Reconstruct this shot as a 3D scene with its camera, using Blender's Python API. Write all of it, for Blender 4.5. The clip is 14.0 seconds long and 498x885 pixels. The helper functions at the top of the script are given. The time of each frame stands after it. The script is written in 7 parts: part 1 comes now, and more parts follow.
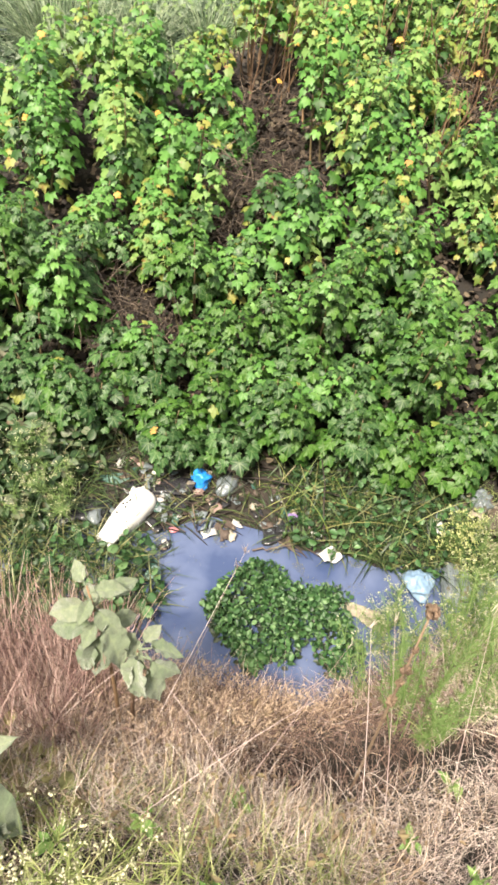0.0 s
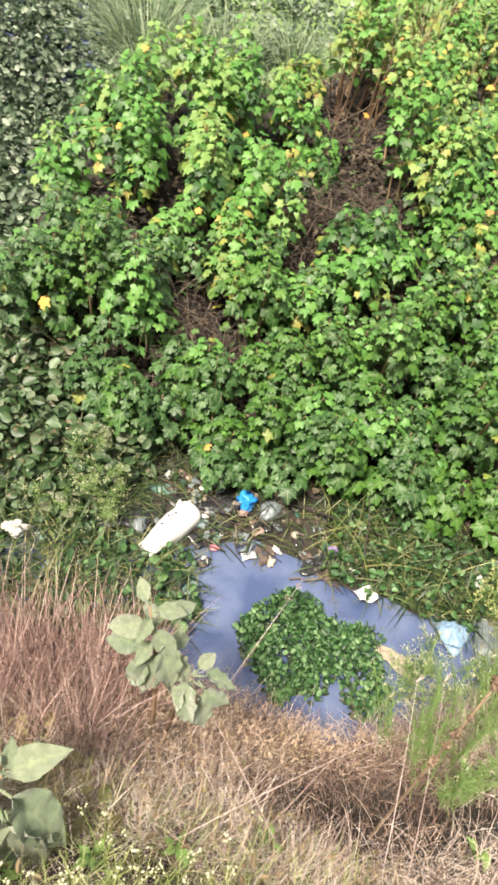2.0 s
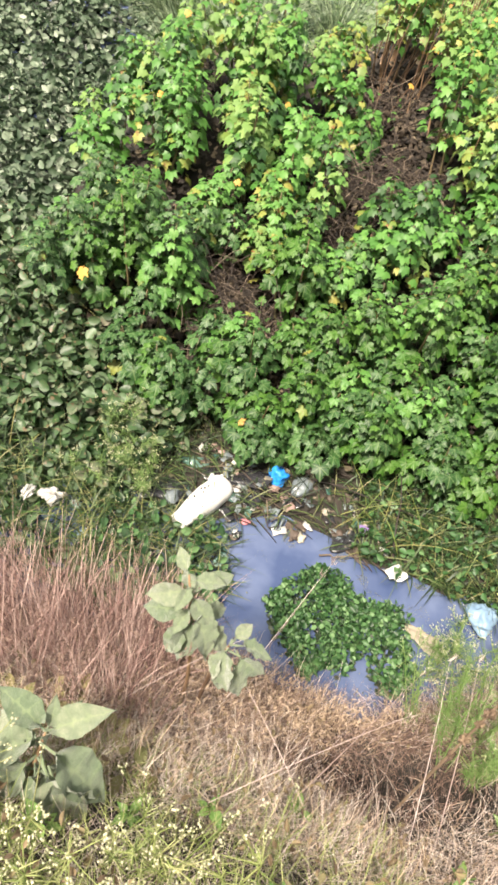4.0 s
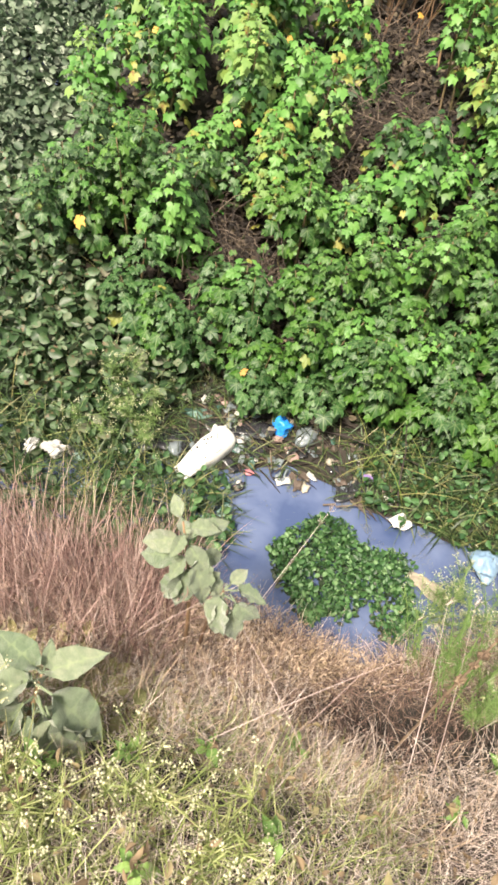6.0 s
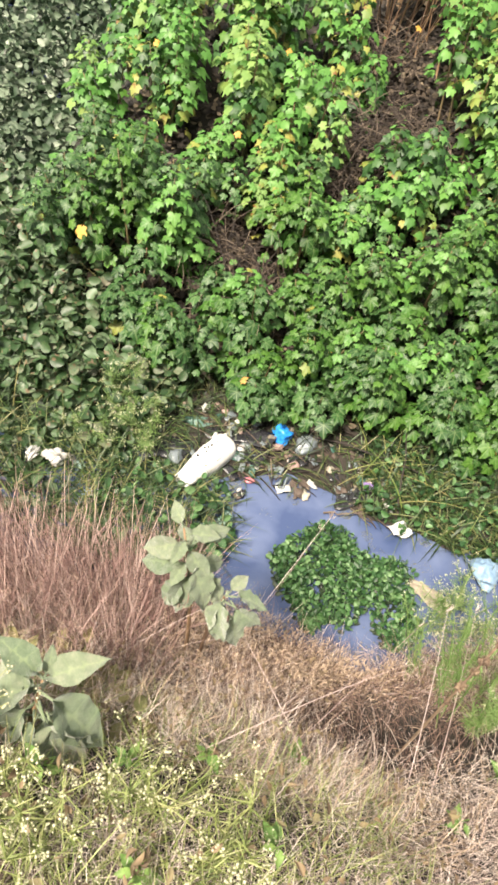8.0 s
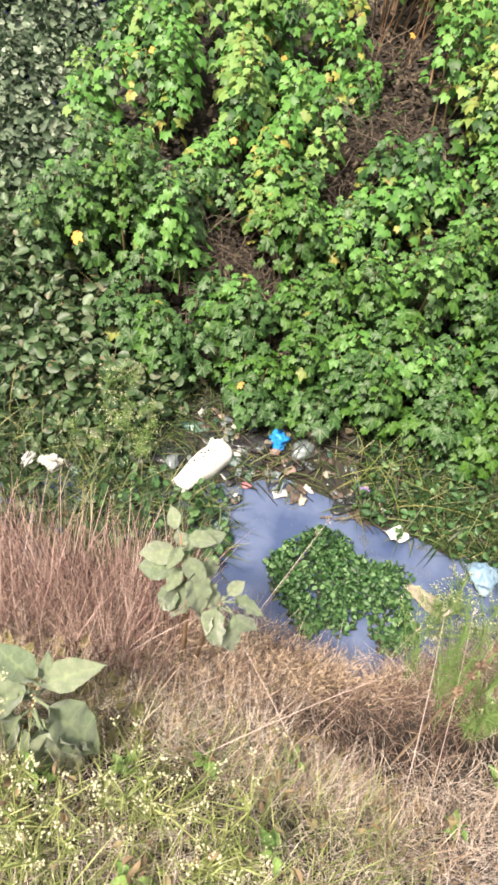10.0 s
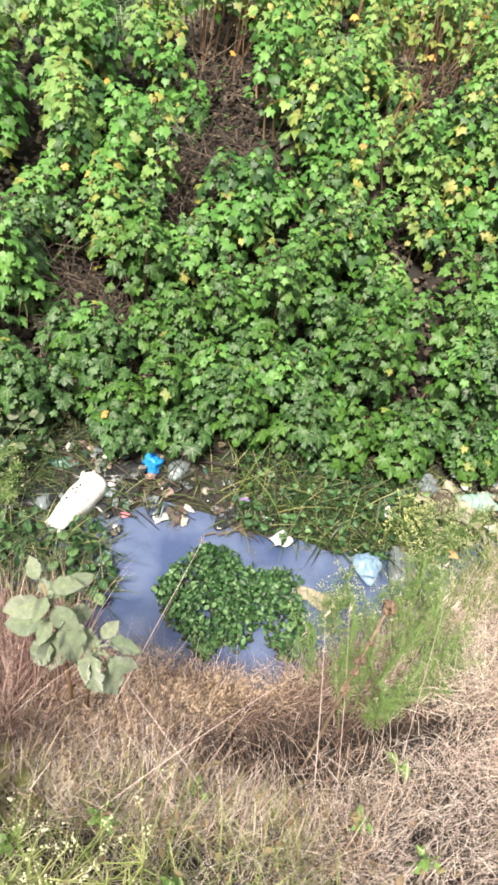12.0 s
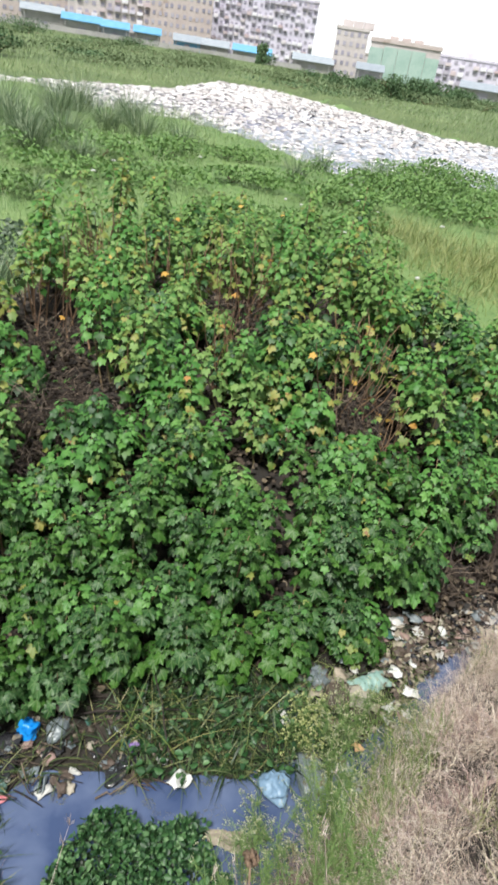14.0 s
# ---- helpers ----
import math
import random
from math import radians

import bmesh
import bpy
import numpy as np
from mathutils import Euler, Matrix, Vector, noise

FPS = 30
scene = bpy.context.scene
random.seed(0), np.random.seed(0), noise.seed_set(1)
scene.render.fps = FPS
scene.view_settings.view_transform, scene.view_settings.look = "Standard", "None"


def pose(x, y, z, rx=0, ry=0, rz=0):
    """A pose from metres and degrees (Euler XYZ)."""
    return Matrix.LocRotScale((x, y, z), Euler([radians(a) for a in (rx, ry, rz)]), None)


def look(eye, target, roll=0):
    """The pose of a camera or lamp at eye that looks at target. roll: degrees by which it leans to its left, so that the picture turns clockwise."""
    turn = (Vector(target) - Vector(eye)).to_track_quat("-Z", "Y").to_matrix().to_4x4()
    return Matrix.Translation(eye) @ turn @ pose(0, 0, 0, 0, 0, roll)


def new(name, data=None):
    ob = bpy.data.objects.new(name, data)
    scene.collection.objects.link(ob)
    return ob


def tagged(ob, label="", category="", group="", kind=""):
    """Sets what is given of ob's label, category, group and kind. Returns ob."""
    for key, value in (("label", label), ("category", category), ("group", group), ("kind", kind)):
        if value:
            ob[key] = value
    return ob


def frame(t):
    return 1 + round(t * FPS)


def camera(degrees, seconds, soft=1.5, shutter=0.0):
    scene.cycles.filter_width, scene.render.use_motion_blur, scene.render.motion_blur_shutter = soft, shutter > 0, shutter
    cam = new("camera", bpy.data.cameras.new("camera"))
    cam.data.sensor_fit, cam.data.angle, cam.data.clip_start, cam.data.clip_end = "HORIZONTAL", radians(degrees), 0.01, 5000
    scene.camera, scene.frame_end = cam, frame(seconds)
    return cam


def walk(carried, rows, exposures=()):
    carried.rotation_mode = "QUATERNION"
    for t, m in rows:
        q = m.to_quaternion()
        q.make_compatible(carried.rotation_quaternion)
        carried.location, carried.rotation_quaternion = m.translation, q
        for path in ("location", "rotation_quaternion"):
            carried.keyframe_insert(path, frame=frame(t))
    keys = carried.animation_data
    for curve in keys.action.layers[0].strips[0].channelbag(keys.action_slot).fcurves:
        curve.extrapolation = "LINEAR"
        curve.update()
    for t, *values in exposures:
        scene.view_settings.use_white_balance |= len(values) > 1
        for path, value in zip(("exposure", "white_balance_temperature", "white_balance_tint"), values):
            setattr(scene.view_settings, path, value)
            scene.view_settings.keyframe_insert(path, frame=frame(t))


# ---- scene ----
cam = camera(42.3, 14.0, soft=3.1, shutter=0.2)
PATH = [
    (0, (-0.127, -0.136, 3.307), (-0.069, 1.186, 1.807), 11.2),
    (0.5, (-0.112, -0.14, 3.316), (-0.043, 1.178, 1.813), 11.3),
    (1, (-0.12, -0.14, 3.325), (-0.057, 1.182, 1.825), 11.2),
    (1.5, (-0.191, -0.113, 3.346), (-0.147, 1.209, 1.846), 13.4),
    (2, (-0.32, -0.121, 3.351), (-0.34, 1.216, 1.864), 16.1),
    (2.5, (-0.429, -0.151, 3.35), (-0.494, 1.206, 1.882), 18.5),
    (3, (-0.433, -0.147, 3.334), (-0.489, 1.188, 1.846), 17.7),
    (3.5, (-0.408, -0.145, 3.338), (-0.47, 1.159, 1.823), 16.8),
    (6, (-0.301, -0.132, 3.306), (-0.368, 1.021, 1.673), 15.2),
    (6.5, (-0.3, -0.133, 3.309), (-0.366, 1.03, 1.684), 15.3),
    (7, (-0.294, -0.139, 3.301), (-0.356, 1.017, 1.67), 15.3),
    (7.5, (-0.288, -0.142, 3.31), (-0.357, 1.027, 1.688), 15.0),
    (8, (-0.298, -0.146, 3.312), (-0.375, 1.029, 1.695), 14.8),
    (10.5, (-0.29, -0.145, 3.311), (-0.36, 1.057, 1.715), 14.7),
    (11, (-0.25, -0.127, 3.324), (-0.26, 1.111, 1.754), 15.3),
    (11.5, (-0.244, -0.092, 3.305), (-0.104, 1.178, 1.766), 17.3),
    (12, (-0.183, -0.083, 3.337), (0.056, 1.19, 1.813), 17.8),
    (12.5, (-0.122, -0.078, 3.379), (0.178, 1.243, 1.907), 16.6),
    (13, (-0.066, -0.071, 3.438), (0.307, 1.327, 2.057), 15.9),
    (13.5, (-0.01, -0.068, 3.501), (0.439, 1.466, 2.299), 12.5),
    (14, (0.05, -0.096, 3.576), (0.533, 1.55, 2.548), 9.3),
]
EXPOSURES = [(0, 1.32, 7300, 11), (11.0, 1.31, 7300, 11), (12.4, 1.26, 6750, 9), (13.2, 1.1, 6350, 8), (14.0, 0.43, 6250, 7)]
walk(cam, [(t, look(eye, target, roll)) for t, eye, target, roll in PATH], EXPOSURES)

# ---- world and light: a bright, hazy sky with a soft sun ----
SUN_ELEVATION, SUN_AZIMUTH = 62.0, 215.0
SKY_STRENGTH, SUN_STRENGTH = 0.064, 5.0
HAZE = (9.2, 9.4, 9.8, 1)
HORIZON = (16.5, 16.4, 16.4, 1)
world = bpy.data.worlds.new("overcast_sky")
scene.world = world
world.use_nodes = True
wn, wl = world.node_tree.nodes, world.node_tree.links
sky = wn.new("ShaderNodeTexSky")
sky.sky_type, sky.sun_disc = "NISHITA", False
sky.sun_elevation, sky.sun_rotation = radians(SUN_ELEVATION), radians(SUN_AZIMUTH)
sky.dust_density, sky.air_density = 4.0, 1.0
haze = wn.new("ShaderNodeMixRGB")
haze.inputs[0].default_value = 0.75
haze.inputs[2].default_value = HAZE
wl.new(sky.outputs[0], haze.inputs[1])
# the haze whitens smoothly towards the horizon
toward, rise, fade, white = wn.new("ShaderNodeTexCoord"), wn.new("ShaderNodeSeparateXYZ"), wn.new("ShaderNodeMapRange"), wn.new("ShaderNodeMixRGB")
fade.interpolation_type = "SMOOTHSTEP"
fade.inputs[1].default_value, fade.inputs[2].default_value, fade.inputs[3].default_value, fade.inputs[4].default_value = 0.0, 0.35, 1.0, 0.0
wl.new(toward.outputs["Generated"], rise.inputs[0])
wl.new(rise.outputs[2], fade.inputs[0])
wl.new(fade.outputs[0], white.inputs[0])
wl.new(haze.outputs[0], white.inputs[1])
white.inputs[2].default_value = HORIZON
wl.new(white.outputs[0], wn["Background"].inputs[0])
wn["Background"].inputs[1].default_value = SKY_STRENGTH
sun_data = bpy.data.lights.new("sun", "SUN")
sun_data.energy, sun_data.angle, sun_data.color = SUN_STRENGTH, radians(11), (1.0, 0.95, 0.87)
sun = new("sun", sun_data)
_az = radians(SUN_AZIMUTH)
_dir = Vector((math.sin(_az) * math.cos(radians(SUN_ELEVATION)), math.cos(_az) * math.cos(radians(SUN_ELEVATION)), math.sin(radians(SUN_ELEVATION))))
sun.matrix_world = look(_dir * 50, (0, 0, 0))

rng = np.random.default_rng(7)

# ---- materials ----
def material(name, stops, rough=0.6, scale=8.0, detail=5.0, bump=0.0, bump_scale=40.0, vary=0.35, spots=None, through_light=0.0,
             metal=0.0, sheen=0.0, spec=0.5, veins=0.0):
    """A surface whose colour runs over the stops by noise at two scales and by the piece; spots: (colour, amount, scale) of wear or dirt."""
    m = bpy.data.materials.new(name)
    m.use_nodes = True
    n, l = m.node_tree.nodes, m.node_tree.links
    bsdf, out = n["Principled BSDF"], n["Material Output"]
    co = n.new("ShaderNodeTexCoord")
    info, isle = n.new("ShaderNodeObjectInfo"), n.new("ShaderNodeNewGeometry")
    big, small = n.new("ShaderNodeTexNoise"), n.new("ShaderNodeTexNoise")
    for tex, s in ((big, scale), (small, scale * 7)):
        tex.inputs["Scale"].default_value, tex.inputs["Detail"].default_value = s, detail
        l.new(co.outputs["Object"], tex.inputs["Vector"])
    def calc(op, a, b):
        q = n.new("ShaderNodeMath")
        q.operation = op
        for i, v in enumerate((a, b)):
            if isinstance(v, (int, float)):
                q.inputs[i].default_value = v
            else:
                l.new(v, q.inputs[i])
        return q.outputs[0]
    piece = calc("FRACT", calc("ADD", info.outputs["Random"], isle.outputs["Random Per Island"]), 0)
    grain = calc("ADD", calc("MULTIPLY", big.outputs[0], 0.65), calc("MULTIPLY", small.outputs[0], 0.35))
    grain = calc("ADD", calc("MULTIPLY", calc("SUBTRACT", grain, 0.5), 2.2), 0.5)
    mixed = calc("ADD", calc("MULTIPLY", piece, vary), calc("MULTIPLY", grain, 1 - vary))
    ramp = n.new("ShaderNodeValToRGB")
    els = ramp.color_ramp.elements
    while len(els) < len(stops):
        els.new(0.5)
    for i, c in enumerate(stops):
        els[i].position = 0.08 + 0.84 * i / max(1, len(stops) - 1)
        els[i].color = (*c, 1)
    l.new(mixed, ramp.inputs[0])
    colour = ramp.outputs[0]
    if spots:
        tex = n.new("ShaderNodeTexNoise")
        tex.inputs["Scale"].default_value, tex.inputs["Detail"].default_value = spots[2], 6
        l.new(co.outputs["Object"], tex.inputs["Vector"])
        cut = n.new("ShaderNodeMapRange")
        cut.inputs[1].default_value, cut.inputs[2].default_value = 0.66 - spots[1] * 0.3, 0.72 - spots[1] * 0.3
        l.new(tex.outputs[0], cut.inputs[0])
        mix = n.new("ShaderNodeMixRGB")
        mix.inputs[2].default_value = (*spots[0], 1)
        l.new(cut.outputs[0], mix.inputs[0])
        l.new(colour, mix.inputs[1])
        colour = mix.outputs[0]
    if veins:
        mark, cut, pale = n.new("ShaderNodeAttribute"), n.new("ShaderNodeMapRange"), n.new("ShaderNodeMixRGB")
        mark.attribute_name = "vein"
        cut.inputs[1].default_value, cut.inputs[2].default_value, cut.inputs[4].default_value = 0.72, 1.0, veins
        l.new(mark.outputs["Fac"], cut.inputs[0])
        l.new(cut.outputs[0], pale.inputs[0])
        l.new(colour, pale.inputs[1])
        pale.inputs[2].default_value = (0.34, 0.43, 0.2, 1)
        colour = pale.outputs[0]
    l.new(colour, bsdf.inputs["Base Color"])
    l.new(calc("ADD", calc("MULTIPLY", small.outputs[0], 0.3), rough - 0.15), bsdf.inputs["Roughness"])
    bsdf.inputs["Metallic"].default_value = metal
    bsdf.inputs["Specular IOR Level"].default_value = spec
    bsdf.inputs["Sheen Weight"].default_value = sheen
    if bump:
        fine, b = n.new("ShaderNodeTexNoise"), n.new("ShaderNodeBump")
        fine.inputs["Scale"].default_value, fine.inputs["Detail"].default_value = bump_scale, 6
        l.new(co.outputs["Object"], fine.inputs["Vector"])
        l.new(fine.outputs[0], b.inputs["Height"])
        b.inputs["Strength"].default_value, b.inputs["Distance"].default_value = bump, 0.02
        l.new(b.outputs[0], bsdf.inputs["Normal"])
    if through_light:
        tr, mx = n.new("ShaderNodeBsdfTranslucent"), n.new("ShaderNodeMixShader")
        l.new(colour, tr.inputs[0])
        mx.inputs[0].default_value = through_light
        l.new(bsdf.outputs[0], mx.inputs[1])
        l.new(tr.outputs[0], mx.inputs[2])
        l.new(mx.outputs[0], out.inputs[0])
    return m


LEAF_GREEN = material("leaf_green", [(0.008, 0.032, 0.005), (0.02, 0.069, 0.009), (0.043, 0.116, 0.016), (0.08, 0.173, 0.029)], 0.5, 6, vary=0.5, through_light=0.18, spec=0.32, veins=0.2)
LEAF_COOL = material("leaf_cool", [(0.006, 0.028, 0.006), (0.017, 0.055, 0.013), (0.033, 0.09, 0.024), (0.07, 0.14, 0.048)], 0.5, 6, vary=0.5, through_light=0.14, spec=0.34, veins=0.24)
LEAF_LIGHT = material("leaf_light", [(0.035, 0.12, 0.02), (0.072, 0.194, 0.038), (0.133, 0.278, 0.063)], 0.5, 6, vary=0.5, through_light=0.24, spec=0.38, veins=0.18)
LEAF_PALE = material("leaf_pale", [(0.08, 0.168, 0.041), (0.144, 0.247, 0.068), (0.232, 0.342, 0.102)], 0.58, 6, vary=0.5, through_light=0.26, spec=0.3, veins=0.18)
LEAF_YELLOW = material("leaf_yellow", [(0.114, 0.19, 0.035), (0.18, 0.24, 0.05), (0.285, 0.27, 0.065)], 0.55, 9, vary=0.75, through_light=0.3, spots=((0.2, 0.1, 0.03), 0.25, 30))
LEAF_ORANGE = material("leaf_orange", [(0.5, 0.26, 0.05), (0.58, 0.36, 0.08), (0.36, 0.17, 0.06)], 0.6, 9, vary=0.7, through_light=0.3)
# Dead-leaf browns darkened to carry the deep shade inside the shrub gaps.
LEAF_DRY_SHADED = material("dead_leaf_shaded", [(0.008, 0.006, 0.005), (0.022, 0.015, 0.011), (0.05, 0.035, 0.024), (0.13, 0.1, 0.065)], 0.8, 12, vary=0.85)
STEM = material("green_brown_stem", [(0.07, 0.06, 0.03), (0.12, 0.1, 0.045), (0.16, 0.09, 0.05)], 0.7, 20, vary=0.5)
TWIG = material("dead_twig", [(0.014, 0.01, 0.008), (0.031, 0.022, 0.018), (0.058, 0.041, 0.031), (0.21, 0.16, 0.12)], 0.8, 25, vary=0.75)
HYACINTH = material("hyacinth_leaf", [(0.01, 0.026, 0.009), (0.022, 0.055, 0.017), (0.045, 0.092, 0.034), (0.095, 0.15, 0.078), (0.16, 0.145, 0.105)], 0.5, 10, vary=0.65, through_light=0.2, spots=((0.14, 0.1, 0.06), 0.2, 25))
HYACINTH_FAR = material("hyacinth_leaf_dull", [(0.01, 0.026, 0.01), (0.035, 0.066, 0.032), (0.12, 0.165, 0.105), (0.33, 0.365, 0.29)], 0.6, 8, vary=0.6, through_light=0.15)
HYACINTH_YOUNG = material("hyacinth_leaf_young", [(0.009, 0.03, 0.01), (0.022, 0.068, 0.02), (0.051, 0.125, 0.04), (0.128, 0.22, 0.094)], 0.5, 14, vary=0.75, through_light=0.15, spec=0.45)
VELVET = material("velvet_leaf", [(0.076, 0.113, 0.067), (0.129, 0.171, 0.105), (0.187, 0.226, 0.147), (0.276, 0.294, 0.205)], 0.85, 5, vary=0.4, through_light=0.25, sheen=0.4, bump=0.4, bump_scale=60, spec=0.2, veins=0.2)
STRAW = material("dry_grass", [(0.033, 0.021, 0.021), (0.142, 0.097, 0.089), (0.361, 0.265, 0.245), (0.551, 0.44, 0.416), (0.703, 0.61, 0.593)], 0.75, 6, vary=0.75, through_light=0.15)
STRAW_PALE = material("pale_straw", [(0.054, 0.04, 0.034), (0.231, 0.175, 0.152), (0.46, 0.375, 0.325), (0.626, 0.535, 0.471), (0.745, 0.67, 0.606)], 0.75, 6, vary=0.75, through_light=0.15)
BLEACHED = material("bleached_straw", [(0.257, 0.189, 0.147), (0.535, 0.427, 0.334), (0.748, 0.632, 0.509), (0.85, 0.788, 0.656)], 0.75, 6, vary=0.75, through_light=0.15)
STRAW_RED = material("red_brown_stalk", [(0.068, 0.037, 0.036), (0.275, 0.162, 0.147), (0.504, 0.348, 0.313), (0.709, 0.557, 0.51)], 0.75, 6, vary=0.75, through_light=0.1)
OCHRE = material("ochre_seed_grass", [(0.103, 0.07, 0.046), (0.37, 0.27, 0.189), (0.568, 0.441, 0.336)], 0.8, 10, vary=0.7, through_light=0.15)
GRASS = material("green_grass", [(0.065, 0.135, 0.028), (0.125, 0.205, 0.046), (0.19, 0.27, 0.068), (0.29, 0.34, 0.12)], 0.6, 5, vary=0.75, through_light=0.25)
GRASS_DULL = material("grey_green_grass", [(0.08, 0.145, 0.05), (0.16, 0.24, 0.095), (0.25, 0.33, 0.15), (0.34, 0.4, 0.22)], 0.6, 5, vary=0.75, through_light=0.2)
OLIVE = material("olive_grass", [(0.083, 0.12, 0.028), (0.166, 0.21, 0.057), (0.276, 0.31, 0.114), (0.368, 0.36, 0.171)], 0.6, 5, vary=0.75, through_light=0.2)
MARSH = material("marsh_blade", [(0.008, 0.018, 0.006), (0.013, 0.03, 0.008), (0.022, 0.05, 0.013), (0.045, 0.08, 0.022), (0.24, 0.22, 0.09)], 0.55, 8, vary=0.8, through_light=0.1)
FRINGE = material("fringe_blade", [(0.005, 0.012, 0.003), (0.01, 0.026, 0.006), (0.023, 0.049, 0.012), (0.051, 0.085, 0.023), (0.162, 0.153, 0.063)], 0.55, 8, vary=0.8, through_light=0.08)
REED = material("yellow_green_reed", [(0.105, 0.15, 0.034), (0.18, 0.21, 0.06), (0.24, 0.195, 0.085)], 0.5, 6, vary=0.8, through_light=0.2)
STRAP = material("strap_leaf", [(0.025, 0.06, 0.014), (0.06, 0.12, 0.028), (0.12, 0.19, 0.05), (0.2, 0.19, 0.09)], 0.5, 6, vary=0.8, through_light=0.2)
WEED = material("feathery_weed", [(0.076, 0.148, 0.036), (0.136, 0.221, 0.063), (0.212, 0.295, 0.108)], 0.6, 8, vary=0.7, through_light=0.3)
BLOSSOM = material("pale_yellow_blossom", [(0.323, 0.353, 0.15), (0.456, 0.465, 0.275), (0.589, 0.577, 0.45)], 0.7, 20, vary=0.8, through_light=0.2)
BLOSSOM_YELLOW = material("yellow_blossom", [(0.27, 0.32, 0.1), (0.4, 0.43, 0.17), (0.54, 0.54, 0.28)], 0.7, 20, vary=0.8, through_light=0.2)
BLOSSOM_WHITE = material("cream_blossom", [(0.34, 0.34, 0.2), (0.5, 0.48, 0.34)], 0.7, 20, vary=0.8)
SEEDHEAD = material("brown_seed_head", [(0.08, 0.052, 0.035), (0.16, 0.105, 0.07), (0.28, 0.2, 0.13)], 0.85, 60, vary=0.4, bump=0.6, bump_scale=120)
# Near-black mud; the shade of shrub gaps and bank hollows is in it.
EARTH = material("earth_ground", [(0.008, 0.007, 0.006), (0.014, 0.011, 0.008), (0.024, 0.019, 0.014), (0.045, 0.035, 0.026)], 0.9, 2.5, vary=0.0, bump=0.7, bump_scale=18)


def plastic(name, colours, rough=0.35, dirt=0.25, thin=0.25):
    return material(name, colours, rough, 14, vary=0.25, spots=((0.2, 0.17, 0.12), dirt, 16), through_light=thin, bump=0.35, bump_scale=30)


FOAM = plastic("clean_white_foam", [(0.62, 0.62, 0.6), (0.72, 0.72, 0.7), (0.8, 0.8, 0.78)], 0.45, 0.04)
WHITE = plastic("white_plastic", [(0.42, 0.41, 0.38), (0.52, 0.51, 0.49), (0.6, 0.6, 0.58)], 0.45, 0.12)
SACK = material("white_woven_plastic", [(0.461, 0.454, 0.435), (0.55, 0.544, 0.525), (0.64, 0.64, 0.627)], 0.5, 9, vary=0.0, spots=((0.1, 0.09, 0.08), 0.02, 15), bump=0.12, bump_scale=45)
BLUE = plastic("blue_plastic", [(0.01, 0.17, 0.6), (0.015, 0.25, 0.75), (0.03, 0.35, 0.85)], 0.3, 0.05)
PALE_BLUE = plastic("pale_blue_plastic", [(0.194, 0.317, 0.468), (0.282, 0.414, 0.558), (0.387, 0.502, 0.621)], 0.35, 0.08, 0.4)
TEAL = plastic("teal_plastic", [(0.22, 0.386, 0.361), (0.352, 0.506, 0.456), (0.495, 0.598, 0.541)], 0.3, 0.2, 0.4)
PINK = plastic("pink_plastic", [(0.62, 0.2, 0.24), (0.72, 0.3, 0.32)], 0.4, 0.1)
SALMON = plastic("faded_pink_wrapper", [(0.26, 0.17, 0.15), (0.38, 0.27, 0.24)], 0.5, 0.4)
PURPLE = plastic("purple_wrapper", [(0.14, 0.1, 0.35), (0.3, 0.2, 0.45), (0.5, 0.45, 0.6)], 0.35, 0.2)
SODDEN = plastic("sodden_card", [(0.2, 0.165, 0.125), (0.3, 0.26, 0.2), (0.42, 0.38, 0.31)], 0.7, 0.3, 0.0)
YELLOW = plastic("yellow_plastic", [(0.6, 0.42, 0.04), (0.7, 0.5, 0.08)], 0.4, 0.15)
ORANGE = plastic("orange_plastic", [(0.527, 0.308, 0.13), (0.578, 0.418, 0.26)], 0.5, 0.2)
BLACK = plastic("black_plastic", [(0.012, 0.012, 0.014), (0.03, 0.03, 0.034)], 0.25, 0.15, 0.0)
GREY = plastic("grey_clear_plastic", [(0.15, 0.18, 0.2), (0.24, 0.28, 0.3), (0.36, 0.4, 0.42)], 0.25, 0.35, 0.4)
DARK_GREEN = plastic("dark_green_plastic", [(0.03, 0.09, 0.075), (0.08, 0.17, 0.14), (0.2, 0.3, 0.27)], 0.2, 0.2, 0.3)
BEIGE = plastic("beige_board", [(0.2, 0.175, 0.14), (0.3, 0.27, 0.22), (0.4, 0.37, 0.31)], 0.7, 0.25, 0.0)
BROWN = plastic("brown_card", [(0.038, 0.026, 0.02), (0.075, 0.054, 0.042), (0.12, 0.086, 0.068)], 0.7, 0.3, 0.0)


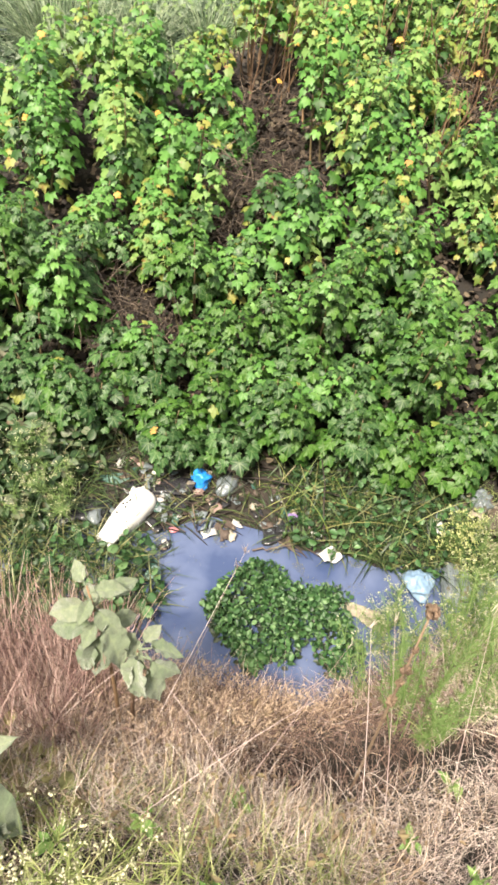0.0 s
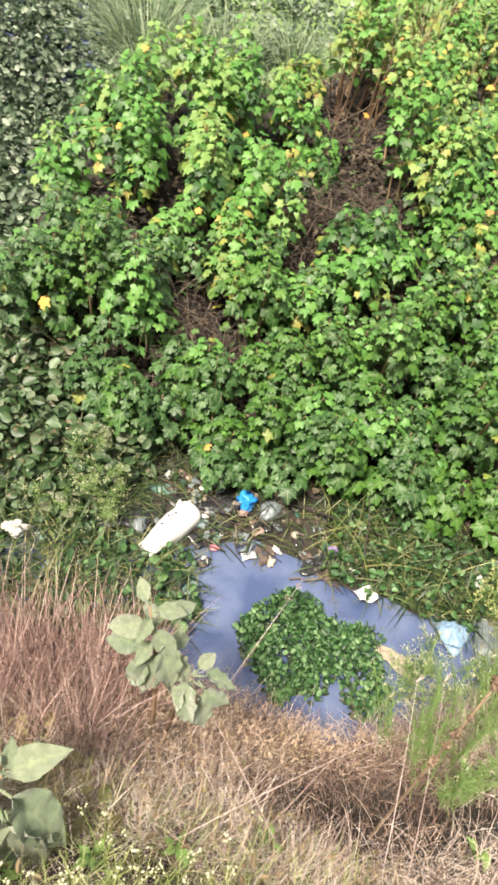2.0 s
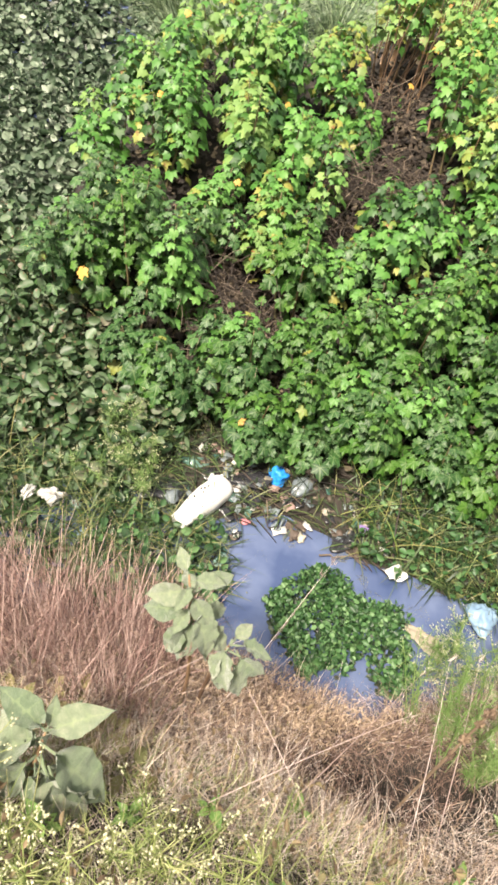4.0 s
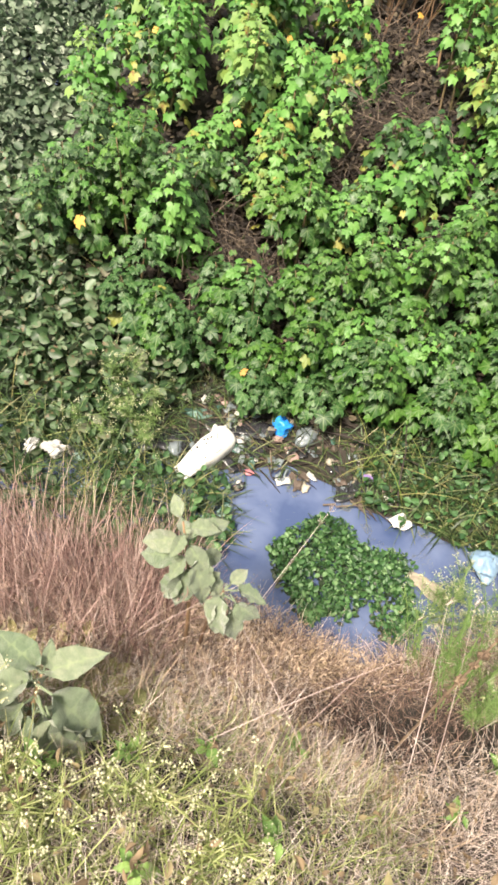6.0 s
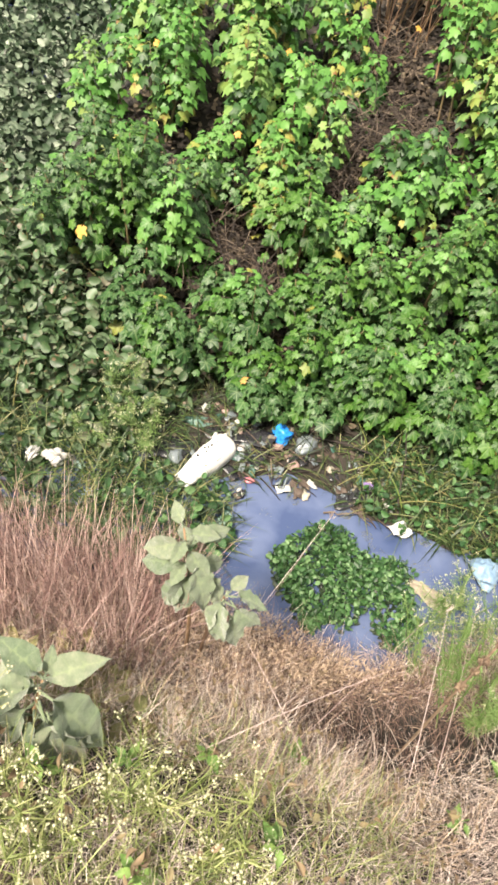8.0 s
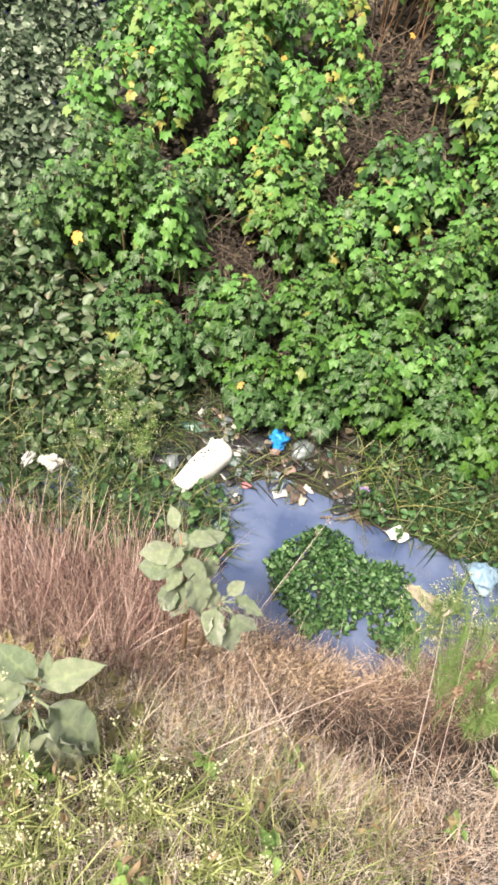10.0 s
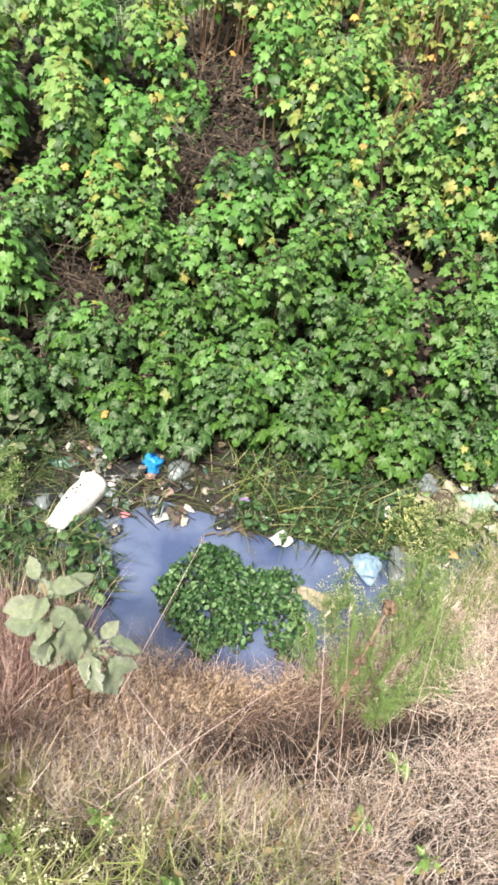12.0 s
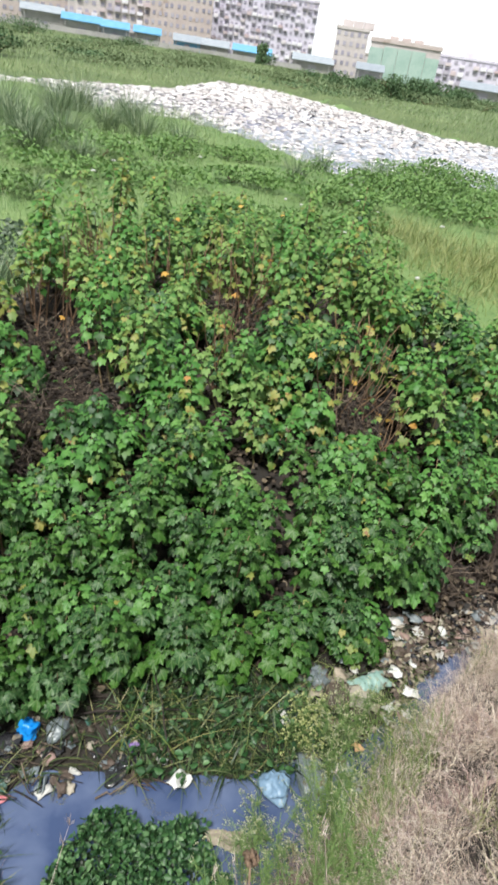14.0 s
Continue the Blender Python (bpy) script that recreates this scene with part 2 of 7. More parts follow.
def water_material():
    m = bpy.data.materials.new("murky_water")
    m.use_nodes = True
    n, l = m.node_tree.nodes, m.node_tree.links
    b = n["Principled BSDF"]
    co, tex, ramp = n.new("ShaderNodeTexCoord"), n.new("ShaderNodeTexNoise"), n.new("ShaderNodeValToRGB")
    tex.inputs["Scale"].default_value, tex.inputs["Detail"].default_value = 3.2, 9
    tex.inputs["Distortion"].default_value = 0.4
    l.new(co.outputs["Object"], tex.inputs["Vector"])
    e = ramp.color_ramp.elements
    e[0].position, e[0].color = 0.36, (0.04, 0.06, 0.128, 1)
    e[1].position, e[1].color = 0.66, (0.095, 0.122, 0.205, 1)
    l.new(tex.outputs[0], ramp.inputs[0])
    l.new(ramp.outputs[0], b.inputs["Base Color"])
    b.inputs["Roughness"].default_value, b.inputs["IOR"].default_value = 0.07, 1.33
    fine, bump = n.new("ShaderNodeTexNoise"), n.new("ShaderNodeBump")
    fine.inputs["Scale"].default_value, fine.inputs["Detail"].default_value = 9, 3
    l.new(co.outputs["Object"], fine.inputs["Vector"])
    l.new(fine.outputs[0], bump.inputs["Height"])
    bump.inputs["Strength"].default_value, bump.inputs["Distance"].default_value = 0.04, 0.01
    l.new(bump.outputs[0], b.inputs["Normal"])
    return m


WATER = water_material()


# ---- mesh tools ----
# how much of a vein each point of a leaf carries: the lobed leaf's middle and lobe tips, the broad leaf's midrib and side ribs
LOBED_VEIN = [1.0] + [1.0 if i % 4 == 0 else 0.0 for i in range(25)] + [1.0] * 4
OVATE_VEIN = [1.0 if j == 3 else 0.9 if i % 3 == 1 else 0.0 for i in range(13) for j in range(7)] + [1.0] * 17


def mesh_of(name, verts, tris, mat, smooth=True):
    """A mesh from arrays of places and triangles."""
    me = bpy.data.meshes.new(name)
    verts, tris = np.asarray(verts, np.float32), np.asarray(tris, np.int32)
    me.vertices.add(len(verts))
    me.vertices.foreach_set("co", verts.ravel())
    me.loops.add(tris.size)
    me.loops.foreach_set("vertex_index", tris.ravel())
    me.polygons.add(len(tris))
    me.polygons.foreach_set("loop_start", np.arange(0, tris.size, 3, dtype=np.int32))
    me.polygons.foreach_set("use_smooth", np.full(len(tris), smooth))
    me.materials.append(mat)
    per = 30 if mat.name.startswith("leaf_") else 13 * 7 + 17 if mat.name == "velvet_leaf" else 0
    if per and len(verts) % per == 0:
        marks = LOBED_VEIN if per == 30 else OVATE_VEIN
        me.attributes.new("vein", "FLOAT", "POINT").data.foreach_set("value", np.tile(np.array(marks, np.float32), len(verts) // per))
    me.update(calc_edges=True)
    me.validate()
    return me


def join(pieces):
    """Several (verts, tris) as one."""
    vs, ts, at = [], [], 0
    for v, t in pieces:
        vs.append(np.asarray(v)), ts.append(np.asarray(t) + at)
        at += len(v)
    return np.concatenate(vs), np.concatenate(ts)


def spread(template, mats):
    """One template (verts, tris) at every 4 x 4 matrix of mats."""
    v, t = template
    mats = np.asarray(mats)
    vs = np.einsum("nij,kj->nki", mats[:, :3, :3], v) + mats[:, None, :3, 3]
    ts = t[None] + (np.arange(len(mats)) * len(v))[:, None, None]
    return vs.reshape(-1, 3), ts.reshape(-1, 3)


def part(name, shape, mat, parent, label=""):
    """One mesh object under a thing or part; shape: (verts, tris), a bmesh or a mesh."""
    if isinstance(shape, tuple):
        shape = mesh_of(name, *shape, mat)
    elif isinstance(shape, bmesh.types.BMesh):
        me = bpy.data.meshes.new(name)
        shape.to_mesh(me)
        shape.free()
        me.materials.append(mat)
        shape = me
    ob = new(name, shape)
    ob.parent = parent
    return tagged(ob, label)


def thing(name, place, label, category, group="", kind="", shape=None, mat=None, turn=0.0):
    ob = new(name, mesh_of(name, *shape, mat) if isinstance(shape, tuple) else shape)
    ob.matrix_basis = pose(*place, 0, 0, turn)
    return tagged(ob, label, category, group, kind)


def blades(base, length, width, azimuth, lean, bend, segs=3, twist=None):
    """Grass blades: ribbons that rise from base, lean to their azimuth and bend over."""
    n = len(base)
    length, width, lean, bend = (np.broadcast_to(np.asarray(a, float), (n,)) for a in (length, width, lean, bend))
    out = np.stack([np.cos(azimuth), np.sin(azimuth), np.zeros(n)], 1)
    spin = azimuth + np.pi / 2 + (rng.uniform(-0.9, 0.9, n) if twist is None else twist)
    side = np.stack([np.cos(spin), np.sin(spin), np.zeros(n)], 1)
    p, ang, rings = np.array(base, float), lean.copy(), []
    for k in range(segs + 1):
        w = width * (1 - k / (segs + 0.0)) ** 0.7 if k else width * 0.8
        rings.append((p.copy(), w))
        step = length / segs
        p = p + (out * np.sin(ang)[:, None] + np.array([0, 0, 1.0]) * np.cos(ang)[:, None]) * step[:, None]
        ang = ang + bend / segs
    cols = []
    for k, (q, w) in enumerate(rings[:-1]):
        cols += [q - side * w[:, None] / 2, q + side * w[:, None] / 2]
    cols.append(rings[-1][0])
    v = np.stack(cols, 1)
    m = v.shape[1]
    t = []
    for k in range(segs - 1):
        a = 2 * k
        t += [(a, a + 1, a + 3), (a, a + 3, a + 2)]
    t.append((m - 3, m - 2, m - 1))
    t = np.array(t)[None] + (np.arange(n) * m)[:, None, None]
    return v.reshape(-1, 3), t.reshape(-1, 3)


def tube(points, radii, sides=5):
    """A tapered round rod along points."""
    pts = [Vector(p) for p in points]
    vs, ts = [], []
    for i, p in enumerate(pts):
        d = (pts[min(i + 1, len(pts) - 1)] - pts[max(i - 1, 0)]).normalized()
        a = d.cross(Vector((0.3, 0.9, 0.2))).normalized()
        b = d.cross(a)
        for s in range(sides):
            c = 2 * math.pi * s / sides
            vs.append(p + (a * math.cos(c) + b * math.sin(c)) * radii[i])
    for i in range(len(pts) - 1):
        for s in range(sides):
            q, r = i * sides + s, i * sides + (s + 1) % sides
            ts += [(q, r, r + sides), (q, r + sides, q + sides)]
    for k, i in ((len(vs), 0), (len(vs) + 1, len(pts) - 1)):
        vs.append(pts[i])
        for s in range(sides):
            ts.append((k, i * sides + s, i * sides + (s + 1) % sides))
    return np.array([tuple(v) for v in vs]), np.array(ts)


def arc(a, b, sag, steps=7, wob=0.0):
    """Points from a to b that rise by sag in between."""
    a, b = np.array(a, float), np.array(b, float)
    return [tuple(a + (b - a) * s + np.array([rng.normal(0, wob), rng.normal(0, wob), sag * 4 * s * (1 - s)])) for s in np.linspace(0, 1, steps)]


def facing(place, tip, normal, size):
    """A matrix that puts a leaf's base at place, its tip (y) along tip, its upper side (z) to normal."""
    y = Vector(tip).normalized()
    z = Vector(normal)
    z = (z - y * z.dot(y)).normalized()
    x = y.cross(z)
    m = Matrix((x, y, z)).transposed().to_4x4()
    return Matrix.Translation(place) @ m @ Matrix.Scale(size, 4)


# ---- leaf shapes, each one unit long ----
def lobed_leaf(seed):
    """A five-lobed, star-like leaf with a stalk: folded along its lobes and drooping to its tips."""
    r = random.Random(seed)
    tips = [(-72, 0.46), (-20, 0.72), (34, 0.88), (90, 1.0), (146, 0.88), (200, 0.72), (252, 0.46)]
    ring = []
    for i, (a, rad) in enumerate(tips):
        a, rad = a + r.uniform(-7, 7), rad * r.uniform(0.86, 1.1)
        ring.append((a, rad * 0.62, -0.04, 0))
        ring[-1] = (a, rad, -0.2 * rad * rad * r.uniform(0.2, 1.5), 1)
        if i < len(tips) - 1:
            b = (tips[i][0] + tips[i + 1][0]) / 2 + r.uniform(-5, 5)
            ring.append((b - 14, rad * 0.84, -0.06, 0))
            ring.append((b, 0.7 * min(rad, tips[i + 1][1]) ** 0.6 * r.uniform(0.9, 1.08), -0.03, 0))
            ring.append((b + 14, tips[i + 1][1] * 0.84, -0.06, 0))
    vs = [(0, 0.28, 0.05)]
    for a, rad, z, _ in ring:
        vs.append((rad * 0.72 * math.cos(radians(a)), 0.28 + rad * 0.72 * math.sin(radians(a)), z))
    ts = [(0, i, i + 1) for i in range(1, len(ring))]
    k = len(vs)
    vs += [(-0.018, 0.1, 0.02), (0.018, 0.1, 0.02), (0, 0.1, -0.02), (0, -0.65, -0.3)]
    ts += [(k, k + 1, k + 3), (k + 1, k + 2, k + 3), (k + 2, k, k + 3), (0, k, k + 1)]
    return np.array(vs), np.array(ts)


def simple_leaf(wide=1.0):
    """A plain pointed leaf, slightly cupped, for foliage far off and for litter."""
    rim = [(0, -0.3, 0.0), (0.58, 0.05, 0.07), (0.46, 0.66, -0.05), (0, 1.0, -0.17), (-0.46, 0.66, -0.05), (-0.58, 0.05, 0.07)]
    vs = [(0, 0.28, -0.02)] + [(x * wide, y, z) for x, y, z in rim]
    return np.array(vs), np.array([(0, 1 + i, 1 + (i + 1) % 6) for i in range(6)])


def curled_leaf(seed):
    """A shrivelled leaf: a pointed blade rolled up along its length and twisted."""
    r = random.Random(seed)
    rows, cols, vs, ts = 7, 5, [], []
    roll, bow, twist = r.uniform(0.6, 1.5), r.uniform(-1.2, 1.2), r.uniform(-1.0, 1.0)
    for i in range(rows):
        s = i / (rows - 1)
        w = 0.3 * math.sin(math.pi * (0.04 + 0.94 * s) ** 0.8) + 0.01
        for j in range(cols):
            u = 2 * j / (cols - 1) - 1
            a = u * roll + twist * (s - 0.5)
            vs.append((w * math.sin(a) / max(roll, 0.8), s, w * (1 - math.cos(a)) + bow * s * (1 - s) + r.uniform(-0.015, 0.015)))
    for i in range(rows - 1):
        for j in range(cols - 1):
            a = i * cols + j
            ts += [(a, a + 1, a + cols + 1), (a, a + cols + 1, a + cols)]
    return np.array(vs), np.array(ts)


def round_leaf(seed, stalk=0.9):
    """A cupped, rounded floating-plant leaf on a swollen stalk."""
    r = random.Random(seed)
    vs, n = [(0, 0.45, -0.06)], 12
    for i in range(n):
        a = 2 * math.pi * i / n - math.pi / 2
        rx, ry = 0.42 * r.uniform(0.92, 1.08), 0.5 * r.uniform(0.94, 1.06)
        stretch = 1.22 if i == n // 2 + 0 else 1.0
        vs.append((rx * math.cos(a), 0.48 + ry * stretch * math.sin(a), 0.13 * abs(math.cos(a)) + 0.06 * math.cos(2 * a) * r.uniform(0.2, 1.6) - 0.05 * math.sin(a)))
    ts = [(0, 1 + i, 1 + (i + 1) % n) for i in range(n)]
    sv, st = tube([(0, 0.02, 0), (0, -0.12 * stalk, -0.3 * stalk), (0, -0.18 * stalk, -0.75 * stalk)], (0.03, 0.05, 0.07), 4)
    return join([(np.array(vs), np.array(ts)), (sv, st)])


def ovate_leaf(seed):
    """A broad pointed leaf, veined and folded along the midrib, its tip bending down."""
    r = random.Random(seed)
    rows, cols, vs, ts = 13, 7, [], []
    for i in range(rows):
        s = i / (rows - 1)
        w = 0.31 * math.sin(math.pi * (0.02 + 0.98 * s) ** 0.86) ** 0.85 * (1.0 - 0.12 * s) + 0.003
        for j in range(cols):
            u = 2 * j / (cols - 1) - 1
            z = -0.5 * s * s + 0.18 * abs(u) * (1 - 0.6 * s) + 0.035 * math.sin(17 * s - 4 * abs(u)) * abs(u) + 0.05 * math.sin((5 + seed % 3) * s + seed * 2 + u) * u + 0.05 * u * u * math.sin(23 * s + seed) + r.uniform(-0.012, 0.012)
            vs.append((u * w, s * (1 - 0.05 * u * u), z))
    for i in range(rows - 1):
        for j in range(cols - 1):
            a = i * cols + j
            ts += [(a, a + 1, a + cols + 1), (a, a + cols + 1, a + cols)]
    sv, st = tube([(0, 0.01, 0), (0, -0.1, -0.03), (0, -0.22, -0.1)], (0.018, 0.02, 0.022), 5)
    return join([(np.array(vs), np.array(ts)), (sv, st)])


# ---- the lie of the land ----
NEAR_X, NEAR_Y = [-40, -8, -4, -1.5, -0.6, 0, 0.5, 0.8, 1.45, 2.1, 2.4, 3.0, 5.0, 9.0, 40], [0.5, 0.6, 0.75, 1.02, 1.1, 1.1, 1.04, 1.22, 1.6, 2.12, 2.34, 2.72, 3.9, 6.0, 24]
FAR_X, FAR_Y = [-40, -8, -1.5, -0.6, -0.2, 0.1, 0.4, 0.7, 1.1, 1.5, 1.9, 2.6, 3.3, 5.0, 9.0, 40], [1.9, 1.9, 1.95, 1.9, 2.04, 2.08, 1.97, 1.95, 1.9, 1.94, 2.2, 2.7, 3.0, 4.3, 6.8, 26]
BACK = [(-60, 50), (-5, 46), (-3.6, 47), (0, 36.6), (4, 38), (7.3, 33), (9, 25.5), (10, 24), (13, 28.3), (16, 25), (40, 22)]
BEYOND = [(-60, 54), (-5, 51), (-2.5, 54), (6.3, 62), (15, 88), (21.6, 84), (25, 64.5), (26, 50), (30, 48.5), (60, 44)]
LEFT = [(2.2, -1.0), (2.9, -1.75), (3.5, -2.2), (4.4, -2.45), (6.5, -2.4), (7.7, -2.0), (9.5, -1.1), (12, -0.6)]
BACKSIDE = [(-3, 5.2), (-2.2, 5.3), (-1.6, 5.5), (-1.0, 6.0), (-0.5, 6.9), (0.2, 8.4), (1.0, 9.0), (2.0, 8.8), (2.8, 8.3), (3.3, 7.7), (3.65, 6.8), (3.95, 5.9), (4.3, 5.2)]
RIGHT = [(2.6, 1.9), (3.0, 2.75), (3.4, 3.1), (3.9, 3.4), (4.5, 4.4), (5.8, 4.4), (9.0, 4.4), (11.0, 4.4)]


def near_edge(x):
    return np.interp(x, NEAR_X, NEAR_Y)


def far_edge(x):
    return np.interp(x, FAR_X, FAR_Y)


def line(pts, v):
    return np.interp(v, [p[0] for p in pts], [p[1] for p in pts])


def smooth(a, b, v):
    s = np.clip((v - a) / (b - a), 0, 1)
    return s * s * (3 - 2 * s)


# dark hollows in the bank: x, y and half widths
HOLLOWS = [(0.48, 0.62, 0.36, 0.12), (0.93, 0.8, 0.28, 0.14), (0.15, 0.64, 0.15, 0.07), (0.56, 0.82, 0.26, 0.11), (1.35, 1.3, 0.16, 0.06), (1.9, 1.5, 0.2, 0.07), (1.7, 1.0, 0.2, 0.06), (2.5, 1.9, 0.25, 0.07)]


# sunken bare patches among the shrubs: x, y, half width, depth
PITS = [(-0.12, 4.95, 0.34, 0.26), (-0.3, 5.5, 0.36, 0.3), (-0.45, 6.0, 0.34, 0.22), (-0.85, 3.34, 0.34, 0.14), (-0.45, 4.4, 0.22, 0.16), (2.75, 4.5, 0.3, 0.22), (1.27, 5.44, 0.26, 0.2)]


def land(x, y):
    """The ground's height: the camera's bank, the ditch, the overgrown mound, the marsh, the river and the far bank."""
    x, y = np.asarray(x, float), np.asarray(y, float)
    d = near_edge(x) - y
    bank = np.interp(d, [-0.3, 0, 0.25, 0.65, 1.05, 1.5, 2.2, 30], [-0.22, 0.0, 0.22, 0.75, 1.3, 1.72, 1.85, 1.95])
    for hx, hy, wx, wy in HOLLOWS[:4]:
        dug = bank - 0.2 * np.exp(-((x - hx) / wx) ** 2 - ((y - hy) / wy) ** 2) * (d > 0.1)
        bank = np.maximum(dug, np.minimum(bank, 0.1))
    e = y - far_edge(x)
    shore = np.interp(e, [-0.3, 0, 0.15, 0.5], [-0.22, 0.0, 0.03, 0.06])
    inside = smooth(-0.5, 0.5, x - line(LEFT, y)) * smooth(-0.6, 0.4, line(RIGHT, y) - x)
    mound = 0.95 * smooth(2.3, 6.3, y) * (1 - 0.85 * smooth(8.5, 11.5, y)) * (1 - 0.7 * smooth(0.2, 2.2, y - line(BACKSIDE, x))) * inside
    wet = 0.16 * smooth(0.2, 1.2, line(LEFT, y) - x) * (1 - smooth(9, 12, y))
    for hx, hy, hw, hd in PITS:
        mound = mound - hd * np.exp(-((x - hx) / hw) ** 2 - ((y - hy) / hw) ** 2)
    z = shore + mound - wet + 0.1 * smooth(10, 13, y)
    river = smooth(-0.5, 0.8, y - line(BACK, x)) * smooth(-0.5, 0.8, line(BEYOND, x) - y)
    z = z - 0.5 * river + 0.5 * smooth(0, 14, y - line(BEYOND, x))
    return np.where(d > 0, bank, np.maximum(bank, np.where(e > -0.3, z, -0.22)))


def on_land(x, y, lift=0.0):
    return np.stack([x, y, land(x, y) + lift], 1)


def rough_noise(x, y, s, seed=0.0):
    return np.array([noise.noise((a * s + seed, b * s, seed)) for a, b in zip(x, y)])


def ground_sheet():
    def steps(fine_lo, fine_hi, fine, lo, hi, grow):
        a = list(np.arange(fine_lo, fine_hi, fine))
        s, v = fine, a[-1]
        while v < hi:
            s *= grow
            v += s
            a.append(v)
        s, v = fine, a[0]
        while v > lo:
            s *= grow
            v -= s
            a.insert(0, v)
        return np.array(a)
    xs, ys = steps(-3.2, 4.5, 0.09, -1600, 1600, 1.13), steps(-0.6, 7.0, 0.09, -300, 2600, 1.055)
    gx, gy = np.meshgrid(xs, ys)
    gx, gy = gx.ravel(), gy.ravel()
    z = land(gx, gy)
    near = (np.abs(gx) < 60) & (gy < 120)
    z[near] += 0.035 * rough_noise(gx[near], gy[near], 2.3) + 0.012 * rough_noise(gx[near], gy[near], 9.0, 3.0)
    n, m = len(xs), len(ys)
    i = (np.arange(m - 1)[:, None] * n + np.arange(n - 1)[None]).ravel()
    tris = np.concatenate([np.stack([i, i + 1, i + n + 1], 1), np.stack([i, i + n + 1, i + n], 1)])
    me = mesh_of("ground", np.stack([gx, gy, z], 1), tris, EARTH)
    me.materials.append(TURF)
    cx, cy = gx[tris].mean(1), gy[tris].mean(1)
    turf = (cy > 9.5 + 0.6 * np.sin(cx * 1.3)) | (cy > line(BACKSIDE, cx) + 0.9) & (cx > line(LEFT, cy)) | ((cx > line(RIGHT, cy) + 0.4) & (cy > 5.0))
    me.materials.append(FAR_TURF)
    me.materials.append(THATCH)
    d = near_edge(cx) - cy
    thatch = (d > 1.25) | ((d > 0.15) & ((cx < -1.7) | (cx > 3.9))) | ((d > 0.6) & (cx < -1.1))
    me.polygons.foreach_set("material_index", np.where(thatch, 3, turf.astype(np.int32) + (turf & (cy > line(BEYOND, cx) - 0.5))).astype(np.int32))
    return me


THATCH = material("trodden_dry_thatch", [(0.043, 0.031, 0.023), (0.099, 0.074, 0.055), (0.174, 0.133, 0.099), (0.248, 0.198, 0.152)], 0.9, 5.0, vary=0.0, bump=1.0, bump_scale=30)
FAR_TURF = material("rough_far_turf", [(0.05, 0.08, 0.025), (0.085, 0.12, 0.04), (0.13, 0.165, 0.065)], 0.9, 0.12, vary=0.0, bump=1.0, bump_scale=3)
TURF = material("marsh_turf", [(0.056, 0.111, 0.032), (0.09, 0.157, 0.046), (0.128, 0.2, 0.064), (0.18, 0.234, 0.092)], 0.85, 0.5, vary=0.0, bump=1.0, bump_scale=14)
tagged(new("ground", ground_sheet()), "dark earth bank with leaf mould running out to green marsh", "ground", kind="structure")


def water_sheet():
    xs, ys = np.linspace(-70, 90, 60), np.linspace(0.3, 100, 60)
    gx, gy = np.meshgrid(xs, ys)
    i = (np.arange(59)[:, None] * 60 + np.arange(59)[None]).ravel()
    tris = np.concatenate([np.stack([i, i + 1, i + 61], 1), np.stack([i, i + 61, i + 60], 1)])
    return mesh_of("water", np.stack([gx.ravel(), gy.ravel(), np.zeros(3600)], 1), tris, WATER)


tagged(new("water", water_sheet()), "murky blue-grey ditch water with a dull scum", "water", kind="structure")

# ---- the lobed-leaf shrubs on the mound ----
RED_STEM = material("reddish_stem", [(0.08, 0.045, 0.028), (0.16, 0.095, 0.055), (0.25, 0.16, 0.085)], 0.7, 20, vary=0.7)
LOBED = [lobed_leaf(s) for s in range(5)]
SIMPLE = simple_leaf()
# the same lobed leaves with half the outline's points and no stalk, for the back of the mound
_ring = [0] + list(range(1, 26, 2))
COARSE = [(v[_ring], np.array([(0, i, i + 1) for i in range(1, 13)])) for v, _ in LOBED]
LEAF_MESH = {mat.name: [mesh_of("leaf", *shape, mat) for shape in LOBED] for mat in (LEAF_GREEN, LEAF_COOL, LEAF_LIGHT, LEAF_PALE, LEAF_YELLOW, LEAF_ORANGE)}
# bare patches: x, y, radius
# stands of bare stems that show between lower shrubs
STANDS = [(1.55, 6.25), (2.4, 4.85), (0.0, 6.8)]
BARE = [(1.5, 6.15, 0.28), (2.38, 4.75, 0.28), (-1.02, 3.44, 0.3), (-1.32, 3.64, 0.2), (-0.68, 3.24, 0.31), (-0.45, 4.4, 0.28), (-0.08, 4.86, 0.4), (-0.22, 5.33, 0.38), (-0.42, 5.95, 0.36), (-0.38, 4.8, 0.2), (-0.02, 4.62, 0.2), (2.75, 4.5, 0.36), (2.1, 4.42, 0.2), (1.27, 5.44, 0.32), (1.31, 4.68, 0.2), (1.7, 7.0, 0.44), (0.75, 6.7, 0.32), (0.08, 7.0, 0.36), (2.6, 5.5, 0.26)]


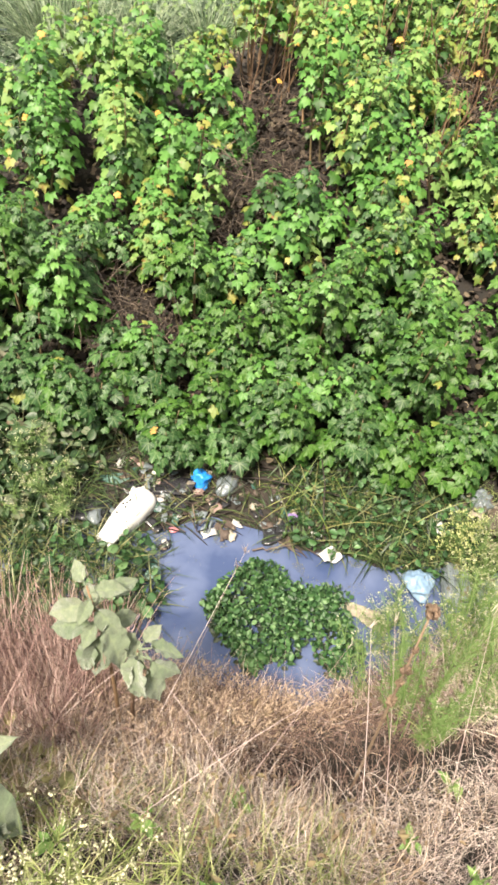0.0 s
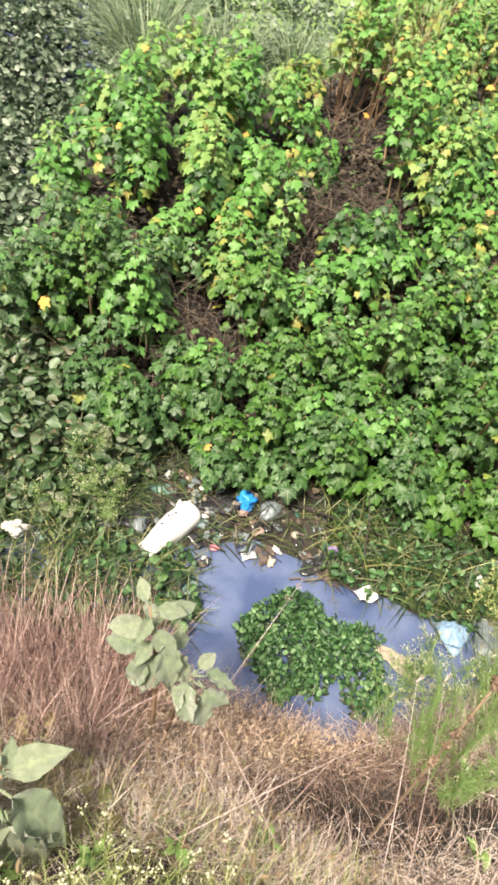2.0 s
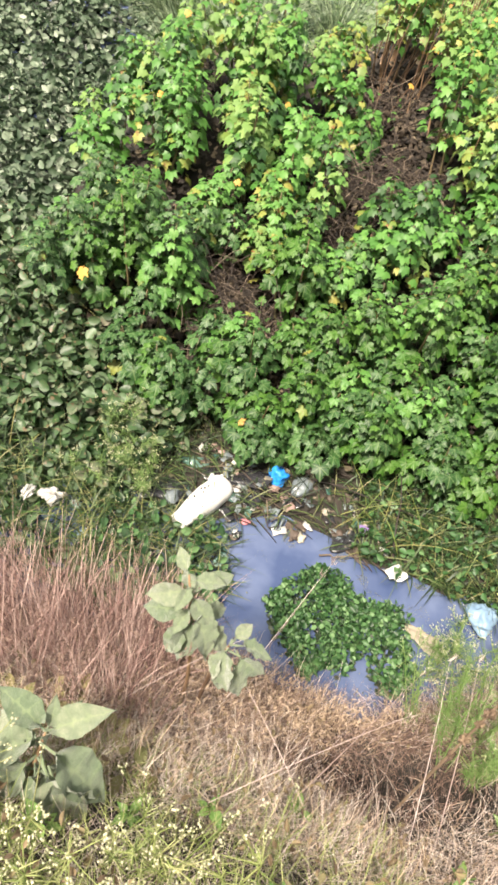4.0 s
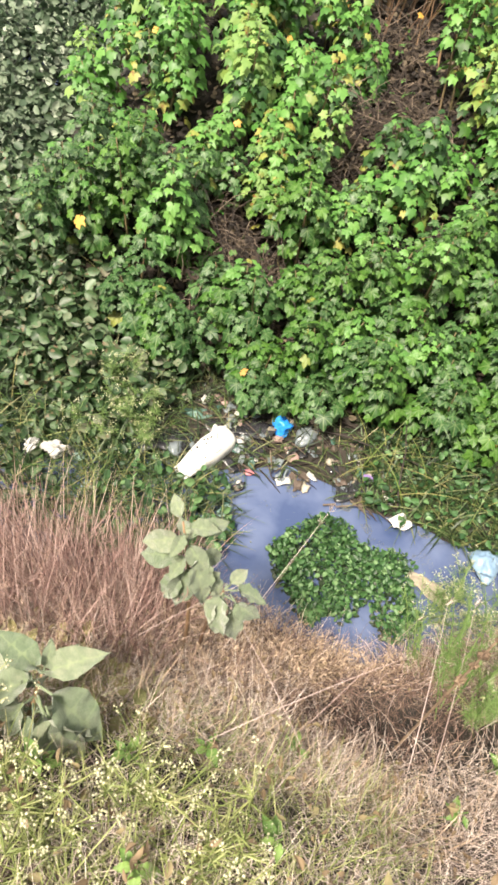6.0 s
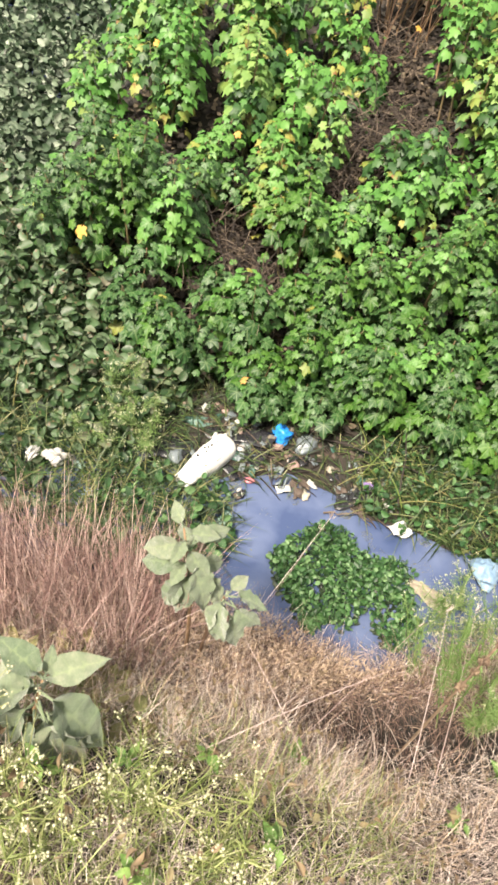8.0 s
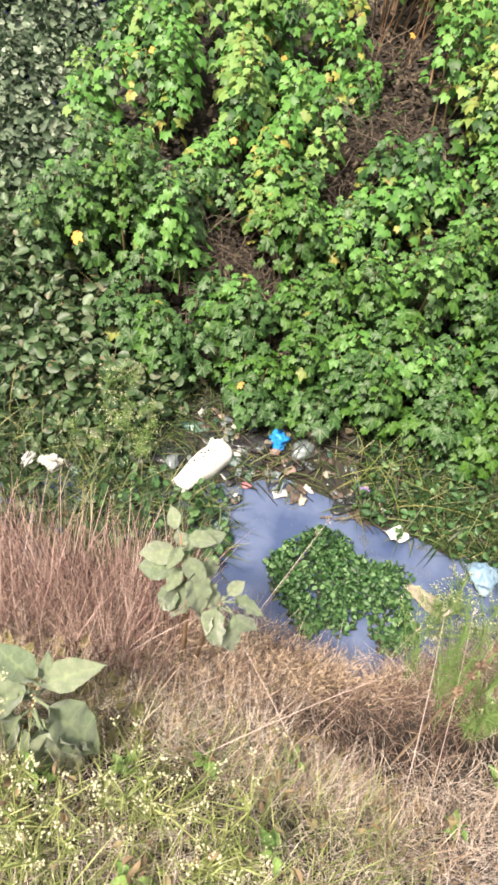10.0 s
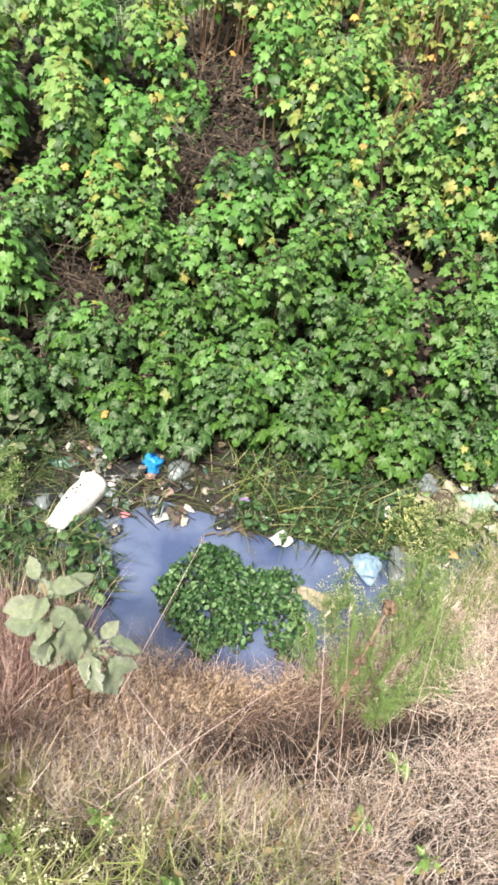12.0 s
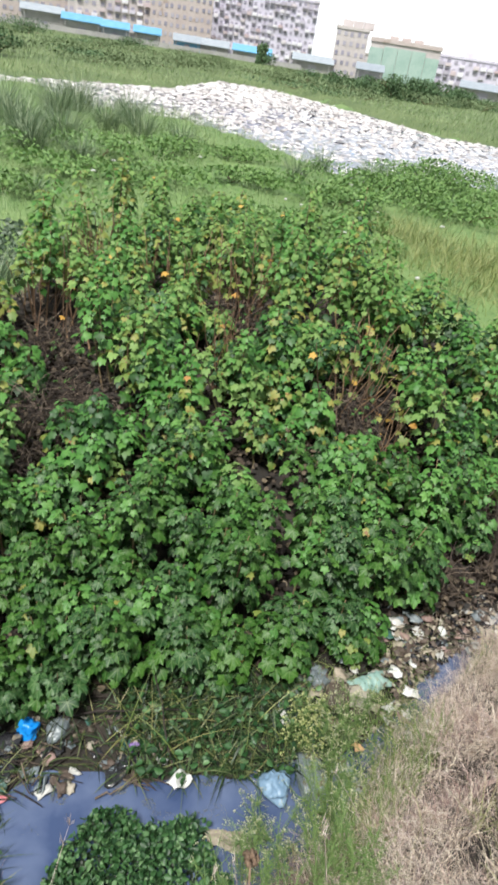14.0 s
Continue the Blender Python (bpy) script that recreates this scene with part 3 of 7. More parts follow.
def shrub_plan(x, y, height, r, yellowing, fresh, low=0.3):
    """Stems (point lists) and leaves (material name, shape, matrix) of one shrub round its own base; each shoot ends in a dome of leaves."""
    stems, leaves = [], []
    pale = 0.35 * float(smooth(3.4, 4.4, y)) + 0.5 * float(smooth(5.0, 6.2, y))
    for k in range(r.randint(4, 6)):
        az, lean = r.uniform(0, 2 * math.pi), r.uniform(0.05, 0.5 if y < 5.5 else 0.3)
        length = height * r.uniform(0.6, 1.12)
        pts, p, a = [], Vector((r.uniform(-0.12, 0.12), r.uniform(-0.12, 0.12), -0.03)), lean
        for i in range(7):
            pts.append(p.copy())
            p = p + Vector((math.cos(az) * math.sin(a), math.sin(az) * math.sin(a), math.cos(a))) * length / 6
            a = a * 0.9 + r.uniform(-0.06, 0.06)
        stems.append(pts)
        shade = r.random()
        main = "leaf_pale" if shade < fresh * pale else "leaf_light" if shade < fresh else "leaf_cool" if shade > (0.5 if y < 3.3 else 0.75) else "leaf_green"
        turning = yellowing * (2.6 if r.random() < 0.3 else 0.3)
        count = int(36 + 26 * length)
        turn = r.uniform(0, 6)
        for j in range(count):
            s = low + (1 - low) * (j / (count - 1)) ** 0.55
            f = min(s * 6, 5.999)
            i = int(f)
            at = pts[i].lerp(pts[i + 1], f - i)
            turn += 2.4 + r.uniform(-0.4, 0.4)
            out = Vector((math.cos(turn), math.sin(turn), 0))
            top = max(0.0, (s - 0.6) / 0.4)
            size = (0.09 - 0.038 * top) * r.uniform(0.55, 1.25)
            stalk = (0.13 - 0.095 * top) * r.uniform(0.55, 1.25)
            place = at + out * stalk + Vector((0, 0, stalk * 0.45))
            tip = out + Vector((r.uniform(-0.4, 0.4), r.uniform(-0.4, 0.4), 0.35 * top - r.uniform(0.2, 1.15)))
            normal = Vector((0, 0, 1)) + out * (0.9 - 0.5 * top) + Vector((r.uniform(-0.5, 0.5), r.uniform(-0.55, 0.35), 0))
            q = r.random()
            name = main
            if q < turning * (1.25 - s):
                name = "leaf_yellow"
            elif q < turning * 0.3 + 0.006:
                name = "leaf_orange" if r.random() < 0.35 else "leaf_yellow"
            elif q > (0.95 if y < 3.3 else 0.8):
                name = "leaf_light" if top > 0.5 else "leaf_cool" if q > 0.92 else "leaf_green"
            leaves.append((name, r.randrange(5), facing(place, tip, normal, size)))
    return stems, leaves


def shrub(x, y, height, r, yellowing, near, fresh):
    leggy = y > 5.6
    stems, leaves = shrub_plan(x, y, height, r, yellowing, fresh, (r.uniform(0.25, 0.4) if x < 2.2 else 0.12) if leggy else 0.2)
    label = "leafy green shrub with five-lobed leaves on thin stems"
    if yellowing > 0.3:
        label = "shrub with five-lobed leaves, partly turned yellow"
    ob = thing("shrub", (x, y, float(land(x, y))), label, "shrub", "shrubs on the mound")
    rods = [tube(p, [0.011 - 0.0013 * i for i in range(len(p))], 5) for p in stems]
    if near:
        for rod in rods:
            part("stem", rod, STEM, ob)
        for name, k, m in leaves:
            leaf = new("leaf", LEAF_MESH[name][k])
            leaf.parent, leaf.matrix_local = ob, m
    else:
        for rod in rods:
            part("stem", rod, RED_STEM if leggy else STEM, ob)
        for slot, mat in enumerate((LEAF_GREEN, LEAF_COOL, LEAF_LIGHT, LEAF_PALE, LEAF_YELLOW, LEAF_ORANGE)):
            got = [spread((COARSE if y > 4.0 else LOBED)[k], [np.array(m)]) for name, k, m in leaves if name == mat.name]
            if got:
                part("foliage", join(got), mat, ob)
    return ob


def plant_mound():
    r = random.Random(11)
    spots = [(2.45, 3.2), (2.72, 3.42), (2.98, 3.5), (3.1, 3.8), (2.85, 3.75), (-1.5, 5.0), (-1.3, 5.3), (-1.65, 5.35), (-1.25, 4.9)]
    tries = 0
    while tries < 9000:
        tries += 1
        y = r.uniform(2.45, 10.2)
        x = r.uniform(float(line(LEFT, y)), float(line(RIGHT, y)))
        if y < float(np.interp(x, [-1.2, -0.8, -0.4, 0.1, 0.8, 1.3, 1.8, 2.2, 2.6, 3.0, 3.2], [2.62, 2.58, 2.5, 2.58, 2.64, 2.68, 2.76, 2.95, 3.2, 3.32, 3.9])):
            continue
        if y > float(line(BACKSIDE, x)) + 0.2:
            continue
        gap = 0.31 if y < 3.3 else 0.36 if y < 5 else 0.39
        if any((x - a) ** 2 + (y - b) ** 2 < gap * gap for a, b in spots):
            continue
        if any((x - a) ** 2 + (y - b) ** 2 < c * c for a, b, c in BARE):
            continue
        spots.append((x, y))
    spots.sort(key=lambda p: p[1])
    for i, (x, y) in enumerate(spots):
        edge = min(1.0, 0.6 + 0.75 * max(0.0, y - 2.5) / 1.2)
        height = (0.48 + 0.46 * r.random()) * edge * (1.0 + 0.4 * float(noise.noise((x * 0.9, y * 0.9, 4.0))))
        if -0.75 < x < 0.35 and 3.8 < y < 4.75:
            height *= 0.86
        if any(abs(x - a) < 0.38 and -0.95 < y - b < -0.1 for a, b in STANDS):
            height *= 0.66
        if y > 5.6:
            height *= r.uniform(1.1, 1.5) if -0.7 < x < 0.6 or x > 2.3 else r.uniform(1.0, 1.3)
        if y > 6.3 and x < 2.2:
            height *= 1.18
        warm = 0.01 + 0.11 * float(smooth(3.4, 4.4, y)) + 0.18 * max(0.0, float(noise.noise((x * 0.8 + 5, y * 0.8, 1.0)))) + (0.06 + 0.22 * r.random() ** 2) * float(smooth(4.4, 6.2, y)) + 0.14 * math.exp(-((x + 0.5) / 0.7) ** 2 - ((y - 4.1) / 0.7) ** 2)
        shrub(x, y, height, r, warm, i < 12, 0.07 + 0.6 * float(smooth(3.0, 4.6, y)) + (0.14 if x < 0.2 and y > 3.3 else 0.0) + 0.2 * float(smooth(5.2, 6.5, y)))


plant_mound()


def dead_brush(x, y, radius, count, label, low=0.35):
    ob = thing("dead_brush", (x, y, float(land(x, y))), label, "brush", "dead brush in the bare patches")
    rods = []
    for _ in range(count):
        a, b = rng.uniform(0, 2 * np.pi), rng.uniform(0, radius)
        p = np.array([np.cos(a) * b, np.sin(a) * b, rng.uniform(0, low)])
        d = rng.uniform(0, 2 * np.pi)
        q = p + np.array([np.cos(d), np.sin(d), rng.normal(0.1, 0.35)]) * rng.uniform(0.15, 0.5)
        p[2], q[2] = max(p[2], 0.01), max(q[2], 0.02)
        rods.append(tube(arc(p, q, rng.uniform(-0.02, 0.12), 5, 0.012), [0.003, 0.0028, 0.0025, 0.002, 0.0013], 4))
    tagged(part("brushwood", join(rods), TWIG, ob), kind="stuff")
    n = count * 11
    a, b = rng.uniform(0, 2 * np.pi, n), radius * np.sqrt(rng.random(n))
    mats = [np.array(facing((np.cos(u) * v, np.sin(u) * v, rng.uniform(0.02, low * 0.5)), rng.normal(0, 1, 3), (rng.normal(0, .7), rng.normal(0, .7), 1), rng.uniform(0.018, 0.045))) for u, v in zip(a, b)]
    tagged(part("fallen_foliage", spread(SIMPLE, mats), LEAF_DRY_SHADED, ob), kind="stuff")
    n = count // 5
    a, b = rng.uniform(0, 2 * np.pi, n), radius * np.sqrt(rng.random(n))
    mats = [np.array(facing((np.cos(u) * v, np.sin(u) * v, rng.uniform(0.05, low)), rng.normal(0, 1, 3), (rng.normal(0, .5), rng.normal(0, .5), 1), rng.uniform(0.025, 0.06))) for u, v in zip(a, b)]
    tagged(part("seedling_foliage", spread(LOBED[2], mats), LEAF_LIGHT, ob, "small fresh green leaves between the twigs"), kind="stuff")


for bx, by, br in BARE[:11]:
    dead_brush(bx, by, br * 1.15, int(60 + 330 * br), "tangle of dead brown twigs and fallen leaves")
dead_brush(2.72, 3.2, 0.3, 90, "heap of grey-brown dry branches by the ditch", 0.3)
dead_brush(3.3, 3.42, 0.32, 120, "heap of dry brown twigs over rubbish", 0.45)
dead_brush(3.5, 3.85, 0.36, 130, "heap of dry brown twigs beside the shrubs", 0.5)


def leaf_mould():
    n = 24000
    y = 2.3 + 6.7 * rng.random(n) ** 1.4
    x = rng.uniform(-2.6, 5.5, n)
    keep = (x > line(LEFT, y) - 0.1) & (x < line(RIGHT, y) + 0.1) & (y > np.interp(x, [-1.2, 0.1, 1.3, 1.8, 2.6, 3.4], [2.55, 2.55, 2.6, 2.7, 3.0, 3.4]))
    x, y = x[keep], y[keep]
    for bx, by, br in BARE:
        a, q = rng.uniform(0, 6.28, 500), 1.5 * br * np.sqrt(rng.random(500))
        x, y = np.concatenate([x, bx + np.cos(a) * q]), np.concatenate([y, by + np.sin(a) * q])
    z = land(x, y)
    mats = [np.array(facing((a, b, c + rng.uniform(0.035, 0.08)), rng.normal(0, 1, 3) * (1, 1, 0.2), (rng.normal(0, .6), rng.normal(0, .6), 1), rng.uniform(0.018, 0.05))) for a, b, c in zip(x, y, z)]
    thing("leaf_litter", (0, 0, 0), "brown fallen leaves lying under the shrubs", "leaf litter", kind="stuff", shape=spread(SIMPLE, mats), mat=LEAF_DRY_SHADED)


leaf_mould()

# ---- floating hyacinth ----
ROUND = [round_leaf(s) for s in range(4)]
FLOATING = [(v[:13], t[:12]) for v, t in ROUND]  # the same leaves without their stalks
FAR_ROUND = [(v[[0] + list(range(1, 13, 2))], np.array([(0, 1 + i, 1 + (i + 1) % 6) for i in range(6)])) for v, _ in ROUND]  # and with half the rim


def round_matrices(x, y, z, size, tilt=0.5):
    out = []
    for a, b, c, s in zip(x, y, z, size):
        d = rng.uniform(0, 2 * np.pi)
        t = (np.cos(d), np.sin(d), rng.normal(0.15, 0.35))
        out.append(facing((a, b, c), t, (rng.normal(0, tilt), rng.normal(0, tilt) - 0.1, 1), s))
    return out


# Near-black leaf layer added under raft and mat: shade in the gaps as colour.
GAP_SHADE = material("gap_shade_leaf", [(0.006, 0.012, 0.006), (0.012, 0.024, 0.01), (0.025, 0.04, 0.015)], 0.5, 14, vary=0.7)


# the raft's outline: a broad island with a lobe towards the near bank, parted from it by a bay of open water
RAFT = [(0.1, 1.84), (-0.04, 1.69), (-0.13, 1.56), (-0.06, 1.4), (0.04, 1.25), (0.16, 1.19), (0.36, 1.25), (0.45, 1.37), (0.5, 1.42),
        (0.52, 1.29), (0.62, 1.21), (0.75, 1.26), (0.74, 1.39), (0.67, 1.51), (0.69, 1.67), (0.56, 1.74), (0.34, 1.74), (0.2, 1.82)]


def in_raft(x, y):
    inside = False
    for (ax, ay), (bx, by) in zip(RAFT, RAFT[1:] + RAFT[:1]):
        if (ay > y) != (by > y) and x < (bx - ax) * (y - ay) / (by - ay) + ax:
            inside = not inside
    return inside


def hyacinth_patch():
    """The raft of young hyacinth in the ditch: an uneven island of small leaves."""
    cx, cy = 0.28, 1.5
    ob = thing("water_hyacinth_raft", (cx, cy, 0), "ragged raft of small bright green floating hyacinth leaves", "water plant")
    meshes = [mesh_of("leaf", *s, HYACINTH_YOUNG) for s in ROUND]
    made, rest, under = 0, [[] for _ in ROUND], []
    while made < 2600:
        x, y = rng.uniform(-0.2, 0.82), rng.uniform(1.14, 1.9)
        wx, wy = x + 0.05 * noise.noise((x * 9, y * 9, 1)), y + 0.05 * noise.noise((x * 9, y * 9, 7))
        if not in_raft(wx, wy):
            continue
        thin = noise.noise((x * 8, y * 8, 2))
        # added dark underlayer, the shade between the raft's leaves
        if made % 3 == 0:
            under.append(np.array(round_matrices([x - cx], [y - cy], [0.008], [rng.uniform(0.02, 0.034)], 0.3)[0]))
        if thin < -0.36 and rng.random() < 0.85:
            continue
        m = round_matrices([x - cx], [y - cy], [0.015 + 0.09 * max(0, noise.noise((x * 11, y * 11, 5))) + rng.uniform(0, 0.085)], [rng.uniform(0.016, 0.036)], 1.5)[0]
        if made < 280:
            leaf = new("leaf", meshes[made % 4])
            leaf.parent, leaf.matrix_local = ob, m
        else:
            rest[made % 4].append(np.array(m))
        made += 1
    tagged(part("leaves", join([spread(s, m) for s, m in zip(ROUND, rest)]), HYACINTH_YOUNG, ob), kind="stuff")
    tagged(part("drowned_foliage", spread(FLOATING[2], np.array(under)), GAP_SHADE, ob, "near-black leaves that put shade into the raft's gaps"), kind="stuff")


hyacinth_patch()


def hyacinth_mat():
    """The closed mat of hyacinth to one side of the mound: tall rounded leaves near, a dense dull carpet further off."""
    ob = thing("water_hyacinth_mat", (0, 0, 0), "dense mat of broad dull-green water hyacinth leaves", "water plant", kind="stuff")
    meshes = [mesh_of("leaf", *s, HYACINTH) for s in ROUND]
    xs, ys = rng.uniform(-3.6, -0.7, 10500), rng.uniform(1.2, 3.9, 10500)
    ok = (xs < np.interp(ys, [1.2, 1.7, 2.0, 2.5, 3.0, 3.6, 4.0], [-0.95, -1.2, -1.1, -0.85, -1.5, -2.0, -2.3])) & ((ys > far_edge(xs) - 0.1 + 0.2 * np.sin(xs * 5)) | (rng.random(10500) < 0.42) & (np.hypot(xs + 1.25, (ys - 1.6) * 1.6) > 0.24))
    ok &= rough_noise(xs, ys, 4.5, 12.0) > -0.32
    xs, ys = xs[ok], ys[ok]
    size = rng.uniform(0.042, 0.09, len(xs))
    z = rng.uniform(0.05, 0.34, len(xs)) * np.clip((ys - 1.5) / 0.7, 0.35, 1)
    mats = round_matrices(xs, ys, z, size, 1.2)
    order = np.argsort(-z)
    for i in order[:290]:
        leaf = new("leaf", meshes[i % 4])
        leaf.parent, leaf.matrix_local = ob, mats[i]
    part("near_leaves", join([spread((ROUND if k == 0 else FLOATING)[k], [np.array(mats[i]) for i in order[290:] if i % 4 == k]) for k in range(4)]), HYACINTH, ob)
    n = 38000
    ys = 3.6 + 12 * rng.random(n) ** 1.5
    xs = rng.uniform(-1, 0, n) * (3.0 + 0.75 * (ys - 3)) + line(LEFT, ys) + 0.15
    ok = (ys < 13.5 + xs * 0.2) & (rough_noise(xs, ys, 3.4, 14.0) > -0.3)
    xs, ys = xs[ok], ys[ok]
    z = rng.uniform(0.05, 0.3, len(xs)) + 0.12 * rough_noise(xs, ys, 1.2, 8.0)
    mats = round_matrices(xs, ys, np.maximum(z, 0.04), rng.uniform(0.035, 0.085, len(xs)) * (0.8 + 0.05 * ys), 2.0)
    part("far_leaves", join([spread(FAR_ROUND[k], [np.array(m) for m in mats[k::4]]) for k in range(4)]), HYACINTH_FAR, ob)
    # flat near-black leaves added so that the mat's gaps look shaded
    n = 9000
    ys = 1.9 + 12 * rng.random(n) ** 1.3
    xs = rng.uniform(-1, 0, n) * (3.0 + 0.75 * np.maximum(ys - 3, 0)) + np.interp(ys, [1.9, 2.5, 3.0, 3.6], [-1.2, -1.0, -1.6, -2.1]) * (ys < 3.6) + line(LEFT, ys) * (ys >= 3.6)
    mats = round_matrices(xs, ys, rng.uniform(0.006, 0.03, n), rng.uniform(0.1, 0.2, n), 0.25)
    part("sunken_leaves", join([spread(FAR_ROUND[k], [np.array(m) for m in mats[k::4]]) for k in range(4)]), GAP_SHADE, ob)

    n = 9000
    xs, ys = -3.3 - 9 * rng.random(n) ** 1.3, rng.uniform(0.9, 9.0, n)
    ok = xs < np.interp(ys, [1.2, 3.6, 9.0], [-3.2, -3.3, -5.5])
    xs, ys = xs[ok], ys[ok]
    mats = round_matrices(xs, ys, rng.uniform(0.03, 0.25, len(xs)), rng.uniform(0.08, 0.16, len(xs)), 1.2)
    part("outer_leaves", join([spread(FAR_ROUND[k], [np.array(m) for m in mats[k::4]]) for k in range(4)]), HYACINTH_FAR, ob)

    n = 4200
    x, y = rng.uniform(-2.9, -0.7, n), rng.uniform(1.3, 3.3, n)
    keep = x < np.interp(y, [1.2, 1.7, 2.0, 2.5, 3.0], [-0.9, -1.1, -0.95, -0.8, -1.4])
    x, y = x[keep], y[keep]
    n = len(x)
    tagged(part("leaf_stalks", blades(np.stack([x, y, np.full(n, 0.02)], 1), rng.uniform(0.18, 0.45, n), rng.uniform(0.005, 0.01, n), rng.uniform(0, 6.28, n), rng.uniform(0.2, 1.2, n), rng.uniform(0.2, 1.4, n), 4), MARSH, ob), kind="stuff")
    pick = rng.random(n) < 0.16
    x, y = x[pick], y[pick]
    n = len(x)
    tagged(part("strap_leaves", blades(np.stack([x, y, np.full(n, 0.05)], 1), rng.uniform(0.15, 0.4, n), rng.uniform(0.006, 0.012, n), rng.uniform(0, 6.28, n), rng.uniform(0.5, 1.3, n), rng.uniform(0.4, 1.8, n), 5), STRAP, ob), kind="stuff")


hyacinth_mat()


# ---- grasses ----
def hollow(x, y):
    """How deep in one of the bank's dark hollows a place lies, 0 to 1."""
    deep = np.zeros(len(x))
    for hx, hy, wx, wy in HOLLOWS:
        deep = np.maximum(deep, np.exp(-((x - hx) / (1.15 * wx)) ** 2 - ((y - hy + 0.05) / (1.7 * wy)) ** 2))
    return deep


def grass_patch(name, label, mat, x, y, length, width, lean, bend, lift=0.0, segs=4, azimuth=None, stunted=0.7):
    """Blades on the land; the straw at the rim of a hollow is stunted."""
    n = len(x)
    length = length * (1 - stunted * hollow(x, y))
    az = rng.uniform(0, 2 * np.pi, n) if azimuth is None else azimuth
    shape = blades(on_land(x, y, np.asarray(lift) - 0.01), length, width, az, lean, bend, segs)
    return thing(name, (0, 0, 0), label, "grass", kind="stuff", shape=shape, mat=mat)


def tussocky(x, y):
    """How far matted straw humps up over the sunlit part of the bank."""
    return 0.11 * np.maximum(0, rough_noise(x, y, 4.2, 55.0)) * smooth(0.7, 1.3, x)


def bank_points(n, x0, x1, d0, d1, bare=0.985):
    """Places on the camera's bank: x, and how far back from the water's edge; few of them in the bank's hollows."""
    x = rng.uniform(x0, x1, n)
    y = near_edge(x) - (d0 + (d1 - d0) * rng.random(n))
    cover = 1.0
    for hx, hy, wx, wy in HOLLOWS:
        cover = cover * (1 - bare * np.exp(-(((x - hx) / wx) ** 2 + ((y - hy + 0.02) / (wy * 1.3)) ** 2) ** 2))
    cover = cover * np.clip(0.85 + 0.8 * rough_noise(x, y, 3.4, 21.0), 0.4, 1)
    keep = rng.random(n) < cover
    return x[keep], y[keep]


BROWN_GRASS = material("brown_grass_blade", [(0.037, 0.022, 0.018), (0.094, 0.054, 0.043), (0.179, 0.11, 0.086), (0.3, 0.206, 0.163)], 0.75, 6, vary=0.75, through_light=0.1)
# tangled pale straw over the whole bank
FINE = 0.65  # the straw on top of the bank is finer
x, y = bank_points(50000, -1.9, 4.2, -0.03, 1.75)
n = len(x)
grass_patch("dry_grass", "tangled tan dry grass covering the steep bank", STRAW, x, y, rng.uniform(0.1, 0.4, n) * np.where(x < 0.3, 0.66, 1.0) * np.where(near_edge(x) - y > 0.65, 0.7, 1.0), rng.uniform(0.0013, 0.0033, n) * np.where(near_edge(x) - y > 0.65, FINE, 1.0), rng.uniform(0.2, 1.55, n), rng.uniform(-1.6, 3.6, n), segs=4)
x, y = bank_points(34000, -1.0, 4.4, 0.0, 1.8)
keep = rng.random(len(x)) < np.clip(0.4 + 0.7 * (x - 0.2) + 0.6 * (near_edge(x) - y - 0.5), 0.5, 1)
x, y = x[keep], y[keep]
n = len(x)
grass_patch("pale_dry_grass", "matted pale straw bleached by the sun", STRAW_PALE, x, y, rng.uniform(0.12, 0.4, n) * np.where(near_edge(x) - y > 0.65, 0.7, 1.0), rng.uniform(0.0016, 0.0034, n) * np.where(near_edge(x) - y > 0.65, FINE, 1.0), rng.uniform(0.4, 1.6, n), rng.uniform(-2.2, 4.0, n), lift=tussocky(x, y), segs=5)
x, y = bank_points(28000, 1.1, 4.6, 0.0, 1.9)
n = len(x)
grass_patch("bleached_grass", "flattened bleached straw on the sunlit bank", BLEACHED, x, y, rng.uniform(0.08, 0.34, n), rng.uniform(0.0013, 0.003, n), rng.uniform(0.5, 1.6, n), rng.uniform(-1.6, 3.2, n), lift=0.06 + tussocky(x, y), segs=5)
# short broken straw matted over the top of the bank
x, y = bank_points(26000, -1.3, 1.7, 0.4, 1.7)
n = len(x)
grass_patch("broken_straw", "short broken pinkish straw matted on the bank", STRAW_PALE, x, y, rng.uniform(0.04, 0.16, n), rng.uniform(0.001, 0.0024, n), rng.uniform(0.3, 1.6, n), rng.uniform(-1.5, 3.0, n), lift=0.05, segs=3)
# light broken straw below the red-brown stalks
x, y = bank_points(7000, -1.3, 0.3, 0.3, 0.85)
n = len(x)
grass_patch("pinkish_straw", "matted pinkish broken straw below the dead stalks", STRAW_PALE, x, y, rng.uniform(0.05, 0.2, n), rng.uniform(0.0014, 0.003, n), rng.uniform(0.3, 1.6, n), rng.uniform(-1.8, 3.4, n), lift=0.08, segs=4)
# fine stems that arch over the dark hollow
n = 1300
x = rng.uniform(-0.1, 1.5, n)
y = np.interp(x, [-0.3, 0.0, 0.5, 1.1, 1.5], [0.36, 0.38, 0.38, 0.46, 0.72]) + rng.normal(0, 0.1, n)
grass_patch("arching_straw", "fine pale stems arching over a dark hollow", STRAW_PALE, x, y, rng.uniform(0.16, 0.4, n), rng.uniform(0.0012, 0.0022, n), rng.uniform(0.0, 0.6, n), rng.uniform(1.6, 4.2, n), segs=8, stunted=0.0)
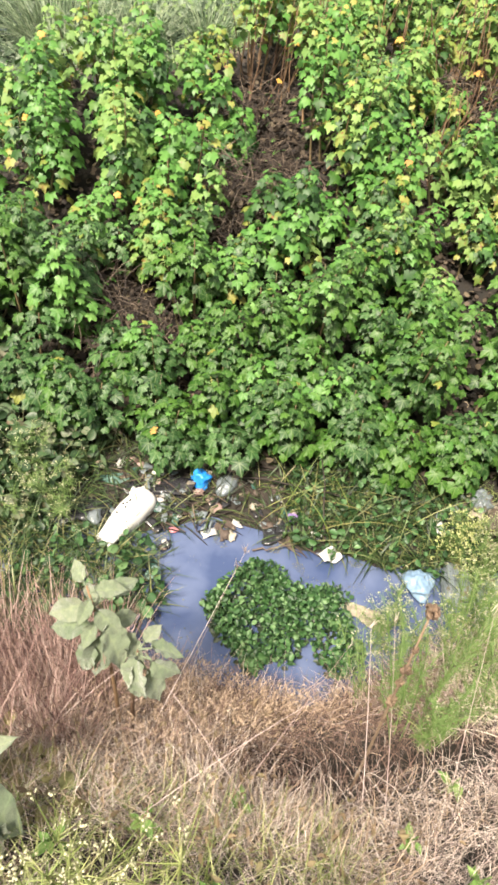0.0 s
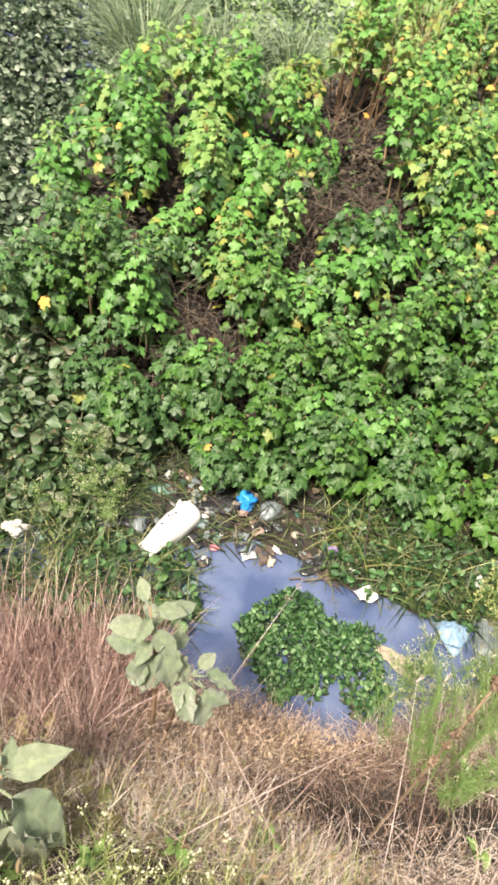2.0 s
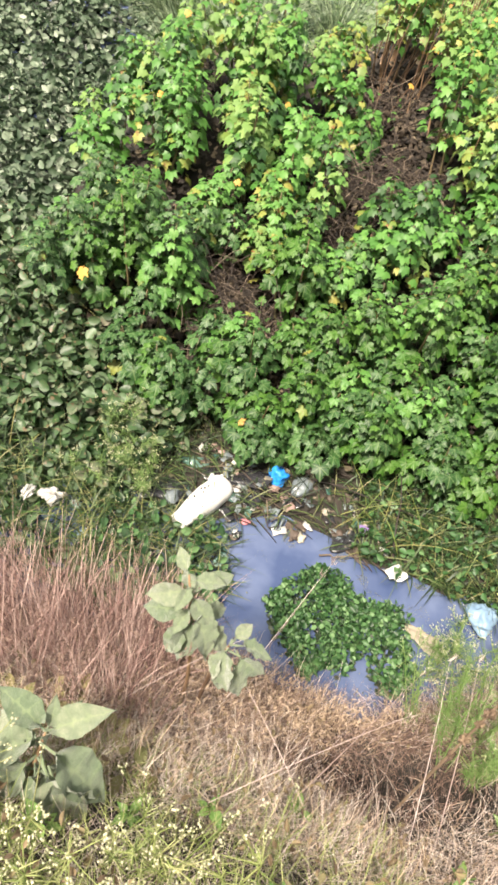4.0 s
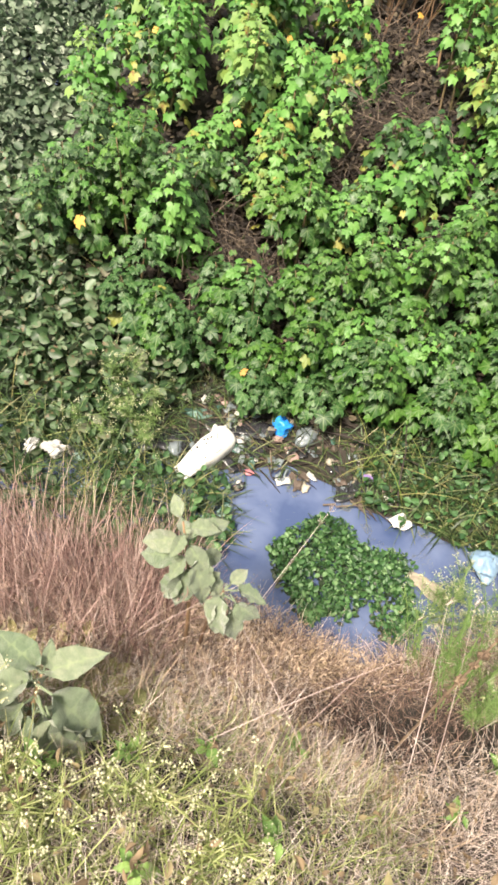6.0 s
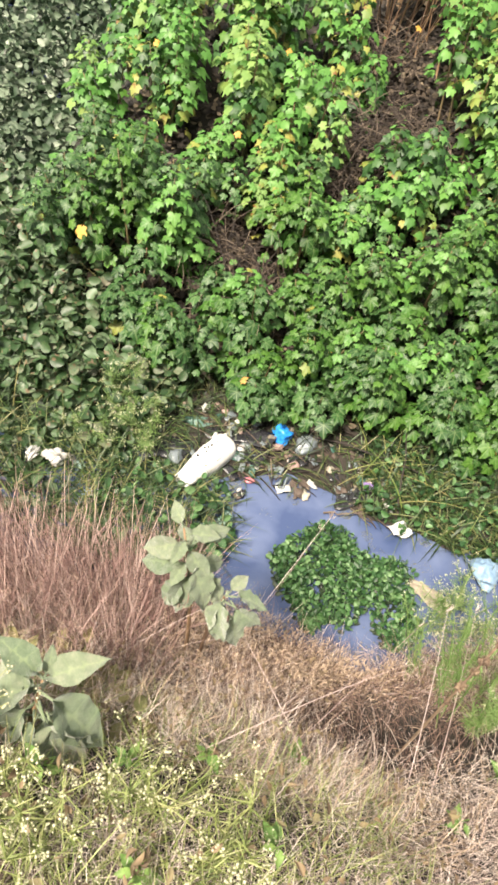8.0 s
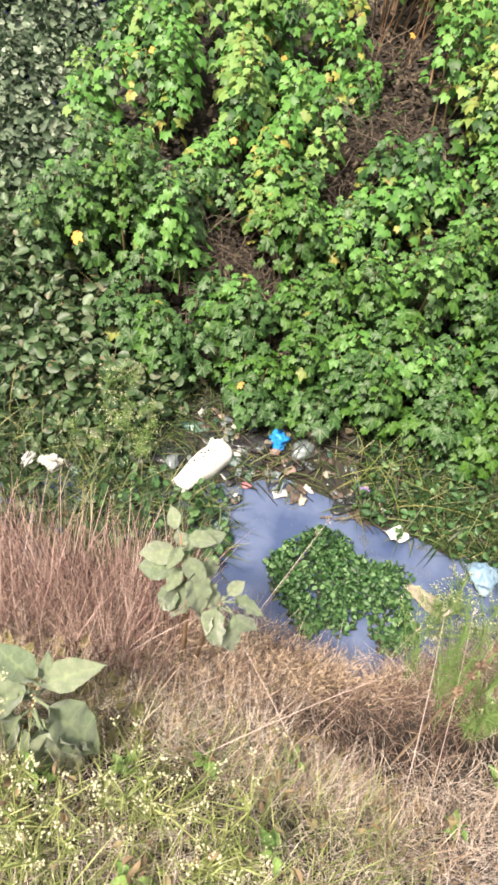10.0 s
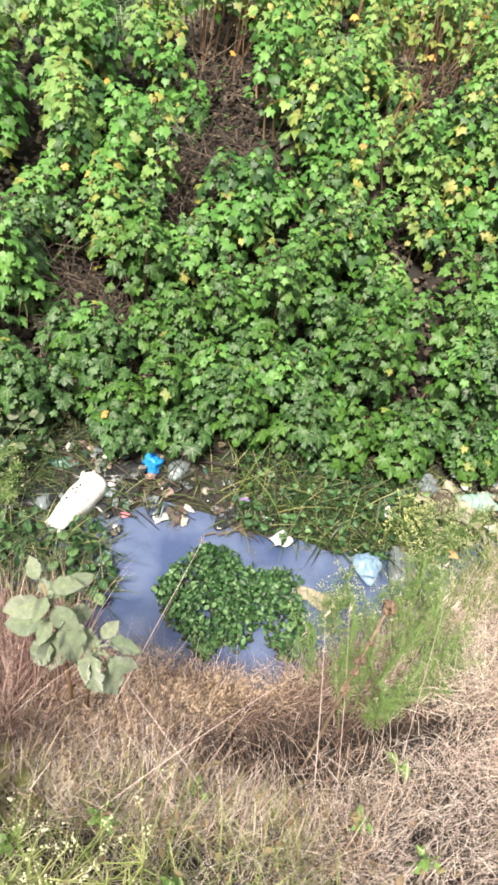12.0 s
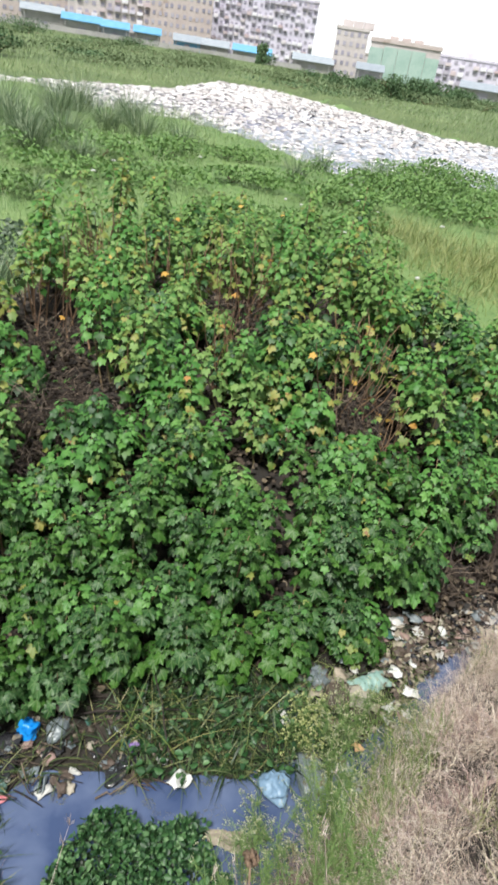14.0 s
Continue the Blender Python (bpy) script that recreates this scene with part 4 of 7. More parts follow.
# upright red-brown stalks
x, y = bank_points(9500, -2.6, -0.45, -0.12, 0.6)
n = len(x)
grass_patch("red_brown_stalks", "upright reddish brown dead stalks with ragged tops", STRAW_RED, x, y, rng.uniform(0.4, 0.85, n) * (1 - 0.25 * (near_edge(x) - y > 0.3)), rng.uniform(0.002, 0.0055, n), rng.uniform(0.0, 0.3, n), rng.uniform(-0.3, 0.7, n))
x, y = bank_points(11000, -2.3, 0.9, 0.02, 0.9)
n = len(x)
grass_patch("ochre_grass", "short ochre grass with dry seed tufts", OCHRE, x, y, rng.uniform(0.08, 0.3, n), rng.uniform(0.002, 0.005, n), rng.uniform(0.1, 1.0, n), rng.uniform(0.2, 1.4, n))
# curled brown grass over the hollow of the bank
x, y = bank_points(8000, -0.4, 1.15, 0.05, 0.62, 0.65)
n = len(x)
grass_patch("brown_grass", "curled red-brown dead grass in a dark hollow", BROWN_GRASS, x, y, rng.uniform(0.12, 0.4, n), rng.uniform(0.0016, 0.0036, n), rng.uniform(0.1, 1.2, n), rng.uniform(0.5, 3.0, n), segs=5, stunted=0.3)
# green grass low on the bank's top
x, y = bank_points(8500, -1.3, 0.5, 0.72, 1.7)
n = len(x)
grass_patch("green_bank_grass", "sparse green grass growing through the straw", OLIVE, x, y, rng.uniform(0.07, 0.26, n), rng.uniform(0.002, 0.005, n), rng.uniform(0.1, 1.4, n), rng.uniform(-0.6, 2.2, n))
# green growth along the ditch's right shore
x, y = bank_points(2000, 1.2, 2.15, -0.22, 0.3)
n = len(x)
grass_patch("shore_grass", "fresh green grass at the foot of the bank", GRASS, x, y, rng.uniform(0.12, 0.36, n), rng.uniform(0.003, 0.007, n), rng.uniform(0.1, 0.9, n), rng.uniform(0.2, 1.2, n), lift=0.04)


# fine green grass between the litter of the far shore
n = 2800
x, y = rng.uniform(1.3, 2.5, n), rng.uniform(1.9, 2.75, n)
keep = (y > far_edge(x) + 0.02) & (rough_noise(x, y, 4.0, 31.0) > -0.1)
x, y = x[keep], y[keep]
n = len(x)
grass_patch("litter_grass", "fine pale green grass growing between the litter", GRASS, x, y, rng.uniform(0.05, 0.2, n), rng.uniform(0.002, 0.005, n), rng.uniform(0.1, 1.1, n), rng.uniform(0.2, 1.2, n))
# uneven growth on the sunlit bank: brown patches and thin green tufts
x, y = bank_points(14000, 0.9, 4.2, 0.1, 1.5)
keep = rough_noise(x, y, 2.6, 41.0) > 0.24
x, y = x[keep], y[keep]
n = len(x)
grass_patch("brown_bank_grass", "patches of brown dead grass in the pale straw", STRAW_RED, x, y, rng.uniform(0.1, 0.35, n), rng.uniform(0.0016, 0.004, n), rng.uniform(0.1, 1.3, n), rng.uniform(0.2, 2.2, n), lift=0.06)
x, y = bank_points(9000, 0.9, 4.0, 0.0, 1.3)
keep = rough_noise(x, y, 3.1, 47.0) > 0.3
x, y = x[keep], y[keep]
n = len(x)
grass_patch("green_tufts", "thin yellow-green grass tufts on the sunlit bank", OLIVE, x, y, rng.uniform(0.12, 0.4, n), rng.uniform(0.002, 0.005, n), rng.uniform(0.1, 0.9, n), rng.uniform(0.2, 1.3, n), lift=0.04)


# rougher straw on the rest of the bank and on the level ground behind it
n = 34000
x = rng.uniform(-9, 11, n)
y = near_edge(x) - 9 * rng.random(n) ** 1.3
keep = (x < -1.8) | (x > 4.0) | (y < near_edge(x) - 1.6)
x, y = x[keep], y[keep]
n = len(x)
grass_patch("outer_dry_grass", "coarse tan dry grass over the rest of the bank", STRAW, x, y, rng.uniform(0.15, 0.45, n), rng.uniform(0.003, 0.007, n), rng.uniform(0.3, 1.5, n), rng.uniform(-0.8, 2.2, n), segs=3)


def seed_tufts():
    """Small ragged seed tufts on top of the dead stalks."""
    x, y = bank_points(1300, -2.5, -0.4, -0.1, 0.75)
    n = len(x)
    z = land(x, y) + rng.uniform(0.25, 0.8, n)
    base = np.stack([x, y, z], 1)
    sets = []
    for k in range(5):
        sets.append(blades(base + rng.normal(0, 0.008, (n, 3)), rng.uniform(0.01, 0.03, n), rng.uniform(0.002, 0.0045, n), rng.uniform(0, 6.28, n), rng.uniform(0.2, 1.3, n), 0.4, 2))
    thing("seed_tufts", (0, 0, 0), "dry brown seed tufts on dead stalks", "grass", kind="stuff", shape=join(sets), mat=BROWN_GRASS)
    x, y = bank_points(1700, -0.6, 0.6, 0.0, 0.5)
    n = len(x)
    base = on_land(x, y) + np.stack([np.zeros(n), np.zeros(n), rng.uniform(0.06, 0.32, n)], 1)
    sets = [blades(base + rng.normal(0, 0.009, (n, 3)), rng.uniform(0.012, 0.035, n), rng.uniform(0.003, 0.006, n), rng.uniform(0, 6.28, n), rng.uniform(0.2, 1.3, n), 0.4, 2) for _ in range(5)]
    thing("ochre_tufts", (0, 0, 0), "ochre seed tufts over the near shore", "grass", kind="stuff", shape=join(sets), mat=OCHRE)


seed_tufts()


WITHERED = material("withered_leaf", [(0.048, 0.031, 0.021), (0.12, 0.082, 0.047), (0.216, 0.156, 0.093), (0.152, 0.148, 0.064)], 0.8, 15, vary=0.7, through_light=0.15)


def bank_leaves():
    """Withered broad leaves lying in the straw, and small green rosettes between them."""
    x, y = bank_points(1500, -1.5, 0.75, 0.12, 1.3)
    n = len(x)
    z = land(x, y) + rng.uniform(0.05, 0.26, n)
    mats = np.array([np.array(facing((a, b, c), rng.normal(0, 1, 3) * (1, 1, 0.7), (rng.normal(0, 1.1), rng.normal(0, 1.1), 1), rng.uniform(0.012, 0.038))) for a, b, c in zip(x, y, z)])
    thing("withered_leaves", (0, 0, 0), "withered ochre and brown leaves caught in the straw", "leaf litter", kind="stuff", shape=join([spread(curled_leaf(k), mats[k::5]) for k in range(5)]), mat=WITHERED)
    mesh = [mesh_of("leaf", *ovate_leaf(s), LEAF_PALE) for s in (1, 2)]
    for px, d in ((-0.42, 0.95), (-0.2, 0.85), (-0.62, 1.05), (0.02, 1.05), (-0.3, 1.2), (0.62, 0.8), (0.72, 0.98), (0.1, 0.72), (0.55, 1.1), (-0.95, 0.8), (0.85, 0.7)):
        py = float(near_edge(px)) - d
        ob = thing("broadleaf_weed", (px, py, float(land(px, py)) + 0.05), "small fresh green broad-leaved weed in the straw", "weed", "green weeds in the straw")
        for k in range(5):
            a = k * 1.26 + rng.uniform(-0.4, 0.4)
            leaf = new("leaf", mesh[k % 2])
            leaf.parent = ob
            leaf.matrix_local = facing((0.01 * math.cos(a), 0.01 * math.sin(a), 0.03 * k), (math.cos(a), math.sin(a), rng.uniform(0.1, 1.0)), (0, -0.1, 1), rng.uniform(0.03, 0.06))
        part("stem", tube([(0, 0, -0.06), (0, 0, 0.05), (0, 0, 0.16)], (0.004, 0.0035, 0.002), 5), WEED, ob)


bank_leaves()


OLIVE_LEAF = material("yellowing_olive_leaf", [(0.085, 0.072, 0.033), (0.17, 0.145, 0.061), (0.255, 0.221, 0.094), (0.17, 0.187, 0.077)], 0.7, 12, vary=0.8, through_light=0.2, veins=0.2)


def yellowing_weed(x, y, tall, seed):
    """A low broad-leaved weed whose leaves have turned olive and brown."""
    r = random.Random(seed)
    ob = thing("yellowing_weed", (x, y, float(land(x, y))), "low weed with broad leaves turned olive yellow", "weed", "yellowing weeds in the straw")
    part("stem", tube([(0, 0, -0.03), (0.01, 0, 0.5 * tall), (0, 0.02, tall)], (0.005, 0.004, 0.003), 5), RED_STEM, ob)
    for k in range(16):
        a, z = 2.4 * k + r.uniform(-0.3, 0.3), tall * (0.3 + 0.7 * k / 15)
        out = Vector((math.cos(a), math.sin(a), 0))
        leaf = new("leaf", OLIVE_LEAVES[k % 3])
        leaf.parent, leaf.matrix_local = ob, facing(out * r.uniform(0.01, 0.06) + Vector((0, 0, z)), out + Vector((0, 0, r.uniform(-0.6, 0.5))), (r.uniform(-0.6, 0.6), r.uniform(-0.6, 0.4), 1), r.uniform(0.04, 0.085))


OLIVE_LEAVES = [mesh_of("leaf", *ovate_leaf(s), OLIVE_LEAF) for s in (5, 6, 7)]
for k, (px, py, tall) in enumerate(((-0.6, 0.4, 0.14), (-0.78, 0.5, 0.16), (-0.48, 0.27, 0.12), (-0.95, 0.38, 0.14), (-0.68, 0.33, 0.12))):
    yellowing_weed(px, py, tall, 60 + k)


def marsh_fringe():
    """Fallen strap leaves and green shoots between the ditch and the shrubs."""
    n = 9500
    x = rng.uniform(-1.1, 2.7, n)
    y = far_edge(x) + rng.uniform(0.05, 0.75, n) ** 1.2
    keep = rng.random(n) < np.where((x > 0.3) & (x < 1.4), np.where(rough_noise(x, y, 5.0, 71.0) > -0.05, 0.85, 0.3), np.where(x > 1.4, 0.1, 0.16))
    x, y = x[keep], y[keep]
    n = len(x)
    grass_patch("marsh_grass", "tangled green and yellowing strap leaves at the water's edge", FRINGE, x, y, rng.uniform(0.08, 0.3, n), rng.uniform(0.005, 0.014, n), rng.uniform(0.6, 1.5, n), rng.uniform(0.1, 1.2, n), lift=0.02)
    n = 600
    x = 0.3 + 1.2 * rng.random(n) ** 1.2
    y = far_edge(x) + rng.uniform(0.0, 0.65, n)
    mats = round_matrices(x, y, land(x, y) + rng.uniform(0.01, 0.12, n), rng.uniform(0.022, 0.052, n), 1.5)
    thing("marsh_leaves", (0, 0, 0), "small green leaves among the fallen grass", "water plant", kind="stuff", shape=spread(ROUND[0], np.array([np.array(m) for m in mats])), mat=HYACINTH_YOUNG)
    n = 900
    x = rng.uniform(-1.2, -0.3, n)
    y = rng.uniform(1.15, 1.85, n)
    keep = (x < -0.42 + 0.1 * np.sin(y * 9)) & (rng.random(n) < 0.4)
    x, y = x[keep], y[keep]
    mats = round_matrices(x, y, rng.uniform(0.02, 0.14, len(x)), rng.uniform(0.03, 0.065, len(x)), 1.0)
    thing("water_hyacinth_clump", (0, 0, 0), "clump of dark green hyacinth at the near shore", "water plant", kind="stuff", shape=spread(ROUND[1], np.array([np.array(m) for m in mats])), mat=HYACINTH_YOUNG)

    n = 1500
    x, y = rng.uniform(-1.25, -0.4, n), rng.uniform(1.15, 1.9, n)
    keep = x < -0.46 + 0.1 * np.sin(y * 9)
    x, y = x[keep], y[keep]
    n = len(x)
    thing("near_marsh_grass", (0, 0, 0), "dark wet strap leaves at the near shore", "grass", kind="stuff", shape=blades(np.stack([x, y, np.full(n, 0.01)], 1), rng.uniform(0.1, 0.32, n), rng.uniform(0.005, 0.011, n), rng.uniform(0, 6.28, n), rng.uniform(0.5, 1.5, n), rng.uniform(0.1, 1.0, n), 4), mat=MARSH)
    n = 30
    x = rng.uniform(0.0, 1.5, n)
    y = far_edge(x) + rng.uniform(0.1, 0.5, n)
    grass_patch("fallen_reeds", "long yellow-green reed leaves arching over the shore", REED, x, y, rng.uniform(0.3, 0.6, n), rng.uniform(0.005, 0.01, n), rng.uniform(0.5, 1.1, n), rng.uniform(0.5, 1.4, n), lift=0.03, segs=6)


marsh_fringe()


# ---- the marsh behind the mound ----
MEADOW_LEAF = material("meadow_bush_leaf", [(0.08, 0.16, 0.045), (0.125, 0.225, 0.06), (0.18, 0.29, 0.085)], 0.6, 1.0, vary=0.7, through_light=0.25)


def far_grass():
    n = 46000
    y = 5.8 + 46 * rng.random(n) ** 1.6
    x = rng.uniform(-0.45, 0.95, n) * (y + 3)
    keep = (y > line(BACKSIDE, x) + 0.6) & ((x < line(RIGHT, y) + 0.2) | (y > 8)) & (y < line(BACK, x) + 0.3) & ~((x < line(LEFT, y)) & (y < 13.5 + x * 0.2)) & (rough_noise(x, y, 0.22, 6.0) > -0.45)
    x, y = x[keep], y[keep]
    n = len(x)
    far = 0.4 + y / 22
    grass_patch("marsh_meadow", "soft light green marsh grass", GRASS, x, y, rng.uniform(0.06, 0.17, n) * far, rng.uniform(0.006, 0.014, n) * far, rng.uniform(0.2, 1.0, n), rng.uniform(0.2, 1.0, n), segs=2)
    n = 44000
    y = 48 + 160 * rng.random(n) ** 1.6
    x = rng.uniform(-0.35, 0.75, n) * (y + 5)
    keep = y > line(BEYOND, x) + rng.uniform(-0.5, 2, n)
    x, y = x[keep], y[keep]
    n = len(x)
    grass_patch("far_bank_grass", "rough grey-green grass on the far bank", GRASS_DULL, x, y, rng.uniform(0.2, 0.6, n), rng.uniform(0.025, 0.06, n) * (0.5 + y / 100), rng.uniform(0.1, 0.9, n), rng.uniform(0.2, 0.9, n), segs=2)


far_grass()


def rough_clumps():
    """Taller rough growth over the marsh, in patches."""
    n = 60000
    y = 6.0 + 38 * rng.random(n) ** 1.2
    x = rng.uniform(-0.42, 0.9, n) * (y + 3)
    keep = (y > line(BACKSIDE, x) + 1.0) & ((x < line(RIGHT, y) + 0.2) | (y > 6.5)) & (y < line(BACK, x) + 0.5) & ~((x < line(LEFT, y)) & (y < 13.5 + x * 0.2)) & (((rough_noise(x, y, 0.45, 16.0) > -0.12 + 0.1 * (x > 5)) | (x < 0.25 * y - 2.2)))
    x, y = x[keep], y[keep]
    n = len(x)
    far = 0.5 + y / 26
    grass_patch("rough_marsh_grass", "patches of taller grey-green rough grass", GRASS_DULL, x, y, rng.uniform(0.15, 0.5, n) * far * (1 + 0.25 * (x < 0.25 * y - 2.2)), rng.uniform(0.005, 0.013, n) * far, rng.uniform(0.1, 0.9, n), rng.uniform(0.2, 1.4, n), segs=3)

    n = 5200
    x, y = rng.normal(8.6, 1.3, n), rng.normal(12.6, 1.5, n)
    x = np.concatenate([x, rng.normal(7.6, 0.7, n // 3)])
    y = np.concatenate([y, rng.normal(15.6, 0.8, n // 3)])
    n = len(x)
    grass_patch("brown_marsh_grass", "patch of dead brown and olive grass in the marsh", OLIVE, x, y, rng.uniform(0.2, 0.6, n), rng.uniform(0.008, 0.018, n), rng.uniform(0.1, 1.2, n), rng.uniform(0.2, 1.6, n), segs=3)


rough_clumps()


def upright_stems(x, y, radius, count, height):
    """Bare reddish stems that stand among the shrubs with a few yellow leaves on them."""
    ob = thing("bare_stems", (x, y, float(land(x, y))), "upright bare reddish stems with a few yellowed leaves", "shrub", "bare stems among the shrubs")
    for _ in range(count):
        a, q = rng.uniform(0, 6.28), radius * math.sqrt(rng.random())
        p = np.array([math.cos(a) * q, math.sin(a) * q, -0.03])
        tip = p + np.array([rng.normal(0, 0.16), rng.normal(0, 0.16), height * rng.uniform(0.6, 1.1)])
        part("stem", tube(arc(p, tip, 0.02, 6, 0.01), (0.007, 0.0065, 0.006, 0.005, 0.004, 0.002), 5), RED_STEM, ob)
        for s in rng.uniform(0.4, 1.0, 1):
            at = p + (tip - p) * s
            d = rng.normal(0, 1, 3) * (1, 1, 0.3)
            leaf = new("leaf", LEAF_MESH["leaf_yellow" if rng.random() < 0.75 else "leaf_orange"][int(rng.integers(5))])
            leaf.parent, leaf.matrix_local = ob, facing(at, d + np.array([0, 0, -0.4]), (rng.normal(0, 0.3), -0.3, 1), rng.uniform(0.05, 0.1))


for ux, uy, ur, uc, uh in ((0.08, 7.2, 0.3, 34, 1.0), (-0.3, 6.3, 0.3, 16, 0.9), (0.75, 6.9, 0.4, 22, 0.85), (1.27, 5.5, 0.28, 22, 0.9), (1.7, 7.07, 0.42, 22, 0.9), (1.55, 6.3, 0.28, 26, 1.0), (2.4, 4.95, 0.26, 24, 0.85), (2.6, 5.5, 0.26, 20, 0.75), (2.8, 4.6, 0.3, 14, 0.7)):
    upright_stems(ux, uy, ur, uc, uh)


TUSSOCK = material("dark_tussock_blade", [(0.04, 0.08, 0.035), (0.09, 0.145, 0.07), (0.17, 0.23, 0.125), (0.3, 0.34, 0.22)], 0.55, 5, vary=0.8, through_light=0.15)


def grass_tussock(x, y, size, count, label="tall tussock of arching grey-green grass"):
    ob = thing("grass_tussock", (x, y, float(land(x, y))), label, "grass", "tall tussocks in the marsh")
    a, q = rng.uniform(0, 2 * np.pi, count), np.sqrt(rng.random(count)) * size * 0.22
    base = np.stack([np.cos(a) * q, np.sin(a) * q, np.zeros(count)], 1)
    part("foliage", blades(base, size * rng.uniform(0.6, 1.15, count), 0.008 + 0.006 * size, a + rng.normal(0, 0.5, count), rng.uniform(0.05, 0.7, count), rng.uniform(0.4, 1.9, count), 5), TUSSOCK, ob)
    tagged(ob.children[-1], kind="stuff")


for tx, ty, ts, tc in ((-3.1, 8.7, 1.35, 620), (-2.2, 9.4, 1.1, 420), (-2.6, 7.4, 0.9, 360), (-1.95, 6.6, 0.75, 300), (-1.3, 9.6, 0.9, 260), (-4.6, 10.5, 1.0, 240), (-2.0, 22.5, 1.6, 260), (-0.9, 24, 1.9, 280), (-3.0, 20.0, 1.5, 220), (1.9, 27, 1.7, 240),
                       (-1.35, 31, 2.0, 380), (-0.6, 34, 2.2, 380), (-2.3, 25, 1.7, 400), (-1.65, 21.6, 1.3, 360), (0.6, 28, 1.6, 340), (1.6, 31, 1.9, 340), (-3.2, 28, 2.0, 360), (-0.3, 20, 1.1, 300), (6.5, 21.5, 1.1, 280), (9.6, 22.6, 1.2, 300), (3.2, 25.5, 1.3, 300),
                       (-1.2, 15.5, 0.7, 160), (-5.5, 26, 1.8, 220), (8.2, 24.3, 1.3, 200), (10.5, 21, 1.0, 180), (-0.2, 12.6, 0.5, 120)):
    grass_tussock(tx, ty, ts, tc)


def low_bush(x, y, w, h, count, mat, label, name="low_bush", leaf=0.2):
    """A bush far off: a short branching stem under many leaf clumps with an uneven outline."""
    ob = thing(name, (x, y, float(land(x, y))), label, "bush", "bushes beyond the mound")
    rods = [tube(arc((0, 0, -0.05), (math.cos(a) * w * 0.3, math.sin(a) * w * 0.3, h * 0.7), 0.05, 4), (0.03 * h, 0.025 * h, 0.018 * h, 0.008 * h), 5) for a in rng.uniform(0, 6.28, 5)]
    for rod in rods:
        part("stem", rod, STEM, ob)
    lumps = [(rng.normal(0, w * 0.24), rng.normal(0, w * 0.2), h * rng.uniform(0.3, 0.8), rng.uniform(0.18, 0.34)) for _ in range(9)]
    mats = []
    for k in range(count):
        lx, ly, lz, lr = lumps[k % len(lumps)]
        d = rng.normal(0, 1, 3)
        d /= np.linalg.norm(d)
        p = np.array([lx, ly, lz]) + d * np.array([w, w, h]) * lr * rng.uniform(0.6, 1.05)
        p[2] = max(p[2], 0.03)
        mats.append(np.array(facing(p, d + rng.normal(0, 0.6, 3), d * 0.6 + np.array([0, 0, 0.9]) + rng.normal(0, 0.3, 3), leaf * rng.uniform(0.6, 1.3))))
    part("foliage", spread(SIMPLE, mats), mat, ob)


for bx, by, bw, bh, bc in ((7.0, 18.5, 3.0, 0.8, 500), (9.0, 20.5, 4.0, 1.1, 700), (12.5, 23.5, 5.0, 1.5, 900), (11.0, 18.0, 3.4, 0.8, 500), (5.0, 14.2, 2.6, 0.6, 420), (6.8, 16.0, 2.0, 0.4, 300),
                           (15.5, 21.5, 4.5, 1.3, 700), (3.0, 15.5, 2.0, 0.5, 320), (4.2, 20.0, 2.4, 0.7, 300), (-2.0, 16, 2.6, 0.6, 300), (-0.4, 18.5, 2.4, 0.8, 300), (1.6, 18.6, 2.6, 0.7, 300), (0.3, 22, 3.0, 0.9, 300), (2.6, 23.5, 3.0, 0.9, 300), (-3.4, 20, 3.0, 1.0, 320), (4.8, 25, 2.6, 0.7, 260), (-1.8, 26.5, 3.2, 1.0, 300)):
    low_bush(bx, by, bw, bh * 0.7, int(bc * 5), MEADOW_LEAF, "low spreading green bush on the marsh", leaf=0.065)

# ---- river choked with rubbish ----
RUBBISH = material("floating_rubbish", [(0.046, 0.046, 0.05), (0.184, 0.168, 0.168), (0.423, 0.382, 0.373), (0.57, 0.537, 0.532), (0.662, 0.637, 0.637), (0.718, 0.701, 0.696)], 0.5, 0.9, vary=0.55, bump=0.8, bump_scale=5)
RUBBISH_TINT = material("coloured_rubbish", [(0.45, 0.16, 0.13), (0.5, 0.4, 0.2), (0.15, 0.3, 0.5), (0.06, 0.06, 0.06), (0.55, 0.4, 0.38)], 0.5, 1.2, vary=0.9)


def crumpled(seed, detail=3, ridge=0.35):
    """A crumpled bag or lump, about one unit across, resting on z = 0."""
    bm = bmesh.new()
    bmesh.ops.create_icosphere(bm, subdivisions=detail, radius=0.5)
    for v in bm.verts:
        p = v.co.copy()
        f = noise.ridged_multi_fractal(p * 2.1 + Vector((seed * 3.7, seed, 0)), 0.9, 2.1, 4, 0.9, 2.0)
        g = noise.noise(p * 1.6 + Vector((0, seed * 2.3, seed)))
        v.co = p * (0.8 + ridge * (f - 1.0) * 0.6 + 0.45 * g)
    low = min(v.co.z for v in bm.verts)
    for v in bm.verts:
        v.co.z = max(0.0, v.co.z - low - 0.08)
    bmesh.ops.triangulate(bm, faces=bm.faces)
    bm.verts.index_update()
    out = (np.array([tuple(v.co) for v in bm.verts]), np.array([[v.index for v in f.verts] for f in bm.faces]))
    bm.free()
    return out


